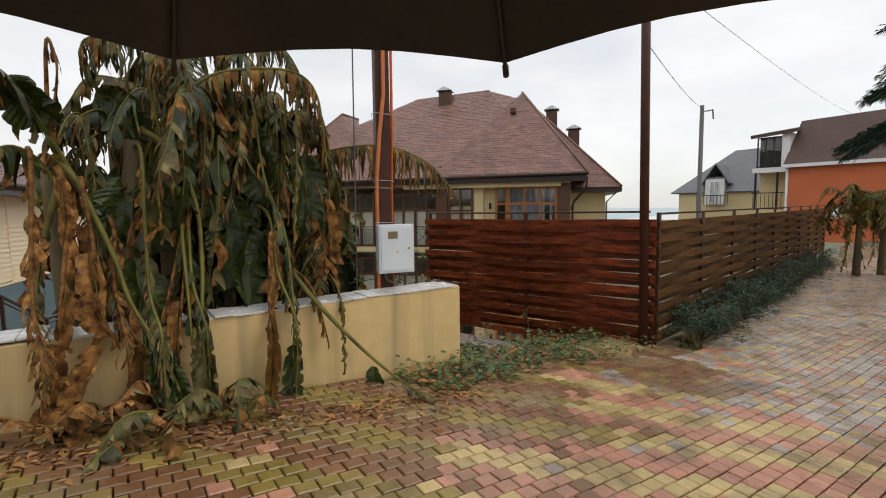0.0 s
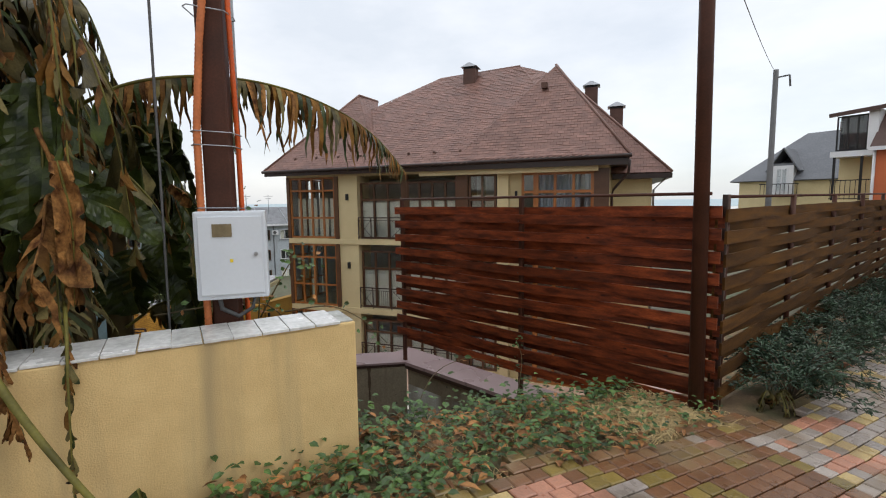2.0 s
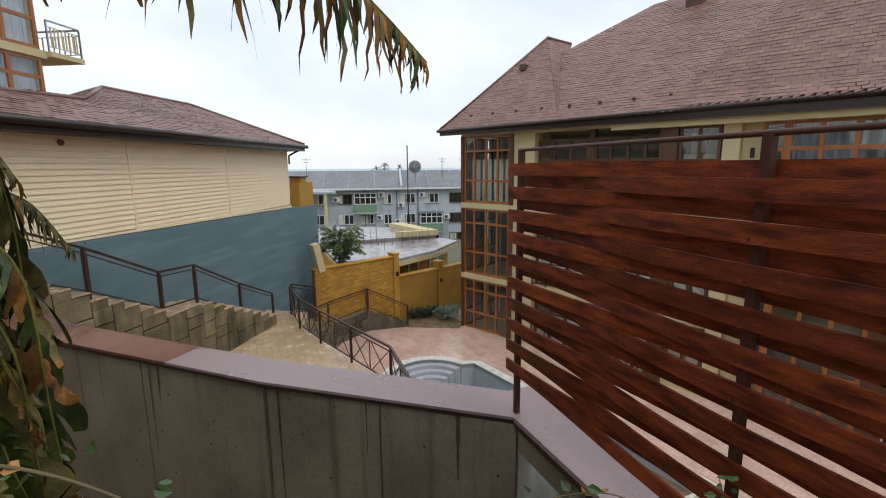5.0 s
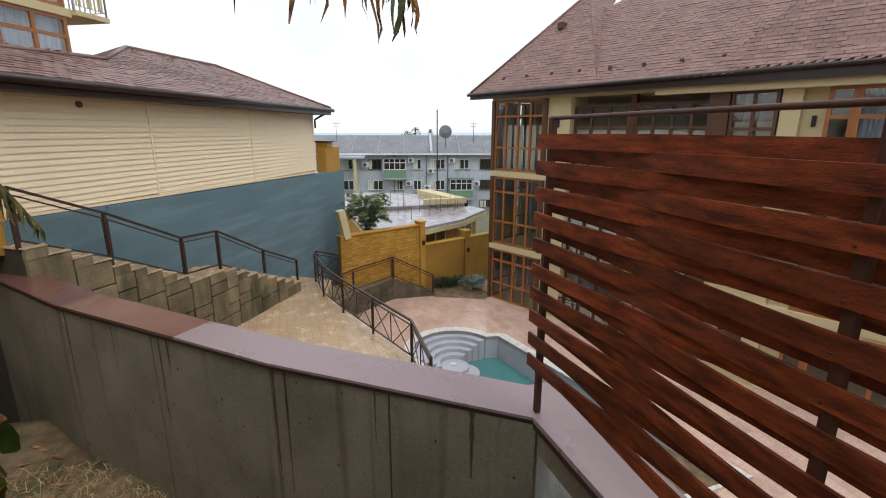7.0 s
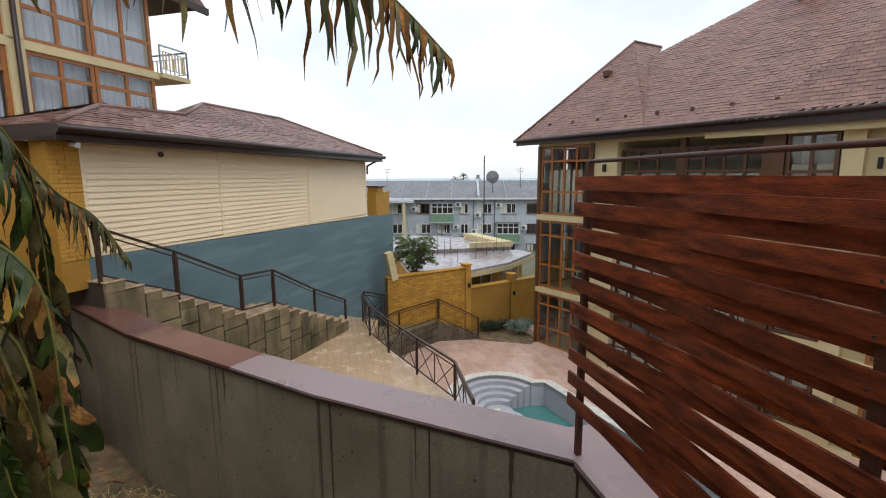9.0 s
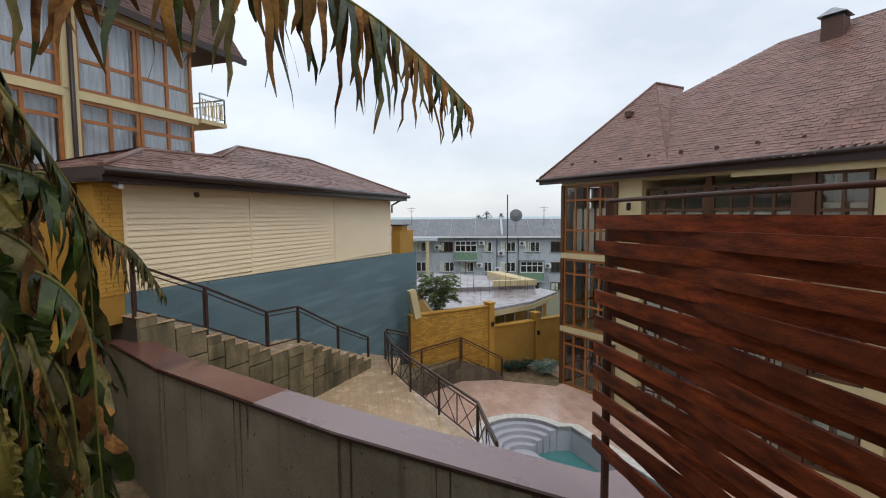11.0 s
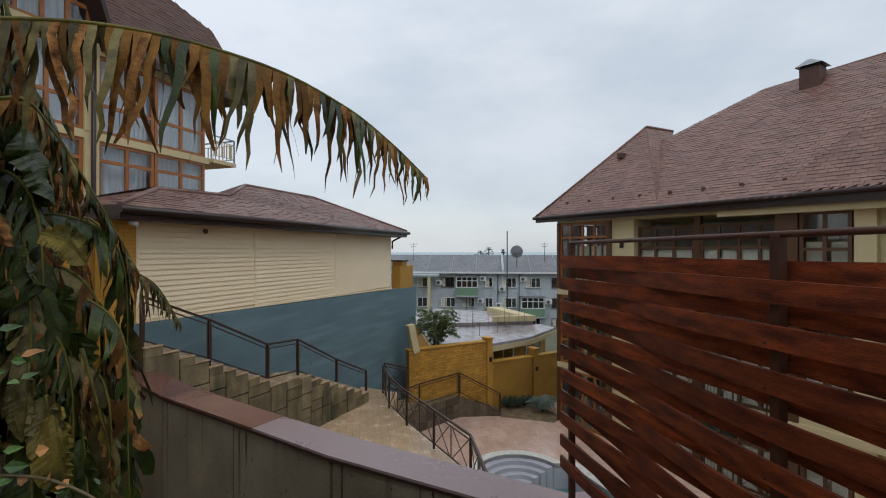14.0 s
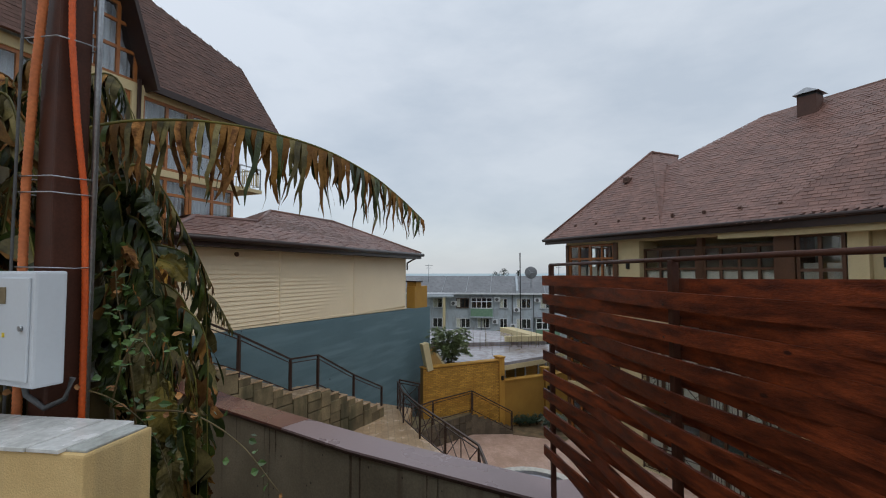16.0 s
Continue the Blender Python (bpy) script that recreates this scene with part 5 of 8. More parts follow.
add_slab(b, [(-25.2, 9.0), (-24.7, 11.4), (-26.0, 13.6), (-28.2, 15.9), (-35.4, 14.0), (-35.4, 9.0)], -6.3, -3.3)
part("wall", b, M_OCHRE, flat)
b = bmesh.new()
add_slab(b, [(-29.25, 13.0), (-29.25, 15.7), (-34.0, 14.8), (-34.0, 13.9), (-29.55, 14.8), (-29.55, 13.0)], -2.88, -2.55)
part("parapet", b, M_CREAM, flat)
for (x0, y0), (x1, y1) in (((-24.78, 11.75), (-25.5, 12.95)),):
    wv = window(flat, 0, 1.6, -5.2, -3.45, 0, [0.8], [], M_WHITE, w=0.06)
    wv.matrix_basis = pose(-24.83, 11.75, 0, 0, 0, math.degrees(math.atan2(1.2, -0.72))) @ Matrix.Diagonal((1, 1, 1, 1))
wv = window(flat, 0, 1.9, -5.2, -3.5, 0, [0.95], [], M_WHITE, w=0.06)
wv.matrix_basis = pose(-26.1, 13.8, 0, 0, 0, math.degrees(math.atan2(2.3, -2.2))) @ pose(0.3, -0.03, 0)
rng = random.Random(8)
for i in range(20):
    x, y = rng.uniform(-28.8, -25.2), rng.uniform(10.5, 14.8)
    if x + y * 0.4 < -21.0 and y < 16:
        b = bmesh.new()
        h = rng.uniform(0.5, 1.2)
        add_tube(b, [(x, y, -3.02), (x + rng.uniform(-0.05, 0.05), y, -3.0 + h)], 0.012, 5)
        part("rebar", b, M_STONE, flat)
mast = thing("antenna_mast", pose(-36.4, 16.15, -6.3), "thin dark steel mast", "mast")
b = bmesh.new()
add_tube(b, [(0, 0, 0), (0, 0, 9.2)], 0.045, 8)
part("tube", b, M_BLACK, mast)

# ---- apartment block ----
APT = pose(-57.3, 11.3, 0, 0, 0, math.degrees(math.atan2(16.0, 4.35)))
apt = thing("apartment_block", APT, "two-tone pale blue-grey apartment block with a grey slate roof", "apartments")
b = bmesh.new()
add_box(b, -6, 30, 0, 9, -10.5, -1.1)
part("wall", b, M_APT, apt)
b = bmesh.new()
add_slab(b, [(-6.5, -0.5), (30.5, -0.5), (30.5, 4.5), (-6.5, 4.5)], lambda x, y: -1.15 + (y + 0.5) * 0.38, lambda x, y: -1.03 + (y + 0.5) * 0.38)
add_slab(b, [(-6.5, 4.5), (30.5, 4.5), (30.5, 9.5), (-6.5, 9.5)], lambda x, y: 0.75 - (y - 4.5) * 0.38, lambda x, y: 0.87 - (y - 4.5) * 0.38)
part("roof", b, M_SLATE, apt, "weathered grey slate roof")
b = bmesh.new()
add_box(b, -6.5, 30.5, -0.62, -0.5, -1.25, -1.05)
part("gutter", b, M_WHITE, apt)
rng = random.Random(6)
TOP_ROW = [(-4.6, -3.4, "plain"), (-2.4, -0.9, "plain"), (0.4, 1.6, "plain"), (3.25, 4.75, "dark"), (5.1, 7.45, "glazed"), (8.37, 9.27, "plain"), (10.32, 12.0, "plain"), (13.07, 14.76, "plain"), (16.0, 17.5, "dark"), (18.6, 20.2, "plain"), (21.4, 23.6, "glazed"), (25.0, 26.4, "plain")]
LOW_ROW = [(-4.6, -3.4, "plain"), (-2.4, -0.9, "plain"), (0.4, 1.6, "plain"), (3.2, 4.9, "plain"), (5.74, 7.18, "plain"), (8.36, 9.27, "plain"), (10.3, 12.0, "plain"), (12.6, 15.05, "slatted"), (16.0, 17.5, "dark"), (18.6, 20.2, "plain"), (21.4, 23.6, "glazed"), (25.0, 26.4, "plain")]
for z0, row_ in ((-2.88, TOP_ROW), (-5.22, LOW_ROW), (-7.55, TOP_ROW)):
    for x0, x1, kind_ in row_:
        h_ = 1.15
        if kind_ in ("glazed", "slatted"):
            green = kind_ == "slatted" or rng.random() < 0.8
            box_part("balcony", (x0 - 0.1, x1 + 0.1, -0.78, -0.02, z0 - 0.92, z0 - 0.02), M_GREEN_BALC if green else M_WHITE, apt, "green panelled balcony" if green else "white panelled balcony")
            box_part("balcony_slab", (x0 - 0.2, x1 + 0.2, -0.85, 0.0, z0 - 1.06, z0 - 0.93), M_APT, apt)
            window(apt, x0 - 0.08, x1 + 0.08, z0, z0 + h_ + 0.12, -0.74, [lerp(x0, x1, f_) for f_ in (0.25, 0.5, 0.75)], [z0 + 0.8], M_WHITE, w=0.08)
            box_part("canopy", (x0 - 0.2, x1 + 0.2, -0.85, -0.02, z0 + h_ + 0.14, z0 + h_ + 0.2), M_SLATE, apt)
            # near-black panel on the solid wall paints the shade behind the balcony glazing
            box_part("recess", (x0, x1, -0.02, -0.004, z0, z0 + h_), M_SHADE, apt)
        else:
            frame_ = M_WOOD_DARK if kind_ == "dark" else M_WHITE
            mids = [lerp(x0, x1, 0.5)] if x1 - x0 < 1.3 else [lerp(x0, x1, 0.36), lerp(x0, x1, 0.68)]
            window(apt, x0, x1, z0, z0 + h_, -0.06, mids, [], frame_, w=0.075, depth=0.05)
            # flat black backing: the room's shade painted on the wall behind the panes
            box_part("recess", (x0 + 0.03, x1 - 0.03, -0.008, -0.004, z0 + 0.03, z0 + h_ - 0.03), M_SHADE, apt)
            if rng.random() < 0.5:
                f_ = rng.choice((0.3, 0.55))
                box_part("curtain", (x0 + 0.06, lerp(x0, x1, f_), -0.016, -0.012, z0 + 0.06, z0 + h_ - 0.06), M_BLIND, apt)
        box_part("sill", (x0 - 0.08, x1 + 0.08, -0.1, -0.004, z0 - 0.07, z0 - 0.022), M_SLATE, apt)
for x, z in ((7.75, -2.1), (10.0, -3.3), (12.4, -2.15), (7.5, -4.7), (15.3, -4.75), (17.7, -2.3), (2.6, -2.6), (9.6, -5.2)):
    ac = box_part("air_conditioner", (x, x + 0.72, -0.34, -0.02, z, z + 0.52), M_WHITE, apt, r=0.03)
    b = bmesh.new()
    add_tube(b, [(x + 0.3, -0.345, z + 0.26), (x + 0.3, -0.352, z + 0.26)], 0.2, 14)
    part("grille", b, M_CABLE, ac)
b = bmesh.new()
for y0 in range(5):
    add_slab(b, [(10.3, y0 - 0.5), (10.55, y0 - 0.5), (10.55, y0 + 0.5), (10.3, y0 + 0.5)], -1.05, lambda x, y: -0.78 + (y + 0.5) * 0.38)
part("fire_wall", b, M_APT, apt, "pale parapet across the slate roof")
for x in (1.5, 4.4, 7.3, 13.6, 16.6, 19.5):
    b = bmesh.new()
    add_slab(b, [(x, -0.5), (x + 0.05, -0.5), (x + 0.05, 4.4), (x, 4.4)], lambda x_, y: -1.03 + (y + 0.5) * 0.38, lambda x_, y: -0.98 + (y + 0.5) * 0.38)
    part("roof_seam", b, M_STEEL, apt)
box_part("canopy", (-0.4, 3.05, -2.4, -0.02, -1.52, -1.3), M_APT, apt, "flat concrete canopy")
box_part("pillar", (1.9, 2.2, -2.3, -2.0, -10.5, -1.53), M_CREAM, apt, "pale canopy pillar")
for x in (6.2, 9.85, 12.3, 17.9):
    b = bmesh.new()
    add_tube(b, [(x, -0.08, -1.2), (x, -0.08, -10.4)], 0.05, 6)
    part("downpipe", b, M_CABLE, apt)
for x, r0 in ((-0.5, 0.03), (15.5, 0.05), (18, 0.03), (24, 0.03)):
    b = bmesh.new()
    add_tube(b, [(x, 2.5, 0), (x, 2.5, 2.4)], r0, 6)
    bar(b, (x - 0.5, 2.5, 2.2), (x + 0.5, 2.5, 2.2), 0.05)
    bar(b, (x - 0.3, 2.5, 1.9), (x + 0.3, 2.5, 1.9), 0.05)
    part("aerial", b, M_STEEL, apt)
dish = thing("satellite_dish", pose(-55.0, 23.2, 0.3, 0, 0, 70), "round dark satellite dish on the slate roof", "dish")
b = bmesh.new()
rings = []
for i in range(6):
    r = 0.14 * (i + 0.2)
    rings.append([b.verts.new((r * math.cos(2 * math.pi * k / 20), -0.35 + r * r * 0.35 - 0.1, 1.0 + r * math.sin(2 * math.pi * k / 20))) for k in range(20)])
for r, s in zip(rings, rings[1:]):
    for k in range(20):
        b.faces.new((r[k], r[(k + 1) % 20], s[(k + 1) % 20], s[k]))
part("reflector", b, M_SLATE, dish)
b = bmesh.new()
add_tube(b, [(0, 0, -0.8), (0, 0, 1.0), (0, -0.4, 1.0)], 0.05, 6)
part("mount", b, M_STEEL, dish)
b = bmesh.new()
for p in ((0.5, 0.0), (-0.3, 0.45), (-0.3, -0.45)):
    add_tube(b, [(p[0], -0.35, 1 + p[1]), (0, -0.95, 1.0)], 0.02, 5)
part("feed_arm", b, M_STEEL, dish)

# ---- houses along the road ----
ORG = pose(-1.5, 40.9, 0, 0, 0, -12)
org = thing("orange_house", ORG, "orange rendered house with a brown mansard roof", "house")
b = bmesh.new()
add_box(b, 0.15, 14, 0, 10, -1, 4.2)
part("wall", b, M_TERRACOTTA, org)
b = bmesh.new()
v0 = [(-0.1, -0.3, 4.3), (14.2, -0.3, 4.3), (14.2, 2.2, 7.9), (0.45, 1.4, 7.4)]
add_sheet(b, v0, 0.12)
add_sheet(b, [(0.45, 1.4, 7.4), (14.2, 2.2, 7.9), (14.2, 9, 8.6), (0.4, 9, 8.0)], 0.12)
part("roof", b, M_MANSARD, org)
box_part("gutter", (-0.15, 14.2, -0.42, -0.3, 4.1, 4.32), M_WHITE, org)
box_part("wall", (-2.0, 0.12, 1.6, 9, -1, 4.2), M_CREAM, org, "cream recessed wing")
box_part("wall", (-0.35, 0.12, 0.2, 1.58, 4.25, 6.6), M_WHITE, org, "white dormer cheek")
box_part("balcony_slab", (-2.1, 0.14, 0.1, 1.6, 3.85, 4.2), M_WHITE, org)
b = bmesh.new()
add_sheet(b, [(-2.2, -0.2, 6.55), (0.5, -0.2, 6.75), (0.45, 4, 7.4), (-2.2, 4, 7.2)], 0.25)
part("roof", b, M_MANSARD, org)
window(org, -1.95, -0.4, 4.25, 6.4, 0.5, [-1.4, -0.9], [], M_BLACK, w=0.08)
# near-black sheet behind the glass, the shaded room as plain colour
box_part("recess", (-1.95, -0.36, 1.2, 1.25, 4.2, 6.5), M_SHADE, org)
b = bmesh.new()
for i in range(9):
    bar(b, (-2.0 + i * 0.25, 0.2, 1.2), (-2.0 + i * 0.25, 0.2, 2.4), 0.03)
bar(b, (-2.05, 0.2, 2.4), (0.1, 0.2, 2.4), 0.06)
bar(b, (-2.05, 0.2, 1.25), (0.1, 0.2, 1.25), 0.05)
part("balcony_railing", b, M_BLACK, org)
for x in (-1.95, -0.6):
    box_part("post", (x, x + 0.12, 0.2, 0.3, -1, 3.85), M_BLACK, org)
box_part("balcony_slab", (-2.1, 0.14, 0.1, 1.6, 0.9, 1.15), M_CREAM, org)
b = bmesh.new()
add_tube(b, [(0.1, -0.05, -1), (0.1, -0.05, 4.1)], 0.08, 8)
part("downpipe", b, M_WHITE, org)
box_part("chimney", (4.4, 5.4, 4, 5, 8, 8.9), M_STEEL, org, r=0.03)
box_part("window", (2.6, 3.3, -0.04, 0.01, 0.6, 1.5), M_WHITE, org, r=0.01)

GRY = pose(-11.2, 54.0, 0, 0, 0, -8)
gry = thing("grey_roofed_house", GRY, "cream house with a grey metal roof and a white dormer", "house")
box_part("wall", (0.3, 13, 0, 9, -1, 2.9), M_CREAM, gry)
b = bmesh.new()
add_sheet(b, [(-0.4, -0.4, 2.85), (13, -0.4, 2.85), (13, 4.5, 7.4), (4.2, 4.5, 7.2)], 0.12)
add_sheet(b, [(-0.4, 9.4, 2.85), (-0.4, -0.4, 2.85), (4.2, 4.5, 7.2)], 0.12)
part("roof", b, M_GREYROOF, gry)
b = bmesh.new()
pts = [(2.6, -0.5), (5.4, -0.5)]
add_slab(b, [(2.9, -0.45), (4.6, -0.45), (4.6, 2.5), (2.9, 2.5)], 1.6, 4.1)
part("dormer", b, M_WHITE, gry, "white dormer with a glazed door")
b = bmesh.new()
add_sheet(b, [(2.5, -0.6, 3.6), (3.75, -0.6, 5.6), (3.75, 3.5, 5.6), (2.5, 3.5, 3.6)], 0.1)
add_sheet(b, [(5.0, -0.6, 3.6), (3.75, -0.6, 5.6), (3.75, 3.5, 5.6), (5.0, 3.5, 3.6)], 0.1)
add_slab(b, [(2.9, -0.4), (4.6, -0.4), (4.6, -0.35), (2.9, -0.35)], 4.1, 4.3)
part("dormer_roof", b, M_GREYROOF, gry)
window(gry, 3.3, 4.2, 1.8, 3.9, -0.5, [3.75], [], M_WHITE, w=0.1, depth=0.05)
b = bmesh.new()
for i in range(10):
    bar(b, (2.4 + i * 0.3, -1.2, 1.5), (2.4 + i * 0.3, -1.2, 2.5), 0.04)
bar(b, (2.3, -1.2, 2.5), (5.2, -1.2, 2.5), 0.07)
part("balcony_railing", b, M_BLACK, gry)
box_part("chimney", (6.6, 7.3, 4, 4.7, 7.0, 7.9), M_ROOF_DARK, gry)

far_pole = thing("utility_pole", pose(-3.5, 20.9, -6.3), "grey utility pole with a small bracket", "pole")
b = bmesh.new()
add_tube(b, [(0, 0, 0), (0, 0, 11.75)], [0.11, 0.075], 10)
part("tube", b, M_CABLE, far_pole)
b = bmesh.new()
bar(b, (0, 0, 11.5), (0.35, 0.1, 11.55), 0.04)
bar(b, (0.35, 0.1, 11.55), (0.38, 0.1, 11.2), 0.05)
part("bracket", b, M_CABLE, far_pole)


def cable(p, q, sag, r, label):
    b = bmesh.new()
    pts = []
    for i in range(25):
        f = i / 24
        v = Vector(p).lerp(Vector(q), f)
        v.z -= sag * 4 * f * (1 - f)
        pts.append(v)
    add_tube(b, pts, r, 5)
    return tagged(part("cable", b, M_CABLE), label, "cable")


cable((-1.885, 6.98, 3.85), (-3.5, 20.9, 5.35), 0.12, 0.006, "thin overhead cable between two poles")
cable((-1.90, 6.98, 4.85), (2.0, 41.5, 7.4), 0.25, 0.005, "thin overhead cable sagging over the road")
cable((-3.82, 3.36, 0.6), (-3.80, 3.40, 6.0), 0.0, 0.008, "thin grey vertical stay cable by the pole")


# ---- plants ----
LEAF_SETS = {"green": (M_LEAF, M_LEAF_OLIVE, M_LEAF_DRY, M_LEAF_ORANGE), "olive": (M_LEAF_OLIVE, M_LEAF, M_LEAF_DRY, M_LEAF_ORANGE),
             "dry": (M_LEAF_DRY, M_LEAF_OLIVE, M_LEAF_ORANGE, M_LEAF_DRY), "yellow": (M_LEAF_YELLOW, M_LEAF, M_LEAF_OLIVE, M_LEAF_DRY), "rusty": (M_LEAF_OLIVE, M_LEAF_ORANGE, M_LEAF_DRY, M_LEAF)}


def curve_pts(ctrl, n):
    """Points along a smooth curve through the control points."""
    c = [Vector(p) for p in ctrl]
    c = [c[0] * 2 - c[1]] + c + [c[-1] * 2 - c[-2]]
    out, segs = [], len(c) - 3
    for i in range(n + 1):
        u = i / n * segs
        k = min(int(u), segs - 1)
        t = u - k
        p0, p1, p2, p3 = c[k:k + 4]
        out.append(0.5 * ((2 * p1) + (p2 - p0) * t + (2 * p0 - 5 * p1 + 4 * p2 - p3) * t * t + (3 * p1 - p0 - 3 * p2 + p3) * t ** 3))
    return out


def banana_leaf(parent, ctrl, width, look_, seed, limp=0.5, tear=0.06, start=0.12, gap=0.25, rib_r=0.02, odd=0.2, label=""):
    """A torn banana leaf: a tapering rib along ctrl and ragged strips on both sides. limp: 0 spread, 1 hanging."""
    r = random.Random(seed)
    mats = LEAF_SETS[look_]
    length = sum((Vector(b_) - Vector(a_)).length for a_, b_ in zip(ctrl, ctrl[1:]))
    n = max(14, int(length / 0.03))
    pts = curve_pts(ctrl, n)
    b = bmesh.new()
    down = Vector((0, 0, -1))
    for side in (-1, 1):
        i = int(n * start)
        while i < n:
            step = max(1, int(r.uniform(0.5, 1.9) * tear / (length / n)))
            j = min(n, i + step)
            f = (i + j) / 2 / n
            prof = max(0.12, math.sin(math.pi * min(1, max(0.0, (f - start * 0.6) / (1 - start * 0.6))) ** 0.8)) ** 0.55
            ln = width * prof * r.uniform(0.35, 1.2)
            if r.random() < gap * 0.35:
                i = j
                continue
            p, q = pts[i], pts[j]
            t = (pts[min(j + 1, n)] - pts[max(i - 1, 0)]).normalized()
            out = t.cross(Vector((0, 0, 1)))
            if out.length < 0.25:
                out = Vector((math.cos(seed * 1.7), math.sin(seed * 1.7), 0))
            out = out.normalized() * side
            wave = noise.noise((f * 5.0, seed * 3.7, side))
            lm = min(1.0, max(0.0, limp + 0.22 * wave + r.uniform(-0.08, 0.08)))
            mi = 0 if r.random() > odd else r.choice((1, 2, 3, 1))
            segs = 6
            torn = r.uniform(0.0, 0.3) if look_ in ("dry", "rusty") else r.uniform(0.05, 0.6)
            sway = Vector((r.uniform(-1, 1), r.uniform(-1, 1), r.uniform(-0.2, 0.2))) * (0.55 if look_ == "dry" else 0.35)
            twist = r.uniform(-2.2, 2.2)
            prev = None
            pos_p, pos_q = p.copy(), q.copy()
            tipw = r.uniform(0.2, 0.8)
            for k in range(segs + 1):
                fr = k / segs
                loose = max(0.0, (fr - torn) / (1 - torn))
                if k:
                    g = min(1.0, lm * (0.5 + 1.1 * fr))
                    crumple = Vector((r.uniform(-1, 1), r.uniform(-1, 1), r.uniform(-0.6, 0.6))) * 0.28 * min(1.0, 0.3 + fr)
                    d = ((out * (1 - g) + down * (g * 1.05) + t * 0.1 * (1 - g)).normalized() + crumple + sway * loose) * (ln / segs)
                    pos_p, pos_q = pos_p + d, pos_q + d
                w = (1.06 - (1.06 - tipw) * loose ** 1.3) * (1 if k < segs else r.uniform(0.04, 0.4))
                c = (pos_p + pos_q) / 2
                half = (pos_q - pos_p) / 2 * w
                half = half * math.cos(twist * loose) + out * half.length * math.sin(twist * loose)
                v = (b.verts.new(c - half), b.verts.new(c + half))
                if prev:
                    fc = b.faces.new((prev[0], prev[1], v[1], v[0]))
                    fc.material_index = mi if not (k == segs and r.random() < 0.35) else r.choice((2, 3))
                    fc.smooth = True
                prev = v
            i = j
    me = bpy.data.meshes.new("leaf")
    b.to_mesh(me)
    b.free()
    for m_ in mats:
        me.materials.append(m_)
    leaf = new("leaf", me)
    leaf.parent = parent
    tagged(leaf, label)
    b = bmesh.new()
    rp = pts[::2] if len(pts) % 2 else pts[::2] + [pts[-1]]
    add_tube(b, rp, [rib_r * (1 - 0.85 * k / (len(rp) - 1)) for k in range(len(rp))], 6)
    part("rib", b, M_LEAF_DRY if look_ == "dry" else M_RIB, leaf)
    return leaf


def leaf_sheet(parent, ctrl, width, material, seed):
    """A broad limp leaf, folded along its middle, pleated across and torn in from its edges."""
    r = random.Random(seed)
    n = 30
    pts = curve_pts(ctrl, n)
    b = bmesh.new()
    rows_ = []
    turn = r.uniform(-0.6, 0.6)
    withered = material in (M_LEAF_DRY, M_LEAF_ORANGE)
    bend = 1.25 if withered else 0.55
    width *= 0.68 if withered else 1.0
    tear = {side: [1.0] * (n + 1) for side in (-1, 1)}
    for side in (-1, 1):
        i = r.randrange(2, 6)
        while i < n:
            tear[side][i] = r.uniform(0.4, 0.9)
            i += r.randrange(3, 11)
    for i, p in enumerate(pts):
        f = i / n
        t = (pts[min(i + 1, n)] - pts[max(i - 1, 0)]).normalized()
        side = t.cross(Vector((0.95, -0.29, 0.1)))
        side = side.normalized() if side.length > 0.1 else Vector((0, 1, 0))
        face = side.cross(t).normalized()
        a = turn + 0.7 * noise.noise((f * 1.6, seed * 1.3, 0))
        s2, f2 = side * math.cos(a) + face * math.sin(a), face * math.cos(a) - side * math.sin(a)
        w = width * 0.56 * max(0.06, math.sin(math.pi * min(1, 0.14 + f * 0.86)) ** 0.6)
        row = []
        for k in range(-4, 5):
            u = k / 4
            cut = tear[1 if k > 0 else -1][i]
            edge = 1.0 if abs(k) < 3 else 1 - (1 - cut) * (0.5 if abs(k) == 3 else 1.0)
            fold = bend * abs(u) + 0.35 * u * u * noise.noise((f * 2.2, seed, u))
            pleat = 0.022 * (1 if i % 2 else -1) * abs(u) + (0.6 if withered else 0.25) * noise.noise((f * 5, u * 1.9, seed * 2.1))
            droop = Vector((0, 0, -0.22 * w * u * u))
            row.append(b.verts.new(p + s2 * u * w * edge + f2 * w * (fold + pleat) + droop - t * abs(u) * w * -0.25))
        rows_.append(row)
    for r0, r1 in zip(rows_, rows_[1:]):
        for k in range(8):
            b.faces.new((r0[k], r0[k + 1], r1[k + 1], r1[k]))
    leaf = part("leaf", b, material, parent)
    b = bmesh.new()
    add_tube(b, pts[::3], [0.009 * (1 - 0.08 * i) for i in range(len(pts[::3]))], 5)
    part("rib", b, M_RIB, leaf)
    return leaf


def banana_stem(parent, pts, r0, r1, seed):
    b = bmesh.new()
    cp = curve_pts(pts, 10)
    add_tube(b, cp, [lerp(r0, r1, k / 10) * (1 + 0.06 * math.sin(k * 2.3 + seed)) for k in range(11)], 12)
    return part("stem", b, M_STEM, parent)


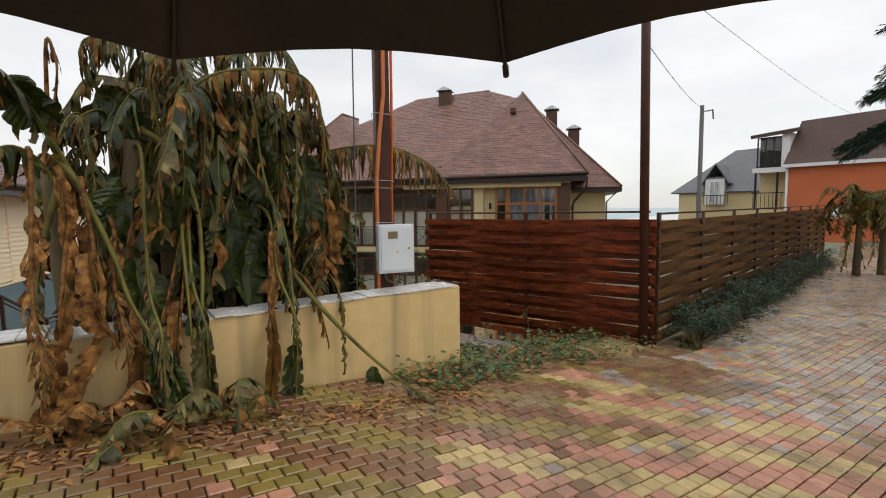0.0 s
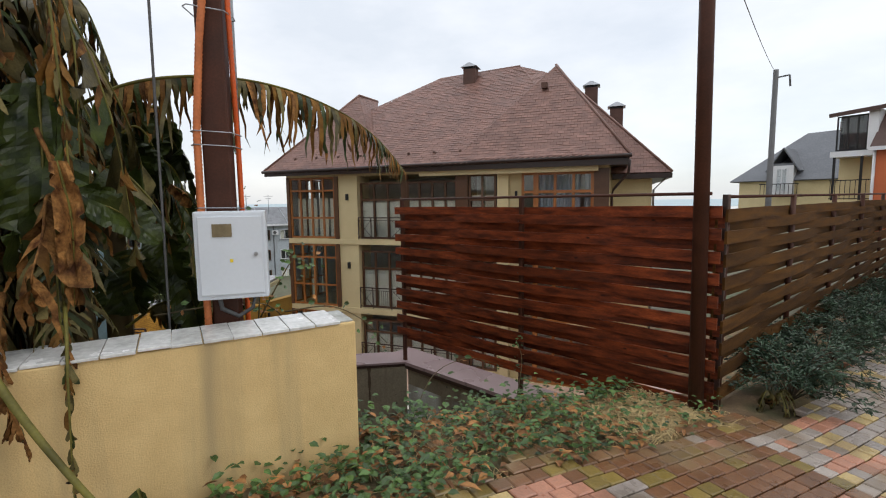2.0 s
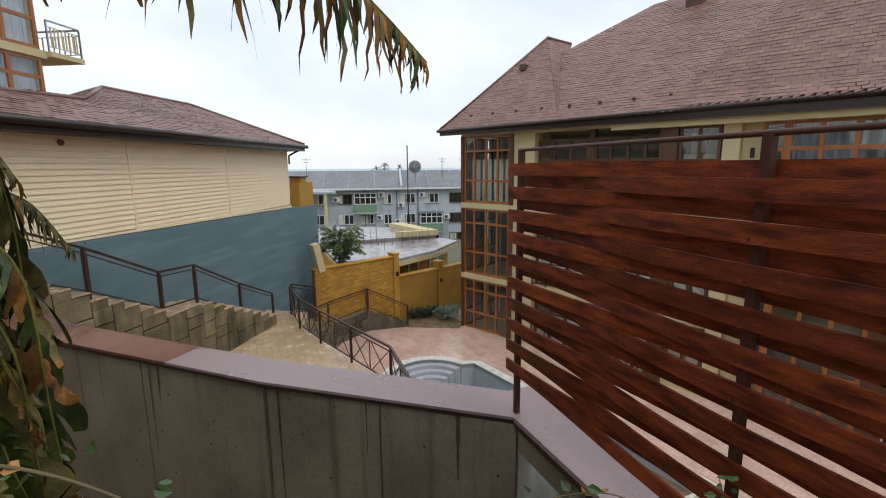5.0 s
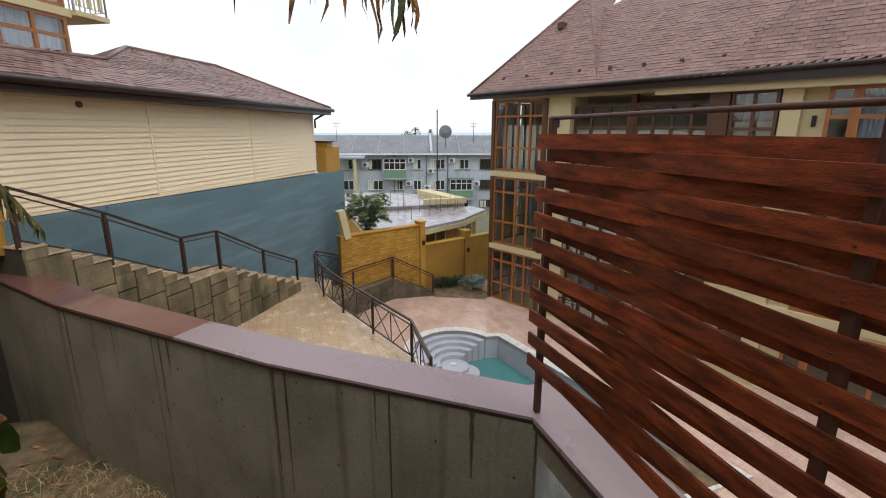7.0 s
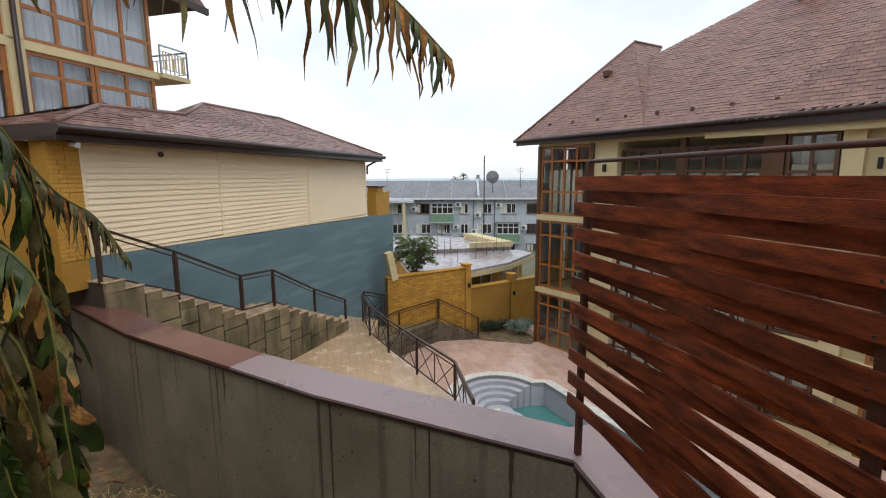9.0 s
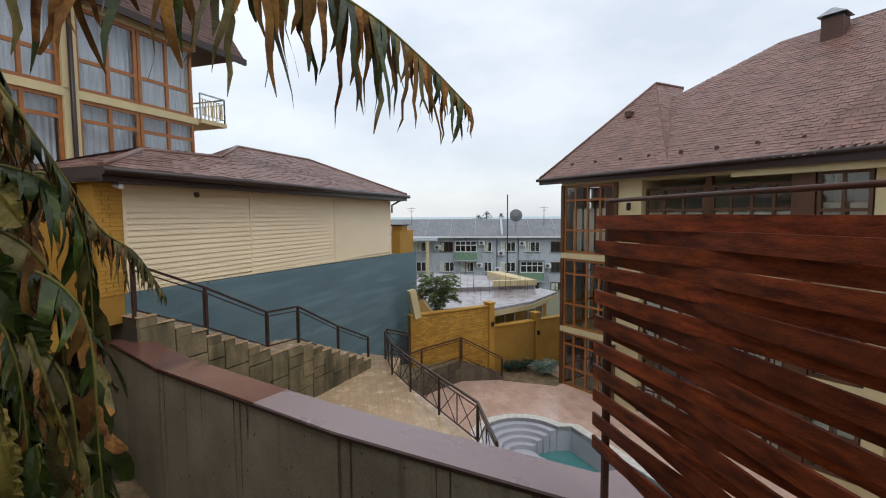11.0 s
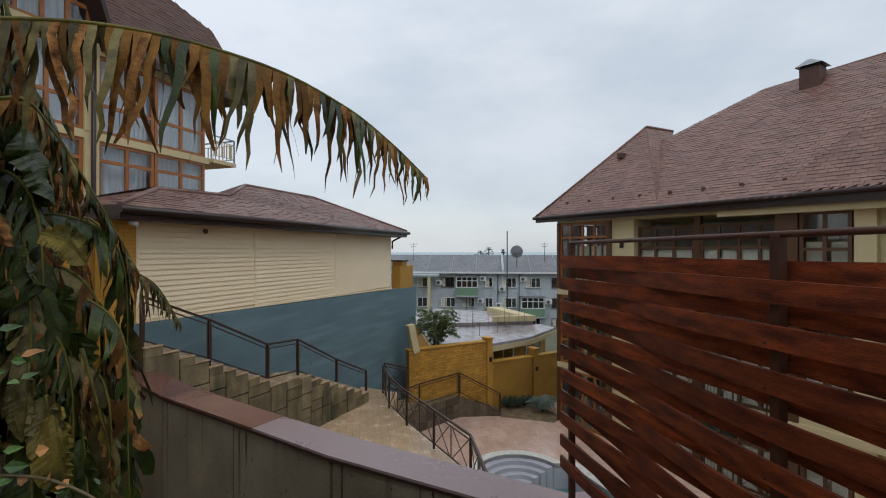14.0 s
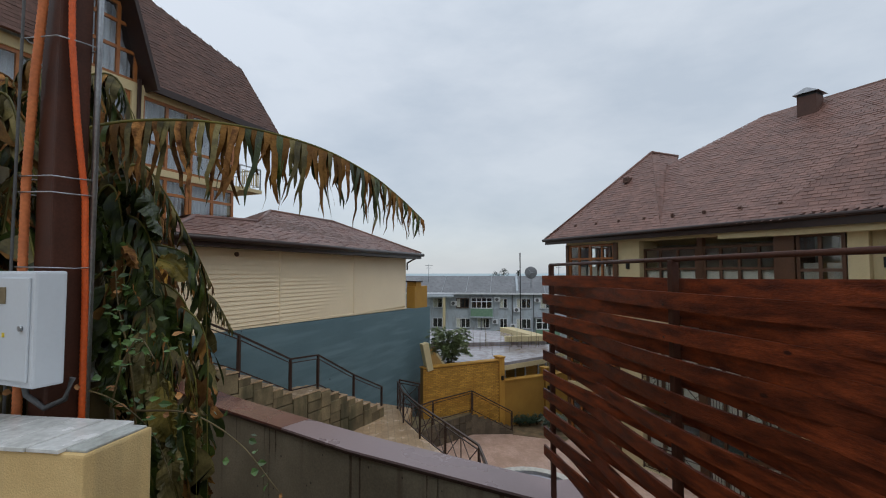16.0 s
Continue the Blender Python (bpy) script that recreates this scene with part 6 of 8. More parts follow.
def banana_plant(x, y, z, h, seed, leaves, label, lean=(0, 0)):
    """leaves: (azimuth degrees, out, rise, hang, width, look, limp)"""
    pl = thing("banana_plant", pose(x, y, z), label, "banana plant", "frost-damaged banana clump")
    top = Vector((lean[0], lean[1], h))
    banana_stem(pl, [(0, 0, 0), (lean[0] * 0.3, lean[1] * 0.3, h * 0.5), top], 0.11, 0.06, seed)
    r = random.Random(seed)
    for n, (az, out, rise, hang, width, lk, limp) in enumerate(leaves):
        a = radians(az)
        d = Vector((math.cos(a), math.sin(a), 0))
        s = top + Vector((0, 0, -r.uniform(0, 0.35)))
        ctrl = [s, s + d * out * 0.45 + Vector((0, 0, rise * 0.8)), s + d * out * 0.9 + Vector((0, 0, rise * 0.95)),
                s + d * out * 1.12 + Vector((0, 0, rise * 0.6 - hang * 0.25)),
                s + d * out * 1.2 + Vector((r.uniform(-0.08, 0.08), r.uniform(-0.08, 0.08), rise * 0.4 - hang * 0.62)),
                s + d * out * 1.18 + Vector((r.uniform(-0.12, 0.12), r.uniform(-0.12, 0.12), rise * 0.3 - hang))]
        banana_leaf(pl, ctrl, width, lk, seed * 31 + n, limp, r.choice((0.03, 0.05, 0.09, 0.13)), odd=0.4, rib_r=0.013)
    return pl


def rnd_leaves(seed, n, towards, spread, tall=1.0):
    r = random.Random(seed)
    out = []
    for i in range(n):
        lk = r.choice(("green", "olive", "olive", "green", "green", "rusty", "olive", "dry"))
        if i % 3:
            out.append((towards + r.uniform(-spread, spread), r.uniform(0.35, 0.9), r.uniform(0.2, 0.75) * tall, r.uniform(0.3, 1.0), r.uniform(0.26, 0.42), lk, r.uniform(0.5, 0.95)))
        else:
            out.append((towards + r.uniform(-spread, spread), r.uniform(0.15, 0.6), r.uniform(0.0, 0.6) * tall, r.uniform(1.1, 2.5), r.uniform(0.16, 0.3), lk, r.uniform(0.6, 0.95)))
    return out


for n, (x, y, z, h, k, lab, lean) in enumerate((
        (-4.95, 1.15, -0.1, 2.1, 7, "frost-damaged banana plant with torn hanging leaves behind the low wall", (0.05, -0.1)),
        (-4.70, 1.85, -0.1, 2.5, 13, "frost-damaged banana plant with dark limp leaves behind the low wall", (0.0, 0.05)),
        (-4.55, 2.35, -0.15, 2.35, 15, "banana plant with olive shredded leaves hanging to the ground", (0.1, 0.0)),
        (-5.20, 2.20, -0.3, 3.05, 14, "tall frost-damaged banana plant with brown and green leaves", (0.0, 0.1)),
        (-4.45, 2.85, -0.2, 2.3, 14, "banana plant with long limp olive leaves beside the pole", (0.05, 0.0)),
        (-5.55, 1.75, -0.35, 2.95, 12, "tall banana plant with dark green torn leaves in the clump", (0.0, 0.0)),
        (-6.00, 2.30, -0.7, 2.3, 16, "dark green banana plant low in the clump", (0.0, 0.0)),
        (-5.75, 1.55, -0.6, 2.1, 16, "dark green banana plant low in the clump", (0.0, 0.1)),
        (-5.60, 3.10, -0.8, 2.2, 15, "dark green banana plant low in the clump", (0.0, 0.0)),
        (-5.05, 2.55, -0.4, 1.7, 16, "short banana plant with dark green leaves inside the clump", (0.0, 0.0)),
        (-5.05, 1.70, -0.2, 1.5, 16, "short banana plant with dark green leaves inside the clump", (0.0, 0.0)),
        (-5.30, 2.85, -0.6, 2.3, 12, "banana plant with dark green leaves at the clump's back", (0.0, -0.1)),
        (-4.95, 2.65, -0.4, 2.75, 18, "banana plant with many strap-like olive leaves in the clump", (0.05, 0.0)),
        (-4.60, 3.05, -0.3, 1.75, 16, "short banana plant with limp dark leaves beside the pole", (0.0, 0.0)))):
    banana_plant(x, y, z, h, n + 1, rnd_leaves(n + 1, k, 100 if y < 2 else -70 if y > 2.7 else -10, 75 if y < 2 or y > 2.7 else 180), lab, lean)
# the clump's front leaves, curve by curve
front = thing("banana_plant", pose(0, 0, 0), "banana plant with thick green stalks leaning over the wall", "banana plant", "frost-damaged banana clump")
banana_stem(front, [(-4.75, 1.45, -0.1), (-4.6, 1.5, 1.2), (-4.5, 1.55, 2.2)], 0.12, 0.07, 3)
banana_leaf(front, [(-4.54, 1.55, 1.89), (-4.38, 1.77, 2.42), (-4.19, 2.05, 2.76), (-4.04, 2.39, 2.88), (-3.89, 2.73, 2.89), (-3.79, 2.89, 2.71), (-3.73, 2.92, 2.27), (-3.68, 2.92, 1.60), (-3.65, 2.86, 1.03)], 0.36, "rusty", 600, 0.95, 0.05, 0.22, 0.15, 0.02, 0.6)
banana_leaf(front, [(-4.37, 1.80, 1.47), (-4.30, 1.86, 2.22), (-4.18, 1.94, 2.53), (-4.12, 1.97, 2.48), (-4.08, 1.92, 1.93), (-4.05, 1.85, 1.43)], 0.3, "rusty", 601, 0.9, 0.04, 0.3, 0.15, 0.018, 0.6)
banana_leaf(front, [(-4.39, 2.40, 1.24), (-4.39, 2.41, 2.08), (-4.28, 2.43, 2.58), (-4.17, 2.45, 2.59), (-3.98, 2.42, 1.90), (-3.77, 2.47, 1.41), (-3.50, 2.35, 0.81), (-3.47, 2.31, 0.35), (-3.44, 2.30, -0.14)], 0.15, "green", 602, 0.8, 0.05, 0.4, 0.1, 0.02, 0.35)
banana_leaf(front, [(-4.43, 1.58, 2.29), (-4.24, 1.72, 2.13), (-4.12, 1.79, 1.88), (-4.01, 1.82, 1.57), (-3.88, 1.77, 1.13), (-3.69, 1.66, 0.74), (-3.65, 1.65, 0.23), (-3.59, 1.66, -0.15)], 0.17, "green", 603, 0.9, 0.06, 0.5, 0.1, 0.032, 0.3)
banana_leaf(front, [(-4.50, 1.01, 2.03), (-4.38, 1.10, 1.85), (-4.26, 1.17, 1.58), (-4.09, 1.23, 1.26), (-3.93, 1.26, 0.94), (-3.74, 1.35, 0.63), (-3.66, 1.49, 0.19), (-3.58, 1.64, -0.11)], 0.2, "green", 604, 0.8, 0.07, 0.6, 0.1, 0.03, 0.35)
banana_leaf(front, [(-4.59, 1.05, 1.83), (-4.52, 0.94, 1.50), (-4.45, 0.85, 1.15), (-4.37, 0.81, 0.81)], 0.16, "olive", 605, 0.9, 0.06, 0.3, 0.1, 0.03, 0.3)
banana_leaf(front, [(-4.32, 1.61, 1.44), (-4.26, 1.64, 1.66), (-4.26, 1.50, 1.64), (-4.24, 1.39, 1.45), (-4.21, 1.34, 1.16)], 0.12, "dry", 606, 0.9, 0.07, 0.5, 0.1, 0.02, 0.3)
banana_leaf(front, [(-4.36, 0.99, 1.94), (-4.25, 1.03, 1.68), (-4.14, 0.95, 1.32), (-3.99, 0.87, 0.97), (-3.95, 0.85, 0.68), (-3.94, 0.82, 0.50)], 0.13, "dry", 607, 0.95, 0.09, 0.35, 0.05, 0.025, 0.15)
banana_leaf(front, [(-4.37, 1.13, 1.87), (-4.22, 1.13, 1.46), (-4.03, 1.10, 1.08), (-3.88, 1.08, 0.82), (-3.85, 1.13, 0.67)], 0.24, "dry", 608, 0.9, 0.16, 0.35, 0.05, 0.022, 0.15)
banana_leaf(front, [(-4.25, 1.85, 1.89), (-4.10, 1.71, 1.39), (-3.95, 1.54, 0.98), (-3.80, 1.41, 0.79)], 0.14, "dry", 609, 0.95, 0.1, 0.25, 0.05, 0.025, 0.15)
banana_leaf(front, [(-4.16, 1.84, 1.75), (-4.00, 1.70, 1.22), (-3.77, 1.53, 0.75), (-3.73, 1.47, 0.35)], 0.13, "dry", 610, 0.95, 0.1, 0.3, 0.05, 0.02, 0.2)
banana_leaf(front, [(-3.96, 2.50, 1.55), (-3.81, 2.34, 1.17), (-3.56, 2.16, 0.70), (-3.54, 2.13, 0.24), (-3.53, 2.07, -0.20)], 0.13, "dry", 611, 0.95, 0.1, 0.2, 0.05, 0.018, 0.15)
banana_leaf(front, [(-3.76, 2.82, 1.86), (-3.69, 2.88, 1.60), (-3.64, 2.89, 1.29), (-3.59, 2.90, 0.95)], 0.14, "dry", 612, 0.9, 0.08, 0.15, 0.05, 0.012, 0.3)
banana_leaf(front, [(-3.92, 2.64, 1.03), (-3.63, 2.60, 0.93), (-3.45, 2.58, 0.73), (-3.41, 2.65, 0.37)], 0.18, "dry", 613, 1.0, 0.05, 0.15, 0.05, 0.02, 0.5)
banana_leaf(front, [(-3.85, 2.88, 1.12), (-3.51, 2.83, 0.89), (-3.39, 2.80, 0.60), (-3.37, 2.78, 0.07)], 0.1, "rusty", 614, 1.0, 0.05, 0.15, 0.05, 0.012, 0.5)
banana_leaf(front, [(-3.99, 0.78, 0.72), (-3.96, 0.82, 0.53), (-3.93, 0.76, 0.30), (-3.86, 0.67, 0.10)], 0.2, "dry", 615, 0.8, 0.16, 0.1, 0.05, 0.015, 0.15)
banana_leaf(front, [(-3.88, 1.22, 0.76), (-3.82, 1.28, 0.59), (-3.78, 1.28, 0.32), (-3.73, 1.18, 0.04)], 0.18, "dry", 616, 0.8, 0.12, 0.1, 0.05, 0.015, 0.25)
banana_leaf(front, [(-3.80, 1.52, 0.58), (-3.77, 1.45, 0.39), (-3.74, 1.35, 0.14), (-3.68, 1.24, -0.09)], 0.16, "olive", 617, 0.8, 0.1, 0.1, 0.05, 0.015, 0.4)
banana_leaf(front, [(-3.53, 1.76, -0.13), (-3.59, 1.40, 0.12), (-3.69, 1.00, 0.16), (-3.76, 0.69, 0.08), (-3.81, 0.47, -0.02)], 0.05, "dry", 618, 0.6, 0.12, 0.5, 0.3, 0.014, 0.1)
banana_leaf(front, [(-4.60, 1.35, 1.49), (-4.57, 1.12, 1.88), (-4.55, 1.02, 2.27), (-4.51, 1.01, 2.66), (-4.50, 1.03, 2.89), (-4.44, 1.06, 2.69), (-4.40, 1.01, 2.37), (-4.38, 0.93, 1.97)], 0.16, "dry", 619, 0.95, 0.07, 0.5, 0.1, 0.022, 0.5)
banana_leaf(front, [(-4.68, 1.75, 1.57), (-4.72, 1.64, 2.28), (-4.69, 1.40, 2.45), (-4.69, 1.21, 2.34), (-4.68, 1.09, 2.17), (-4.70, 1.03, 1.92)], 0.3, "green", 620, 0.7, 0.07, 0.25, 0.1, 0.02, 0.35)
banana_leaf(front, [(-4.82, 1.61, 1.33), (-4.87, 1.46, 2.51), (-4.81, 1.32, 2.95), (-4.68, 1.43, 3.04), (-4.59, 1.55, 2.88), (-4.55, 1.53, 2.47)], 0.28, "olive", 621, 0.95, 0.05, 0.3, 0.15, 0.02, 0.5)
banana_leaf(front, [(-4.45, 1.21, 1.66), (-4.42, 0.97, 2.17), (-4.36, 0.83, 2.41), (-4.29, 0.72, 2.55), (-4.24, 0.56, 2.58), (-4.18, 0.43, 2.41)], 0.34, "green", 622, 0.7, 0.09, 0.25, 0.1, 0.02, 0.3)
banana_leaf(front, [(-4.56, 1.16, 1.58), (-4.52, 0.95, 1.95), (-4.47, 0.80, 2.07), (-4.41, 0.67, 2.03), (-4.34, 0.55, 1.84)], 0.3, "green", 623, 0.8, 0.07, 0.3, 0.1, 0.02, 0.4)
banana_leaf(front, [(-4.63, 1.91, 1.47), (-4.65, 1.87, 2.30), (-4.60, 1.85, 2.90), (-4.53, 1.93, 3.28), (-4.43, 2.11, 3.16), (-4.37, 2.13, 2.73)], 0.3, "green", 624, 0.9, 0.07, 0.3, 0.1, 0.025, 0.4)
banana_leaf(front, [(-4.52, 2.31, 1.45), (-4.50, 2.35, 2.34), (-4.52, 2.29, 2.89), (-4.39, 2.39, 3.23), (-4.28, 2.60, 3.16), (-4.21, 2.66, 2.86)], 0.3, "olive", 625, 0.9, 0.06, 0.3, 0.1, 0.02, 0.5)
banana_leaf(front, [(-4.79, 1.74, 1.47), (-4.77, 1.79, 2.30), (-4.73, 1.76, 2.86), (-4.70, 1.68, 3.11), (-4.70, 1.52, 3.11), (-4.70, 1.35, 2.85), (-4.72, 1.30, 2.59)], 0.32, "green", 626, 0.9, 0.06, 0.3, 0.1, 0.022, 0.4)
banana_leaf(front, [(-4.43, 2.60, 1.33), (-4.42, 2.62, 1.99), (-4.39, 2.57, 2.46), (-4.30, 2.70, 2.62), (-4.15, 2.86, 2.31), (-4.07, 2.95, 1.93)], 0.34, "green", 627, 0.6, 0.12, 0.3, 0.05, 0.02, 0.2)
banana_leaf(front, [(-4.63, 2.26, 1.35), (-4.59, 2.38, 1.98), (-4.49, 2.40, 2.40), (-4.37, 2.48, 2.47), (-4.25, 2.53, 2.18), (-4.24, 2.56, 1.76)], 0.36, "green", 628, 0.5, 0.15, 0.25, 0.05, 0.02, 0.2)
banana_leaf(front, [(-4.79, 1.40, 1.44), (-4.76, 1.50, 1.90), (-4.65, 1.53, 2.26), (-4.55, 1.53, 2.21), (-4.45, 1.51, 1.75)], 0.34, "green", 629, 0.7, 0.12, 0.25, 0.05, 0.02, 0.2)
banana_leaf(front, [(-4.30, 3.01, 1.08), (-4.28, 3.09, 1.54), (-4.15, 3.20, 1.71), (-4.01, 3.34, 1.54), (-3.92, 3.45, 1.30)], 0.28, "green", 630, 0.5, 0.15, 0.2, 0.05, 0.016, 0.2)
# tall leaves of the clump
banana_leaf(front, [(-4.36, 1.83, 1.39), (-4.30, 1.68, 2.26), (-4.23, 1.60, 2.75), (-4.13, 1.77, 2.89), (-4.05, 1.85, 2.56), (-4.06, 1.84, 2.10)], 0.3, "olive", 640, 0.9, 0.05, 0.25, 0.12, 0.02, 0.5)
banana_leaf(front, [(-4.38, 2.43, 1.36), (-4.32, 2.29, 2.36), (-4.25, 2.18, 2.88), (-4.11, 2.33, 3.02), (-4.02, 2.48, 2.74), (-3.96, 2.49, 2.17)], 0.3, "green", 641, 0.9, 0.07, 0.25, 0.12, 0.02, 0.4)
banana_leaf(front, [(-4.11, 2.67, 1.36), (-4.01, 2.68, 2.38), (-3.96, 2.68, 2.86), (-3.89, 2.73, 2.91), (-3.85, 2.69, 2.14), (-3.79, 2.57, 1.24)], 0.22, "olive", 642, 0.95, 0.05, 0.35, 0.12, 0.018, 0.5)
banana_leaf(front, [(-4.36, 1.50, 1.10), (-4.21, 1.66, 2.02), (-4.14, 1.72, 2.16), (-4.00, 1.68, 1.41), (-3.73, 1.59, 0.78), (-3.69, 1.58, 0.35)], 0.15, "green", 643, 0.9, 0.07, 0.5, 0.12, 0.03, 0.3)
banana_leaf(front, [(-4.49, 2.06, 1.47), (-4.44, 1.88, 2.40), (-4.42, 1.63, 2.62), (-4.37, 1.44, 2.45), (-4.32, 1.31, 2.14)], 0.34, "green", 644, 0.8, 0.09, 0.2, 0.12, 0.02, 0.3)
banana_leaf(front, [(-4.14, 2.90, 1.35), (-4.03, 2.93, 2.33), (-3.92, 2.95, 2.65), (-3.81, 3.01, 2.36), (-3.72, 2.98, 1.73)], 0.26, "rusty", 645, 0.95, 0.06, 0.2, 0.12, 0.018, 0.5)
banana_leaf(front, [(-4.53, 2.26, 1.23), (-4.52, 2.12, 2.27), (-4.52, 1.97, 2.88), (-4.43, 2.10, 3.15), (-4.32, 2.29, 2.97), (-4.26, 2.32, 2.49)], 0.3, "green", 646, 0.9, 0.06, 0.3, 0.12, 0.02, 0.4)
banana_leaf(front, [(-4.43, 2.59, 1.35), (-4.37, 2.62, 2.42), (-4.32, 2.63, 3.07), (-4.22, 2.78, 3.23), (-4.12, 2.96, 2.93), (-4.07, 2.96, 2.43)], 0.3, "green", 647, 0.9, 0.06, 0.3, 0.12, 0.02, 0.4)
# broad crumpled pieces of leaf
leaf_sheet(front, [(-4.09, 1.07, 1.31), (-3.96, 1.07, 1.05), (-3.91, 1.06, 0.86), (-3.86, 1.10, 0.73)], 0.24, M_LEAF_DRY, 700)
leaf_sheet(front, [(-4.31, 0.99, 1.86), (-4.23, 0.98, 1.58), (-4.17, 0.97, 1.32)], 0.16, M_LEAF_DRY, 701)
leaf_sheet(front, [(-4.01, 0.92, 1.07), (-3.97, 0.87, 0.86), (-3.95, 0.85, 0.66)], 0.12, M_LEAF_DRY, 702)
leaf_sheet(front, [(-3.89, 1.06, 0.67), (-3.88, 0.96, 0.47), (-3.83, 0.85, 0.29), (-3.79, 0.73, 0.20)], 0.22, M_LEAF_DRY, 703)
leaf_sheet(front, [(-3.99, 0.80, 0.72), (-3.96, 0.76, 0.44), (-3.90, 0.70, 0.22)], 0.18, M_LEAF_DRY, 704)
leaf_sheet(front, [(-3.81, 0.66, 0.26), (-3.73, 0.78, 0.20), (-3.64, 0.88, 0.02)], 0.2, M_LEAF_DRY, 705)
leaf_sheet(front, [(-3.73, 0.98, 0.16), (-3.68, 1.03, 0.06), (-3.58, 1.11, -0.02)], 0.16, M_LEAF_DRY, 706)
leaf_sheet(front, [(-3.84, 1.29, 0.63), (-3.79, 1.27, 0.36), (-3.71, 1.20, 0.08)], 0.16, M_LEAF_ORANGE, 707)
leaf_sheet(front, [(-3.82, 1.54, 0.91), (-3.76, 1.49, 0.59), (-3.73, 1.44, 0.36)], 0.12, M_LEAF_DRY, 708)
leaf_sheet(front, [(-3.84, 2.39, 1.41), (-3.71, 2.32, 1.03), (-3.56, 2.15, 0.70)], 0.14, M_LEAF_DRY, 709)
leaf_sheet(front, [(-3.56, 2.17, 0.65), (-3.53, 2.13, 0.25), (-3.49, 2.06, -0.14)], 0.16, M_LEAF_ORANGE, 710)
leaf_sheet(front, [(-3.69, 2.88, 1.70), (-3.64, 2.91, 1.39), (-3.59, 2.88, 0.98)], 0.16, M_LEAF_DRY, 711)
leaf_sheet(front, [(-3.69, 1.65, 0.65), (-3.65, 1.66, 0.31), (-3.61, 1.60, -0.04)], 0.18, M_LEAF_OLIVE, 712)
leaf_sheet(front, [(-3.77, 1.39, 0.57), (-3.69, 1.45, 0.24), (-3.59, 1.54, -0.06)], 0.2, M_LEAF, 713)
leaf_sheet(front, [(-3.81, 1.32, 0.71), (-3.77, 1.33, 0.47), (-3.71, 1.34, 0.11)], 0.18, M_LEAF, 714)
leaf_sheet(front, [(-3.51, 2.34, 0.43), (-3.48, 2.30, 0.11), (-3.42, 2.28, -0.16)], 0.16, M_LEAF, 715)
leaf_sheet(front, [(-3.47, 1.78, -0.12), (-3.50, 1.63, -0.02), (-3.51, 1.47, -0.07)], 0.12, M_LEAF_OLIVE, 716)
leaf_sheet(front, [(-3.33, 2.27, -0.13), (-3.29, 2.58, -0.10), (-3.22, 2.97, -0.17)], 0.1, M_LEAF_OLIVE, 717)
leaf_sheet(front, [(-3.25, 3.01, 0.10), (-3.19, 3.05, -0.08), (-3.10, 3.18, -0.21)], 0.16, M_LEAF, 718)
leaf_sheet(front, [(-4.55, 1.53, 1.89), (-4.48, 1.44, 1.62), (-4.48, 1.44, 1.31)], 0.4, M_LEAF, 719)
leaf_sheet(front, [(-4.46, 1.83, 2.04), (-4.41, 1.66, 1.66), (-4.43, 1.60, 1.25)], 0.4, M_LEAF, 720)
leaf_sheet(front, [(-4.40, 2.36, 2.43), (-4.22, 2.46, 2.12), (-4.14, 2.56, 1.66)], 0.42, M_LEAF, 721)
leaf_sheet(front, [(-4.36, 2.15, 1.91), (-4.30, 2.20, 1.41), (-4.19, 2.06, 0.88)], 0.4, M_LEAF, 722)
leaf_sheet(front, [(-4.05, 2.88, 2.14), (-3.95, 2.85, 1.65), (-3.97, 2.78, 1.18)], 0.36, M_LEAF, 723)
leaf_sheet(front, [(-4.19, 2.40, 1.45), (-4.13, 2.25, 1.06), (-3.95, 2.18, 0.69)], 0.36, M_LEAF, 724)
leaf_sheet(front, [(-4.70, 1.37, 2.60), (-4.55, 1.51, 2.47), (-4.53, 1.61, 2.17)], 0.36, M_LEAF, 725)
leaf_sheet(front, [(-4.37, 0.78, 2.55), (-4.39, 0.89, 2.39), (-4.40, 1.04, 2.26)], 0.3, M_LEAF, 726)
leaf_sheet(front, [(-4.28, 1.42, 1.23), (-4.09, 1.38, 0.91), (-4.02, 1.30, 0.68)], 0.34, M_LEAF, 727)
leaf_sheet(front, [(-3.92, 2.95, 1.55), (-3.86, 3.17, 1.43), (-3.81, 3.34, 1.25)], 0.22, M_LEAF, 728)
# the plant at the wall's end with one long arching leaf
end_plant = thing("banana_plant", pose(0, 0, 0), "banana plant with one long arching shredded leaf", "banana plant", "frost-damaged banana clump")
banana_stem(end_plant, [(-4.85, 3.30, -0.6), (-4.75, 3.30, 0.8), (-4.55, 3.28, 2.05)], 0.11, 0.05, 9)
banana_leaf(end_plant, [(-4.5, 3.0, 2.02), (-4.25, 3.3, 2.22), (-4.10, 3.62, 2.31), (-4.10, 4.02, 2.36), (-4.10, 4.43, 2.335), (-4.10, 4.88, 2.225), (-4.10, 5.2, 2.07), (-4.10, 5.4, 1.92), (-4.10, 5.57, 1.76)],
            0.46, "rusty", 77, 1.0, 0.03, 0.09, 0.15, 0.013, 0.7, "long arching leaf torn into grey and rust ribbons")
banana_leaf(end_plant, [(-4.60, 3.10, 1.95), (-4.60, 3.56, 2.18), (-4.68, 3.70, 2.06), (-4.80, 3.87, 1.68), (-4.95, 4.00, 1.30)], 0.32, "rusty", 78, 0.98, 0.04, 0.12, 0.15, 0.016, 0.6)
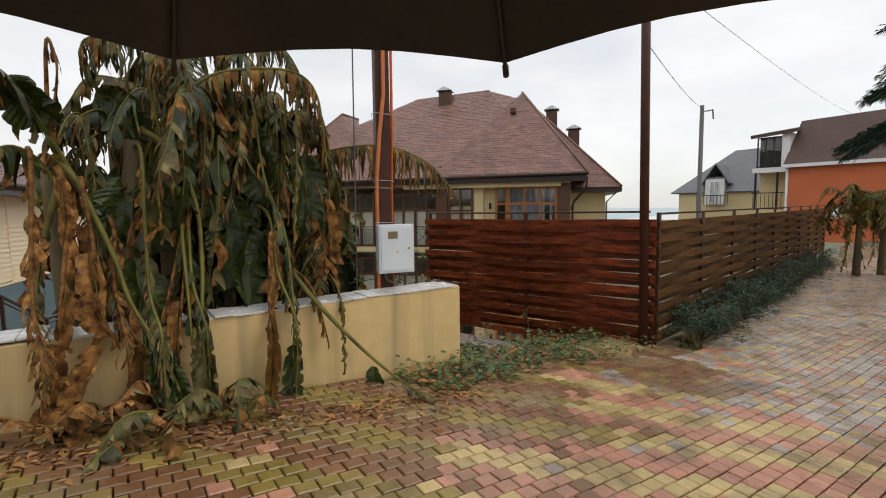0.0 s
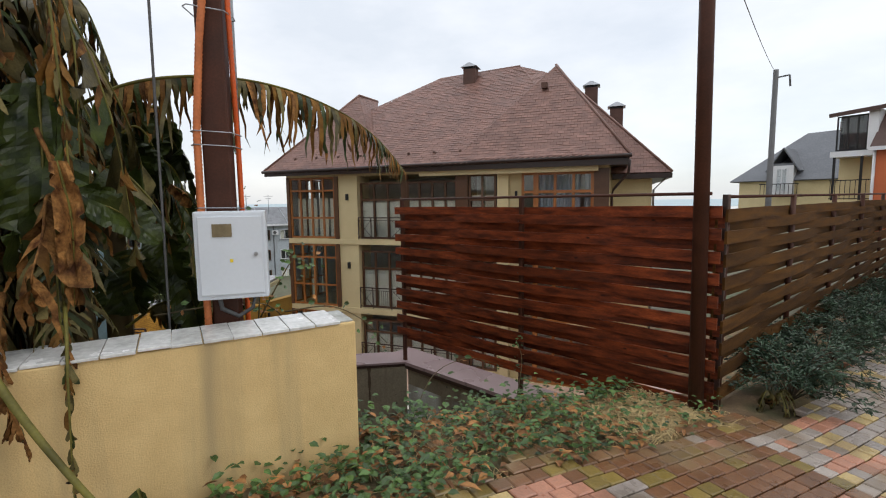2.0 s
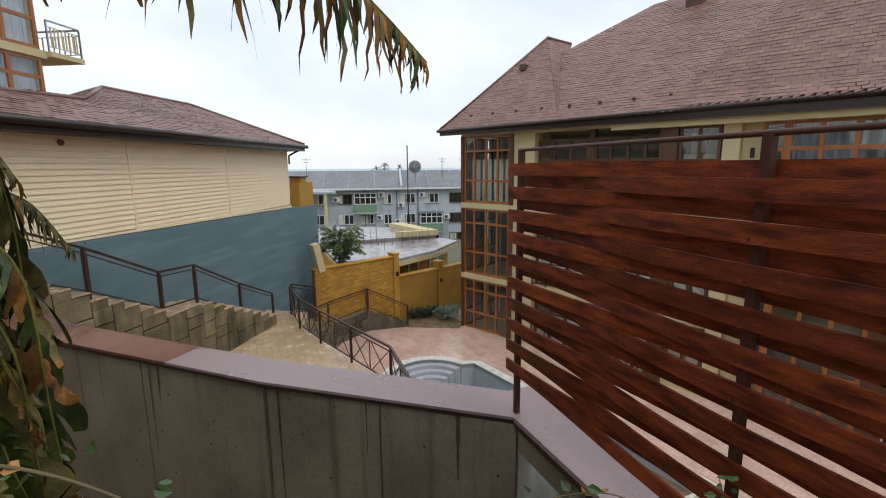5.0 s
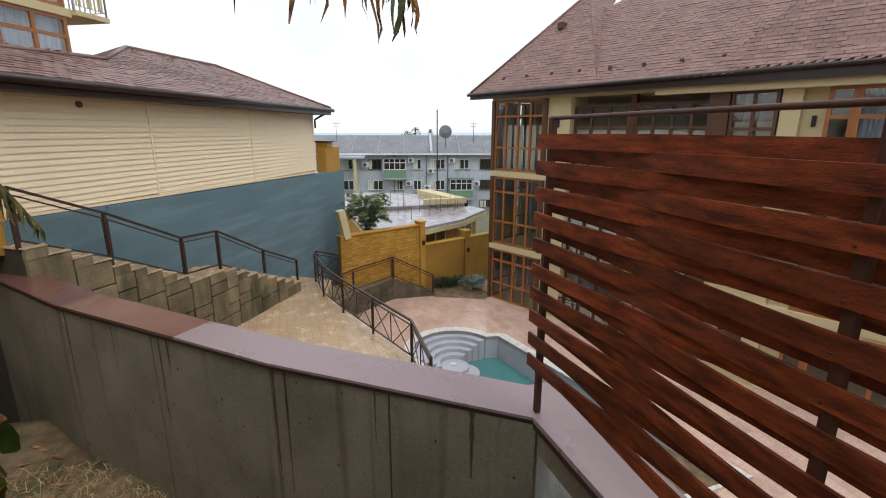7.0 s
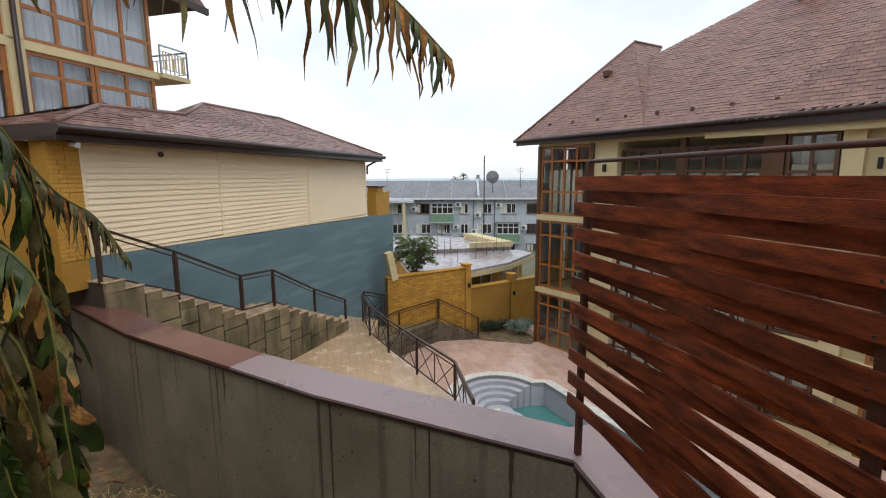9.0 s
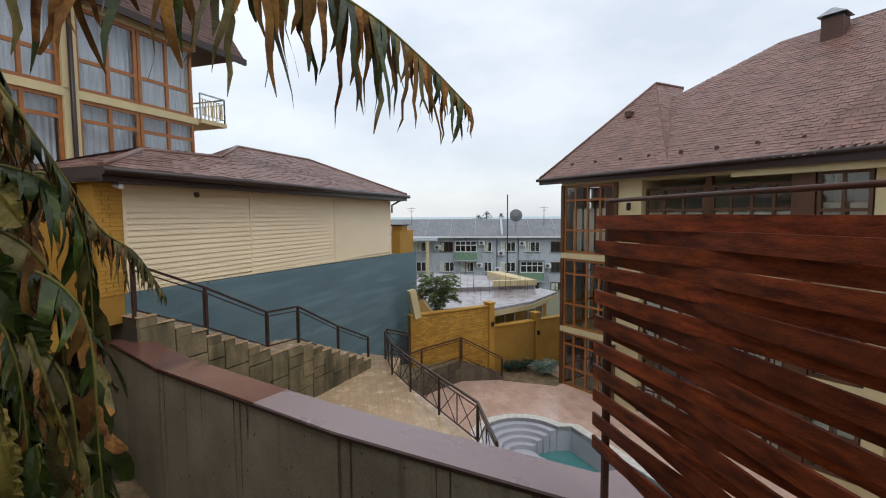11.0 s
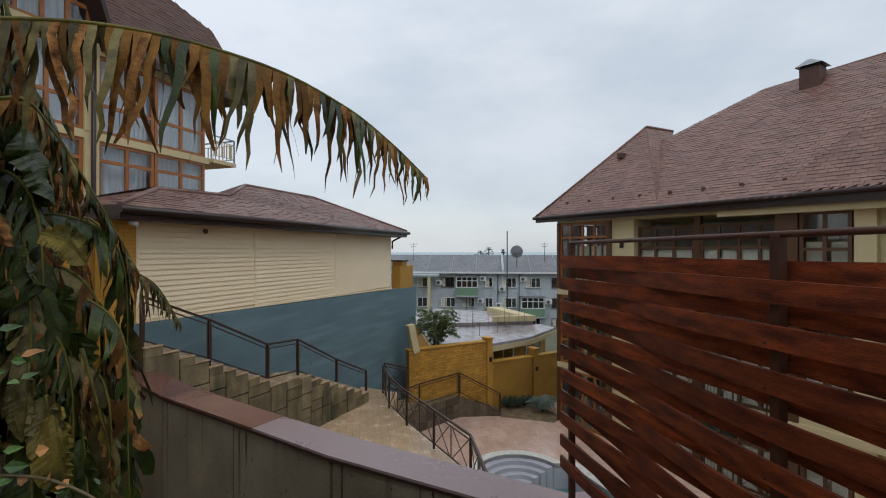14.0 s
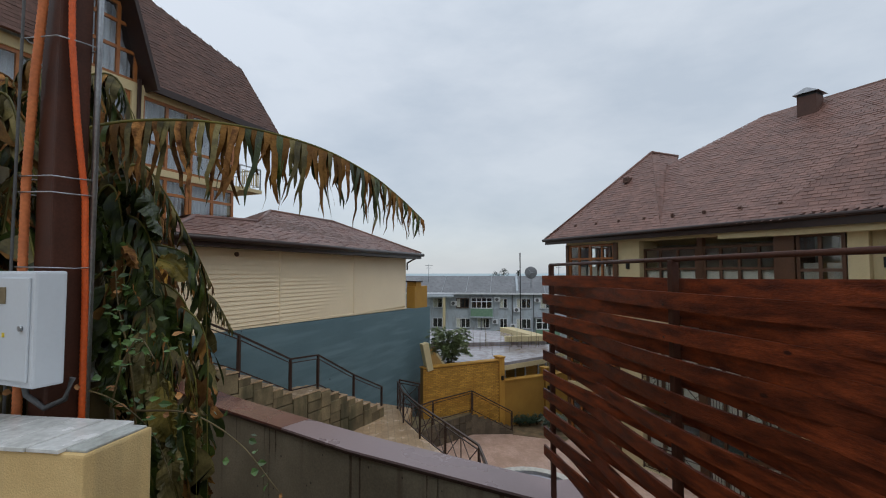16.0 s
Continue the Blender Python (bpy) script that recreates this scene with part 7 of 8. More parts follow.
banana_leaf(end_plant, [(-5.60, 3.10, 1.50), (-5.80, 3.29, 1.67), (-6.00, 3.49, 1.30), (-6.08, 3.65, 1.14), (-6.13, 3.81, 0.82)], 0.34, "olive", 79, 0.98, 0.03, 0.2, 0.15, 0.014, 0.4)
for n, (x, y, zt, zb, w, lk) in enumerate(((-4.55, 3.72, 1.7, 0.1, 0.34, "green"), (-4.72, 3.9, 1.25, -0.3, 0.34, "rusty"), (-4.6, 3.62, 1.35, -0.25, 0.30, "olive"), (-4.85, 3.95, 1.5, -0.2, 0.32, "green"),
                                           (-4.5, 3.55, 1.9, 0.5, 0.34, "green"), (-4.7, 3.75, 0.9, -0.7, 0.28, "olive"), (-4.9, 3.7, 1.8, 0.2, 0.3, "dry"), (-4.62, 3.98, 0.85, -0.55, 0.26, "rusty"), (-4.55, 3.85, 1.0, -0.6, 0.3, "green"), (-4.7, 4.02, 1.1, -0.4, 0.28, "green"), (-4.8, 3.8, 0.6, -0.9, 0.3, "rusty"), (-4.5, 3.7, 1.5, 0.0, 0.3, "green"), (-4.66, 3.6, 2.0, 0.9, 0.3, "green"))):
    banana_leaf(end_plant, [(-4.6, 3.3, zt), (lerp(-4.6, x, 0.6), lerp(3.3, y, 0.6), zt + 0.12), (x, y, zt - 0.1), (x + 0.03, y + 0.05, lerp(zt, zb, 0.5)), (x, y + 0.06, zb)], w, lk, 90 + n, 0.7, (0.06, 0.14, 0.03)[n % 3], 0.15, 0.1, 0.012, 0.3)
# broad leaves at the wall's end
leaf_sheet(end_plant, [(-4.50, 3.33, 1.96), (-4.50, 3.43, 1.77), (-4.50, 3.53, 1.51)], 0.34, M_LEAF, 760)
leaf_sheet(end_plant, [(-4.50, 3.70, 1.47), (-4.45, 3.75, 1.34), (-4.45, 3.81, 1.25)], 0.26, M_LEAF, 761)
banana_leaf(end_plant, [(-4.50, 3.94, 0.96), (-4.50, 4.01, 0.69), (-4.50, 4.10, 0.29)], 0.14, "yellow", 762, 0.7, 0.05, 0.02, 0.1, 0.012, 0.5)
leaf_sheet(end_plant, [(-4.45, 3.75, 0.91), (-4.40, 3.77, 0.75), (-4.40, 3.76, 0.56)], 0.13, M_LEAF_OLIVE, 763)
leaf_sheet(end_plant, [(-4.40, 3.85, 0.77), (-4.40, 3.86, 0.62), (-4.40, 3.87, 0.45)], 0.13, M_LEAF_OLIVE, 764)
leaf_sheet(end_plant, [(-4.50, 3.62, 1.14), (-4.50, 3.59, 0.99), (-4.50, 3.55, 0.82)], 0.3, M_LEAF, 765)
leaf_sheet(end_plant, [(-4.60, 3.39, 1.16), (-4.60, 3.35, 0.94), (-4.60, 3.39, 0.69)], 0.36, M_LEAF, 766)
leaf_sheet(end_plant, [(-4.60, 3.77, 1.27), (-4.60, 3.81, 1.06), (-4.60, 3.86, 0.83)], 0.3, M_LEAF, 767)
leaf_sheet(end_plant, [(-4.70, 3.68, 0.79), (-4.70, 3.81, 0.57), (-4.70, 3.86, 0.33)], 0.26, M_LEAF, 768)
leaf_sheet(end_plant, [(-4.60, 3.62, 2.09), (-4.60, 3.73, 1.86), (-4.60, 3.77, 1.66)], 0.3, M_LEAF, 769)
leaf_sheet(end_plant, [(-4.70, 3.32, 2.19), (-4.60, 3.48, 2.01), (-4.60, 3.54, 1.79)], 0.36, M_LEAF, 770)
leaf_sheet(end_plant, [(-4.40, 3.83, 1.51), (-4.40, 3.93, 1.47), (-4.40, 4.01, 1.37)], 0.12, M_LEAF_YELLOW, 771)
leaf_sheet(end_plant, [(-4.45, 3.61, 1.62), (-4.40, 3.70, 1.53), (-4.40, 3.72, 1.45)], 0.12, M_LEAF_DRY, 772)
for n, (x, y, zt, ln, w, m_) in enumerate(((-4.42, 3.92, 0.72, 0.42, 0.17, M_LEAF_YELLOW), (-4.45, 4.02, 0.55, 0.5, 0.16, M_LEAF), (-4.40, 3.98, 0.30, 0.45, 0.15, M_LEAF_OLIVE), (-4.45, 3.8, 0.45, 0.5, 0.2, M_LEAF),
                                          (-4.38, 3.66, 1.0, 0.45, 0.24, M_LEAF), (-4.42, 3.55, 1.35, 0.45, 0.26, M_LEAF), (-4.48, 4.05, 0.15, 0.45, 0.14, M_LEAF_ORANGE), (-4.35, 3.75, 0.15, 0.5, 0.16, M_LEAF_OLIVE))):
    leaf_sheet(end_plant, [(x, y - 0.04, zt), (x + 0.05, y, zt - ln * 0.45), (x + 0.03, y + 0.05, zt - ln)], w, m_, 790 + n)
# dead leaves that hang over the wall to the ground
hung = thing("banana_plant", pose(0, 0, 0), "dead brown banana leaves drooping over the yellow wall", "dead leaves", "frost-damaged banana clump")
for n, (px, py, lk, w, zb) in enumerate(((-3.93, 0.75, "dry", 0.2, -0.05), (-3.84, 1.2, "dry", 0.18, -0.05), (-3.76, 1.40, "olive", 0.18, -0.1), (-3.67, 1.68, "green", 0.2, -0.15), (-3.48, 2.33, "green", 0.12, -0.1))):
    bx, by = px - 0.75, py + 0.15
    r = random.Random(n)
    zt = r.uniform(1.5, 2.2)
    banana_leaf(hung, [(bx, by, zt), (bx + 0.3, by - 0.05, zt - 0.15), (px - 0.2, py, 1.05), (px + 0.06, py - 0.03, 0.72), (px + 0.1, py - 0.04, 0.4), (px + r.uniform(0.08, 0.2), py - 0.08, zb)], w, lk, 300 + n, 0.75, 0.04, 0.22, 0.15, 0.02, 0.3)
stalk = banana_leaf(hung, [(-3.9, 2.4, 1.3), (-3.45, 2.55, 0.78), (-3.05, 2.75, 0.35), (-2.72, 2.95, 0.05), (-2.45, 3.05, -0.04)], 0.12, "olive", 401, 0.5, 0.12, 0.72, 0.1, 0.026, 0.2)
# clump of fallen leaves on the paving by the wall
for n in range(16):
    r = random.Random(500 + n)
    x, y = -3.75 + r.uniform(0, 0.25), 0.45 + r.uniform(0, 1.35)
    x += (y - 0.5) * 0.3
    a = r.uniform(0, 6.28)
    l = r.uniform(0.25, 0.6)
    z = paved(x, y) + r.uniform(0.0, 0.2)
    banana_leaf(hung, [(x, y, z + 0.03), (x + math.cos(a) * l * 0.5, y + math.sin(a) * l * 0.5, z + r.uniform(0.05, 0.22)), (x + math.cos(a) * l, y + math.sin(a) * l, paved(x, y) + 0.03)], 0.15, r.choice(("dry", "dry", "olive", "dry")), 520 + n, 0.4, 0.05, 0.05, 0.1, 0.012, 0.3)

# far bananas at the road
for n, (x, y, s) in enumerate(((1.15, 18.6, 5), (1.75, 19.2, 6), (2.1, 18.2, 8))):
    banana_plant(x, y, paved(x, y) - 0.05, 1.7, 20 + n, [(az_, o_, ri_ + 0.3, ha_ * 0.7, w_, ("yellow", "dry", "yellow", "green")[k_ % 4], 0.45) for k_, (az_, o_, ri_, ha_, w_, lk_, li_) in enumerate(rnd_leaves(40 + n, 12, 200, 180, 1.2))], "yellowing banana plant at the far end of the fence")


# ---- foliage sheets: weeds, litter, shrubs ----
def leaf_mesh(name, places, material, parent=None, fold=0.25):
    """Many small pointed leaves: places of (position, direction, up, length, width)."""
    verts, faces = [], []
    for p, d, u, ln, w in places:
        s = d.cross(u)
        if s.length < 1e-4:
            continue
        s.normalize()
        k = len(verts)
        verts += [p, p + d * ln * 0.35 + s * w / 2 + u * ln * 0.05, p + d * ln * 0.7 + s * w * 0.36, p + d * ln - u * ln * fold,
                  p + d * ln * 0.7 - s * w * 0.36, p + d * ln * 0.35 - s * w / 2 + u * ln * 0.05, p + d * ln * 0.5 - u * w * 0.12]
        for a, b_ in ((0, 1), (1, 2), (2, 3), (3, 4), (4, 5), (5, 0)):
            faces.append((k + a, k + b_, k + 6))
    me = bpy.data.meshes.new(name)
    me.from_pydata([tuple(v) for v in verts], [], faces)
    me.materials.append(material)
    ob = new(name, me)
    ob.parent = parent
    return ob


def rvec(r, up=0.3):
    a = r.uniform(0, 2 * math.pi)
    return Vector((math.cos(a), math.sin(a), r.uniform(-0.2, 1) * up)).normalized()


def weed_zone(r):
    """A place in the weedy strip between wall and fence."""
    while True:
        x, y = r.uniform(-4.3, -1.5), r.uniform(3.3, 6.95)
        right = pave_edge(y) + 0.05
        right += 0.08 * math.sin(y * 5) + 0.06 * math.sin(y * 11 + 1)
        left = wall_x(y) + 0.03 if y < 4.15 else -4.2
        if left < x < right:
            dens = (1.0 if x > -3.6 else 0.55) * (0.25 if y > 5.9 and x > -2.5 else 1.0)
            if r.random() < dens:
                return x, y


rw = random.Random(21)
pl_ = []
for i in range(3400):
    x, y = weed_zone(rw)
    h = land(x, y) - 0.06 + abs(rw.gauss(0, 0.10)) + 0.02 + 0.06 * max(0, noise.noise((x * 2, y * 2, 3)))
    pl_.append((Vector((x, y, h)), rvec(rw, 0.5), Vector((rw.uniform(-0.3, 0.3), rw.uniform(-0.3, 0.3), 1)).normalized(), rw.uniform(0.035, 0.085), rw.uniform(0.025, 0.055)))
weeds = tagged(leaf_mesh("weeds", pl_, M_WEED), "green bramble and ivy weeds beside the paving", "weeds", kind="stuff")
pl_ = []
for i in range(1300):
    x, y = weed_zone(rw)
    pl_.append((Vector((x, y, land(x, y) - 0.05 + rw.uniform(0, 0.10))), rvec(rw, 0.3), Vector((rw.uniform(-0.5, 0.5), rw.uniform(-0.5, 0.5), 1)).normalized(), rw.uniform(0.05, 0.13), rw.uniform(0.03, 0.06)))
for i in range(520):
    f = rw.random()
    x, y = lerp(-3.9, -2.5, f) + abs(rw.gauss(0, 0.22)), lerp(0.3, 3.6, f) + rw.uniform(-0.2, 0.2)
    x = max(x, wall_x(y) + 0.02)
    pl_.append((Vector((x, y, paved(x, y) + 0.008)), rvec(rw, 0.15), Vector((rw.uniform(-0.4, 0.4), rw.uniform(-0.4, 0.4), 1)).normalized(), rw.uniform(0.03, 0.1), rw.uniform(0.02, 0.045)))
for i in range(900):
    x, y = rw.uniform(-11, -5.5), rw.uniform(-0.5, 5.5)
    z = land(x, y)
    if -3.9 < z < -0.6:
        pl_.append((Vector((x, y, z - 0.06)), rvec(rw, 0.3), Vector((rw.uniform(-0.5, 0.5), rw.uniform(-0.5, 0.5), 1)).normalized(), rw.uniform(0.05, 0.16), rw.uniform(0.03, 0.06)))
tagged(leaf_mesh("leaf_litter", pl_, M_DEAD), "brown dead leaves lying on soil and paving edge", "leaf litter", kind="stuff")
def blades(name, roots, material, label):
    """Thin arching grass blades: roots of (position, direction, length, width)."""
    verts, faces = [], []
    for p, d, ln, w in roots:
        s_ = d.cross(Vector((0, 0, 1))).normalized() * w / 2
        k = len(verts)
        for q in range(5):
            f = q / 4
            c = p + d * ln * f * 0.8 + Vector((0, 0, ln * (0.75 * f - 0.85 * f * f)))
            verts += [tuple(c - s_ * (1 - f * 0.8)), tuple(c + s_ * (1 - f * 0.8))]
            if q:
                faces.append((k + 2 * q - 2, k + 2 * q - 1, k + 2 * q + 1, k + 2 * q))
    me = bpy.data.meshes.new(name)
    me.from_pydata(verts, [], faces)
    me.materials.append(material)
    return tagged(new(name, me), label, name.replace("_", " "), kind="stuff")


pl_ = []
for i in range(7000):
    x, y = rw.choice((rw.gauss(-2.1, 0.4), rw.gauss(-2.6, 0.45))), rw.gauss(6.55, 0.24)
    if i % 3 == 0:
        x, y = rw.uniform(-2.3, -1.35), rw.gauss(6.75, 0.16)
    if rw.random() < 0.16:
        x, y = weed_zone(rw)
    y = min(y, 6.98)
    if x > pave_edge(y) + 0.06 or x < -3.3:
        continue
    a = rw.uniform(0, 6.28)
    pl_.append((Vector((x, y, land(x, y) - 0.07)), Vector((math.cos(a), math.sin(a), 0)), rw.uniform(0.12, 0.4), rw.uniform(0.005, 0.010)))
for i in range(7000):
    x, y = rw.uniform(-10, -5.5), rw.uniform(-0.5, 5.5)
    z = land(x, y)
    if -3.9 < z < -0.6:
        a = rw.uniform(0, 6.28)
        pl_.append((Vector((x, y, z - 0.06)), Vector((math.cos(a), math.sin(a), 0)), rw.uniform(0.1, 0.4), 0.008))
blades("dry_grass", pl_, M_STRAW, "straw-coloured dry grass under the fence")
pl_ = []
for i in range(900):
    x, y = rw.uniform(-3.6, -2.4), rw.uniform(6.2, 6.98)
    if rw.random() < 0.2:
        x, y = rw.uniform(-3.7, -3.2), rw.uniform(4.5, 6.4)
    z = land(x, y)
    pl_.append((Vector((x, y, z + rw.uniform(-0.05, 0.16))), rvec(rw, 0.6), Vector((rw.uniform(-0.5, 0.5), rw.uniform(-0.5, 0.5), 1)).normalized(), rw.uniform(0.05, 0.1), rw.uniform(0.03, 0.055)))
tagged(leaf_mesh("weeds", pl_, M_WEED), "green brambles growing up the slope by the base wall", "weeds", kind="stuff")


def vine(label, ctrl, n_leaves, seed, size=0.045, red=0.12):
    """A trailing stem with leaves."""
    v = thing("vine", pose(0, 0, 0), label, "vine", "trailing vines")
    pts = curve_pts(ctrl, 24)
    b = bmesh.new()
    add_tube(b, pts, [0.006 * (1 - 0.6 * i / 24) for i in range(25)], 5)
    part("stem", b, M_STEM, v)
    r = random.Random(seed)
    green, rust = [], []
    for i in range(n_leaves):
        p = pts[r.randrange(2, 25)] + Vector((r.gauss(0, 0.045), r.gauss(0, 0.045), r.gauss(0, 0.045)))
        (rust if r.random() < red else green).append((p, rvec(r, 0.4), (Vector((1, -0.2, 0.6)) + rvec(r) * 0.9).normalized(), size * r.uniform(0.6, 1.3), size * r.uniform(0.5, 0.85)))
    leaf_mesh("leaves", green, M_WEED, v)
    if rust:
        leaf_mesh("leaves", rust, M_DEAD, v)
    return v


vine("green and rusty vine on the wall's tiled end", [(-3.75, 3.9, 0.7), (-3.65, 4.0, 0.95), (-3.6, 4.1, 1.1), (-3.55, 4.2, 1.0)], 40, 1)
vine("trailing vine hanging past the wall's end", [(-3.7, 4.05, 0.72), (-3.6, 4.35, 0.72), (-3.55, 4.6, 0.58), (-3.5, 4.8, 0.36)], 20, 2, 0.05)
vine("green vine climbing beside the meter box", [(-3.95, 3.95, 0.4), (-3.85, 3.95, 0.9), (-3.8, 3.9, 1.25), (-3.85, 3.85, 1.5)], 45, 3, red=0.1)
vine("rusty vine trailing over the white tiles", [(-3.9, 3.3, 0.8), (-3.8, 3.6, 0.82), (-3.7, 3.9, 0.8), (-3.75, 4.1, 0.6), (-3.8, 4.2, 0.3)], 26, 4, red=0.25)
vine("bramble shoot beside the fence wall", [(-4.2, 5.6, -1.0), (-4.2, 6.0, -0.45), (-4.1, 6.5, -0.35), (-3.9, 6.9, -0.5)], 14, 6, 0.07)
vine("bramble shoot by the fence post", [(-3.5, 6.6, -0.7), (-3.6, 6.85, -0.35), (-3.75, 6.95, -0.15)], 22, 7)


def shrub(x, y, z, r0, h, seed, label, n=900, material=M_SHRUB, leafl=0.055, stems=26):
    s = thing("shrub", pose(x, y, z), label, "shrub", "shrubs along the fence")
    r = random.Random(seed)
    b = bmesh.new()
    pl = []
    for k in range(stems):
        a = r.uniform(0, 6.28)
        out = r0 * r.uniform(0.15 if stems > 26 else 0.5, 1.1)
        d = Vector((math.cos(a), math.sin(a), 0))
        hh = h * r.uniform(0.5, 1.1)
        pts = curve_pts([(0, 0, 0), d * out * 0.35 + Vector((0, 0, hh * 0.8)), d * out * 0.75 + Vector((0, 0, hh)), d * out + Vector((0, 0, hh * 0.72))], 8)
        add_tube(b, pts, [0.008 * (1 - 0.09 * i) for i in range(9)], 4)
        for i in range(n // stems):
            f = r.uniform(2, 8)
            p = pts[int(f)] + Vector((r.gauss(0, 0.035), r.gauss(0, 0.035), r.gauss(0, 0.03)))
            pl.append((p, (d + rvec(r, 0.8)).normalized(), Vector((r.uniform(-0.5, 0.5), r.uniform(-0.5, 0.5), 1)).normalized(), leafl * r.uniform(0.7, 1.3), 0.016 * leafl / 0.055))
    part("stem", b, M_BARK, s)
    leaf_mesh("crown", pl, material, s)
    return s


for k in range(13):
    y = 7.9 + k * 1.05
    r = random.Random(60 + k)
    x = fence2_x(y) + 0.42 + r.uniform(-0.08, 0.1)
    shrub(x, y, paved(x, y) - 0.05, r.uniform(0.52, 0.7), r.uniform(0.42, 0.6), 70 + k, "low dark green cotoneaster shrub along the fence", 2900 if k < 6 else 1300, M_SHRUB, 0.066)
banana_dead = thing("dead_leaf_clump", pose(-1.35, 7.62, -0.5), "clump of withered brown leaves at the fence foot", "dead leaves")
for n in range(7):
    r = random.Random(n + 800)
    a = r.uniform(-2.2, 0.6)
    banana_leaf(banana_dead, [(0, 0, 0.0), (math.cos(a) * 0.08, math.sin(a) * 0.08, 0.2), (math.cos(a) * 0.16, math.sin(a) * 0.16, 0.13), (math.cos(a) * 0.2, math.sin(a) * 0.2, 0.02)], 0.07, "rusty", 810 + n, 0.7, 0.08, 0.1, 0.1, 0.008, 0.2)
for k, (x, y, r0, h) in enumerate(((-23.5, 12.6, 0.3, 0.45), (-22.75, 13.55, 0.7, 0.6), (-23.6, 13.0, 0.3, 0.45), (-23.5, 12.1, 0.35, 0.5))):
    shrub(x, y, -6.1, r0, h, 120 + k, "pale spiky agave on the patio edge" if k == 1 else "rounded green garden shrub on the patio edge", 1400 if k == 1 else 700, M_AGAVE if k == 1 else M_SHRUB, 0.14 if k == 1 else 0.11)
shrub(-23.85, 8.7, -3.55, 1.1, 2.0, 131, "grey-green oleander bush above the ochre wall", 6400, M_OLEANDER, 0.15, 64)
for k in range(2):
    palm = thing("palm", pose(-38.5 - k * 0.8, 14.3 + k * 1.6, -5.8), "small green palm before the apartment block", "palm")
    b = bmesh.new()
    add_tube(b, [(0, 0, 0), (0, 0, 1.5)], [0.2, 0.15], 8)
    part("trunk", b, M_BARK, palm)
    for n in range(12):
        a = n * 0.52
        d = Vector((math.cos(a), math.sin(a), 0))
        banana_leaf(palm, [(0, 0, 1.5), d * 0.5 + Vector((0, 0, 2.2)), d * 1.1 + Vector((0, 0, 2.2)), d * 1.5 + Vector((0, 0, 1.6))], 0.4, "green", 900 + n + k * 20, 0.4, 0.1, 0.2, 0.2, 0.02, 0.15)


def cedar(x, y, z, limbs, label):
    """A conifer: trunk, drooping limbs, and flat sprays of needles."""
    t = thing("cedar_tree", pose(x, y, z), label, "tree")
    b = bmesh.new()
    add_tube(b, [(0, 0, 0), (0.05, 0, 4), (0, 0.05, 9)], [0.3, 0.22, 0.05], 12)
    part("trunk", b, M_BARK, t)
    r = random.Random(15)
    bl, pl = bmesh.new(), []
    for hz, az, ln in limbs:
        d = Vector((math.cos(radians(az)), math.sin(radians(az)), 0))
        s = d.cross(Vector((0, 0, 1)))
        pts = curve_pts([(0, 0, hz), d * ln * 0.4 + Vector((0, 0, hz + 0.25)), d * ln * 0.75 + Vector((0, 0, hz - 0.05)), d * ln + Vector((0, 0, hz - 0.55))], 14)
        add_tube(bl, pts, [0.05 * (1 - 0.06 * i) for i in range(15)], 5)
        for i in range(3, 15):
            for side in (-1, 1):
                sl = (0.25 + 0.75 * math.sin(math.pi * i / 15.5)) * ln * 0.3
                for q in range(int(sl / 0.035)):
                    f = q * 0.035
                    p = pts[i] + s * side * f + d * f * 0.5 + Vector((r.gauss(0, 0.03), r.gauss(0, 0.03), -0.28 * f * f - abs(r.gauss(0, 0.05))))
                    for w in range(4):
                        pl.append((p, (d * 0.6 + s * side * r.uniform(-0.2, 1) + Vector((0, 0, r.uniform(-0.9, 0.15)))).normalized(), Vector((r.uniform(-0.4, 0.4), r.uniform(-0.4, 0.4), 1)).normalized(), r.uniform(0.09, 0.2), 0.03))
    part("limbs", bl, M_BARK, t)
    leaf_mesh("crown", pl, M_CEDAR, t)


cedar(4.3, 14.6, -0.6, [(6.6, 190, 3.0), (6.9, 215, 2.8), (5.2, 178, 3.2), (5.0, 200, 3.3), (3.9, 185, 3.5), (4.3, 205, 3.2), (4.1, 178, 3.6), (5.8, 160, 3), (7.6, 180, 2.4), (4.6, 90, 3), (5.5, 20, 3), (6.2, 300, 2.8), (7.2, 100, 2.4)],
      "dark green cedar with drooping branches beside the road")

# distant trees on the skyline
for k, (x, y, z, hh) in enumerate(((-95, 29, -3.2, 4.5), (-96, 31, -3.2, 5.2), (-94, 33.5, -3.2, 4.8), (-95, 36, -3.2, 4.2))):
    t = thing("tree", pose(x, y, z - 3), "distant bare-topped tree on the skyline", "tree", "skyline trees")
    b = bmesh.new()
    r = random.Random(k + 5)
    add_tube(b, [(0, 0, 0), (0, 0, hh + 3)], [0.3, 0.05], 6)
    part("trunk", b, M_BARK, t)
    pl = []
    for i in range(500):
        a, f = r.uniform(0, 6.28), r.random()
        rad = (1.8 if k < 2 else 0.6) * math.sin(math.pi * (0.15 + 0.8 * f)) * r.random() ** 0.5
        pl.append((Vector((rad * math.cos(a), rad * math.sin(a), lerp(2.5, hh + 3, f))), rvec(r, 1), Vector((0, 0, 1)), r.uniform(0.25, 0.5), 0.16))
    leaf_mesh("crown", pl, M_CEDAR, t)

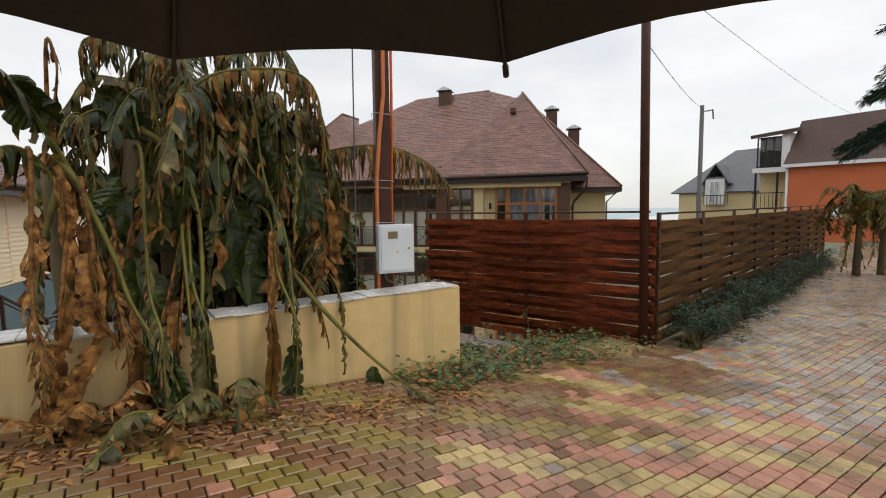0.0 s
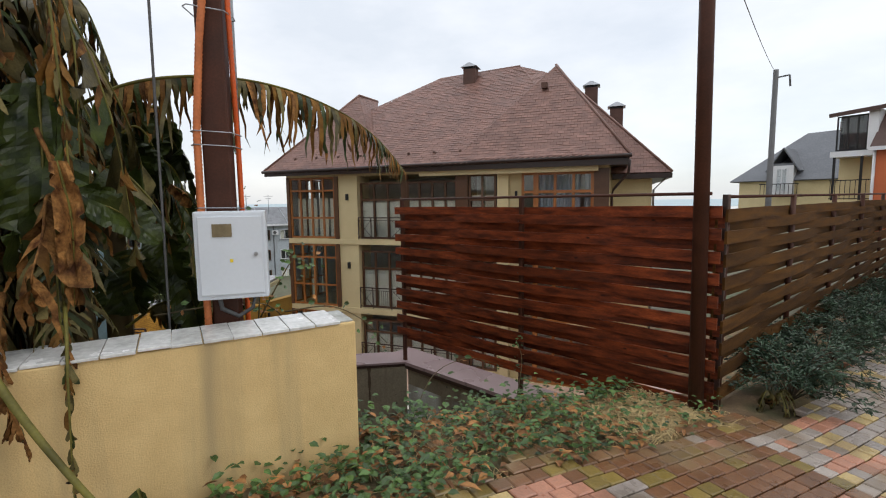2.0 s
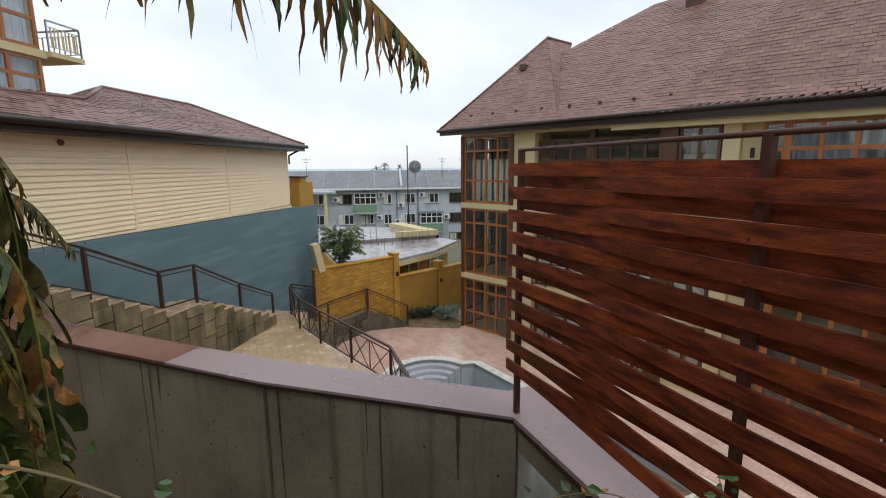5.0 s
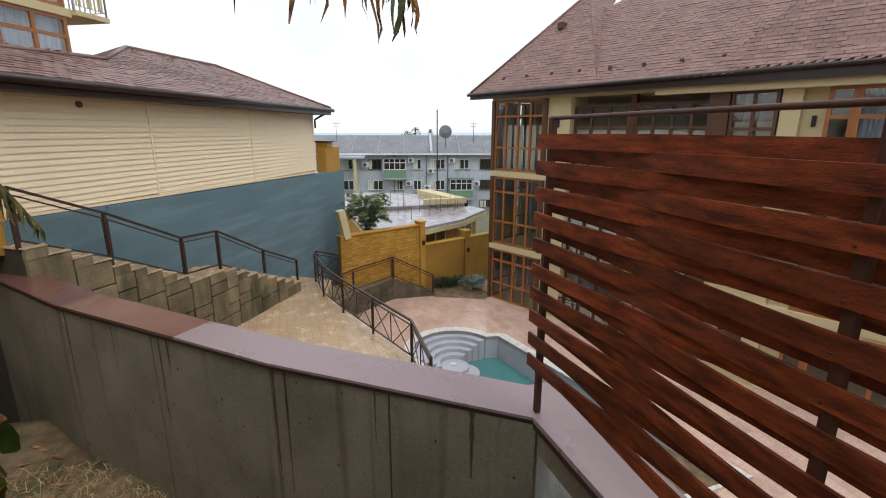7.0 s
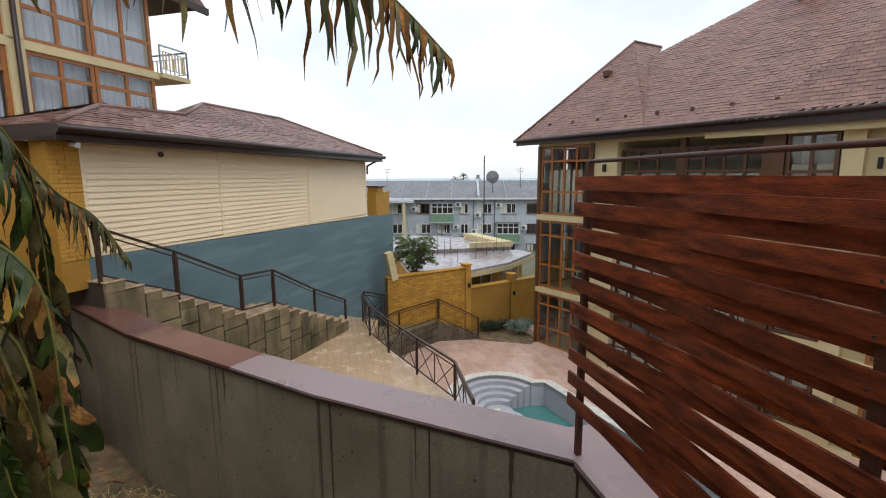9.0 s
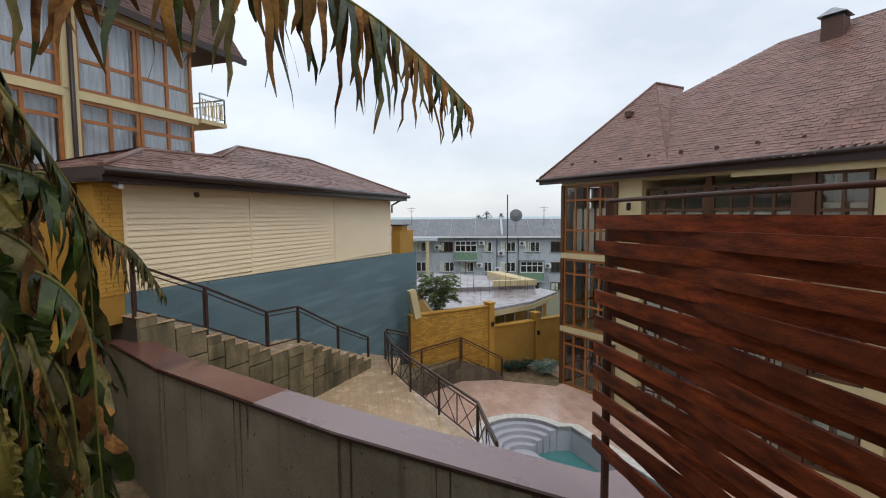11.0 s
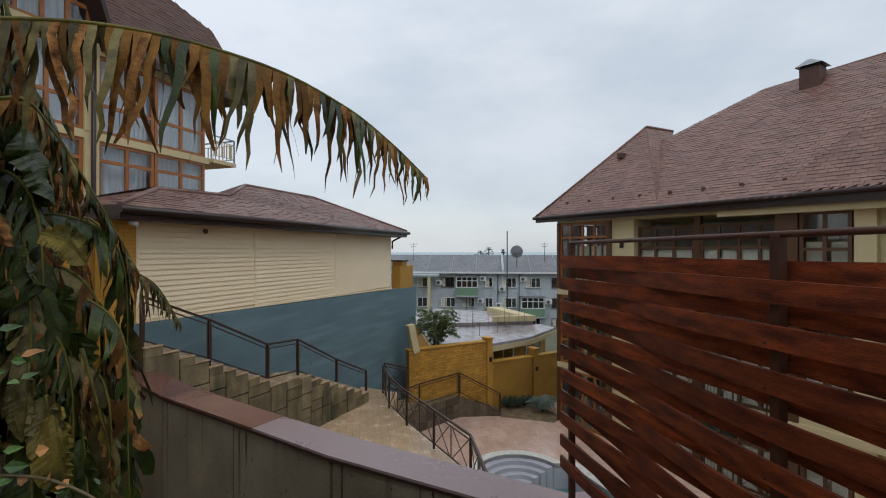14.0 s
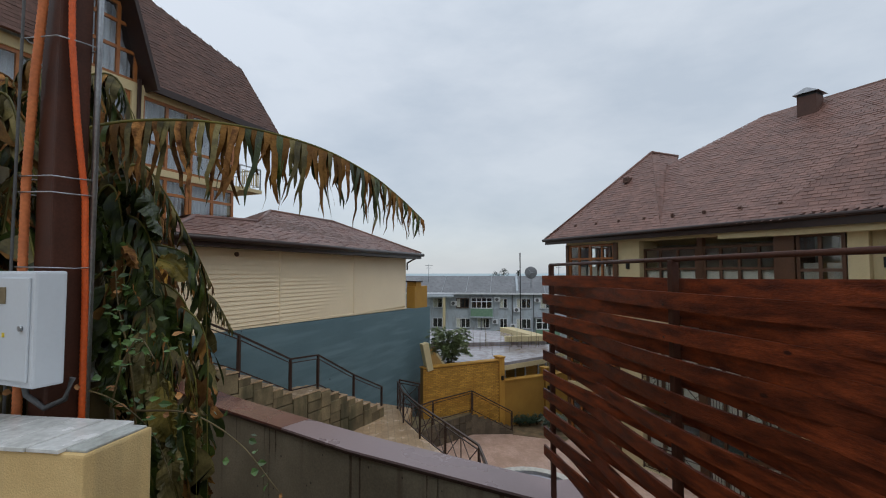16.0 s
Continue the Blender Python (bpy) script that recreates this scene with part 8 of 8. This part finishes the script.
# ---- umbrella over the path's start ----
umb = thing("umbrella", pose(-0.13, 0.10, 2.062) @ Matrix.Rotation(radians(-5), 4, (-0.615, 0.784, 0)) @ pose(0, 0, 0, 4, 3, 48.5), "open black rain umbrella with steel ribs", "umbrella")
R, DROP = 0.75, 0.24
for k in range(8):
    a0, a1 = radians(22.5 + 45 * k), radians(67.5 + 45 * k)
    b = bmesh.new()
    grid = []
    for i in range(7):
        f = i / 6
        row = []
        for j in range(7):
            a = lerp(a0, a1, j / 6)
            sagf = 1 - 0.10 * math.sin(math.pi * j / 6) * f
            chord = math.cos(radians(22.5)) / math.cos(a - (a0 + a1) / 2)
            rr = R * f * chord * (1 - 0.035 * math.sin(math.pi * j / 6) * f)
            row.append(b.verts.new((rr * math.cos(a), rr * math.sin(a), -DROP * f ** 1.8 + 0.015 * math.sin(math.pi * j / 6) * f)))
        grid.append(row)
    for i in range(6):
        for j in range(6):
            if i == 0:
                if j == 0:
                    b.faces.new([grid[1][q] for q in range(7)] + [grid[0][0]])
                continue
            f = b.faces.new((grid[i][j], grid[i][j + 1], grid[i + 1][j + 1], grid[i + 1][j]))
            f.smooth = True
    bmesh.ops.delete(b, geom=[v for v in b.verts if not v.link_faces], context="VERTS")
    part("canopy_panel", b, M_UMBRELLA, umb)
    b = bmesh.new()
    add_tube(b, [(R * f * math.cos(a0), R * f * math.sin(a0), -DROP * f ** 1.8 - 0.008) for f in (0.02, 0.3, 0.6, 0.85, 1.0, 1.02)], 0.004, 6)
    rib = part("rib", b, M_BLACK, umb)
    b = bmesh.new()
    add_tube(b, [(0.02 * math.cos(a0), 0.02 * math.sin(a0), -0.16), (R * 0.55 * math.cos(a0), R * 0.55 * math.sin(a0), -DROP * 0.55 ** 1.8 - 0.012)], 0.004, 6)
    part("stretcher", b, M_BLACK, rib)
    b = bmesh.new()
    add_tube(b, [(R * 1.0 * math.cos(a0), R * 1.0 * math.sin(a0), -DROP - 0.004), (R * 1.025 * math.cos(a0), R * 1.025 * math.sin(a0), -DROP - 0.02)], 0.006, 6)
    part("tip", b, M_BLACK, rib)
b = bmesh.new()
add_tube(b, [(0, 0, 0.06), (0, 0, -0.04), (-0.04, -0.83, -0.95)], 0.008, 8)
shaft = part("shaft", b, M_BLACK, umb)
b = bmesh.new()
add_tube(b, [(-0.04, -0.83, -0.95), (-0.045, -0.94, -1.07)], 0.018, 10)
part("handle", b, M_BLACK, umb)


# ---- paving blocks ----
def paver_kind(q, r, s):
    """Yellow, red and grey bands across the rows, uneven from row to row."""
    v = q - s * 0.95 + 0.05 * math.sin(s * 1.7) + r.uniform(-0.03, 0.03)
    grey = smooth(3.9, 5.6, q + 0.35 * math.sin(s * 1.3) + 0.25 * math.sin(q * 3.7 + s))
    base = "yr"[int(math.floor(v / 0.42)) % 2]
    if r.random() < 0.015 + 0.62 * grey:
        base = "g"
    return base


def build_paving():
    pav = thing("pavement", pose(0, 0, 0), "wet block paving in yellow, red and grey bands", "paving", kind="structure")
    mats_ = {"y": M_PAVE_Y, "r": M_PAVE_R, "g": M_PAVE_G, "m": M_PAVE_Y, "n": M_PAVE_R}
    L, W, G = 0.14, 0.112, 0.009
    shared_me = {}
    for c, m_ in mats_.items():
        b = bmesh.new()
        hx, hy, e, z0 = L / 2 - G / 2, W / 2 - G / 2, 0.007, 0.05
        lo = [b.verts.new((x, y, -z0)) for x, y in ((-hx, -hy), (hx, -hy), (hx, hy), (-hx, hy))]
        md = [b.verts.new((x, y, -e)) for x, y in ((-hx, -hy), (hx, -hy), (hx, hy), (-hx, hy))]
        tp = [b.verts.new((x, y, 0)) for x, y in ((-hx + e, -hy + e), (hx - e, -hy + e), (hx - e, hy - e), (-hx + e, hy - e))]
        for i in range(4):
            j = (i + 1) % 4
            b.faces.new((lo[i], lo[j], md[j], md[i])), b.faces.new((md[i], md[j], tp[j], tp[i]))
        b.faces.new(tp)
        shared_me[c] = mesh_of("brick", b, m_)
    rest = {c: ([], []) for c in mats_}
    r = random.Random(33)
    singles = 0
    for si in range(-47, 107):
        s = si * W
        q = -4.0 + (L / 2 if si % 2 else 0)
        while q < 30:
            p = ROW * q + CROSS * s
            x, y = p.x, p.y
            q += L
            if x < (wall_x(y) + 0.03 if y < 4.2 else -9):
                continue
            right = pave_edge(y)
            if 3.2 < y < 7.1 and x < right - 0.06 - 0.06 * math.sin(y * 9) - (0.3 if y < 3.7 else 0):
                continue
            if y >= 7.1 and x < fence2_x(y) + 0.55:
                continue
            if x > 5 or y < -2.5 or x > 1.5 + y * 0.9 + 3 or y > 26:
                continue
            c = paver_kind(q, r, s)
            near_wall = x - wall_x(y)
            if y < 4.5 and noise.noise((x * 1.3, y * 1.3, 4.0)) * 0.7 + r.uniform(-0.25, 0.25) > near_wall * 0.5 - 0.98:
                c = {"y": "m", "r": "n", "g": "n"}[c]
            puddle = math.hypot((x + 1.15) / 0.75, (y - 5.75) / 0.75) + 0.5 * noise.noise((x * 2.1, y * 2.1, 9.0)) + r.uniform(-0.08, 0.08)
            if puddle < 0.95 or (4.2 < y < 7.1 and x < right + 0.3 + 0.35 * noise.noise((x * 2, y * 2, 6.0))):
                c = {"y": "m", "r": "n", "g": "n"}.get(c, c)
            z = paved(x, y) + r.uniform(-0.004, 0.004)
            gx = (paved(x + 0.05, y) - paved(x - 0.05, y)) / 0.1
            gy = (paved(x, y + 0.05) - paved(x, y - 0.05)) / 0.1
            nrm = Vector((-gx + r.gauss(0, 0.012), -gy + r.gauss(0, 0.012), 1)).normalized()
            tx = (ROW - nrm * ROW.dot(nrm)).normalized()
            ty = nrm.cross(tx)
            m = Matrix((tx, ty, nrm)).transposed().to_4x4()
            m.translation = (x, y, z)
            if singles < 300 and c in "yrg" and -1.8 < x < 0.1 and 2.9 < y < 6.2:
                shared("brick", shared_me[c], pav, m)
                singles += 1
            else:
                vs, fs = rest[c]
                k = len(vs)
                vs += [tuple(m @ v.co) for v in shared_me[c].vertices]
                fs += [tuple(k + i for i in poly.vertices) for poly in shared_me[c].polygons]
    names = {"y": "yellow paving blocks", "r": "red paving blocks", "g": "grey paving blocks", "m": "mossy yellow paving blocks", "n": "mossy brown paving blocks"}
    for c, (vs, fs) in rest.items():
        me = bpy.data.meshes.new("bricks")
        me.from_pydata(vs, [], fs)
        me.materials.append(MATS_FAR[c])
        ob = new("bricks", me)
        ob.parent = pav
        tagged(ob, names[c], kind="stuff")


MATS_FAR = {}
for c_, nm, col in (("y", "yellow_pavers", (0.50, 0.365, 0.155)), ("r", "red_pavers", (0.46, 0.215, 0.135)), ("g", "grey_pavers", (0.37, 0.315, 0.27)),
                   ("m", "mossy_yellow_pavers", (0.235, 0.165, 0.04)), ("n", "mossy_brown_pavers", (0.20, 0.09, 0.038))):
    MATS_FAR[c_] = mat(nm, col, [v * 0.72 for v in col], 0.42, scale=5, fine=70, bump=0.25, wet=0.18, rand=0.2, spec=0.5, stain=(0.18, 0.12, 0.06), stain_at=0.6, island=True)
build_paving()
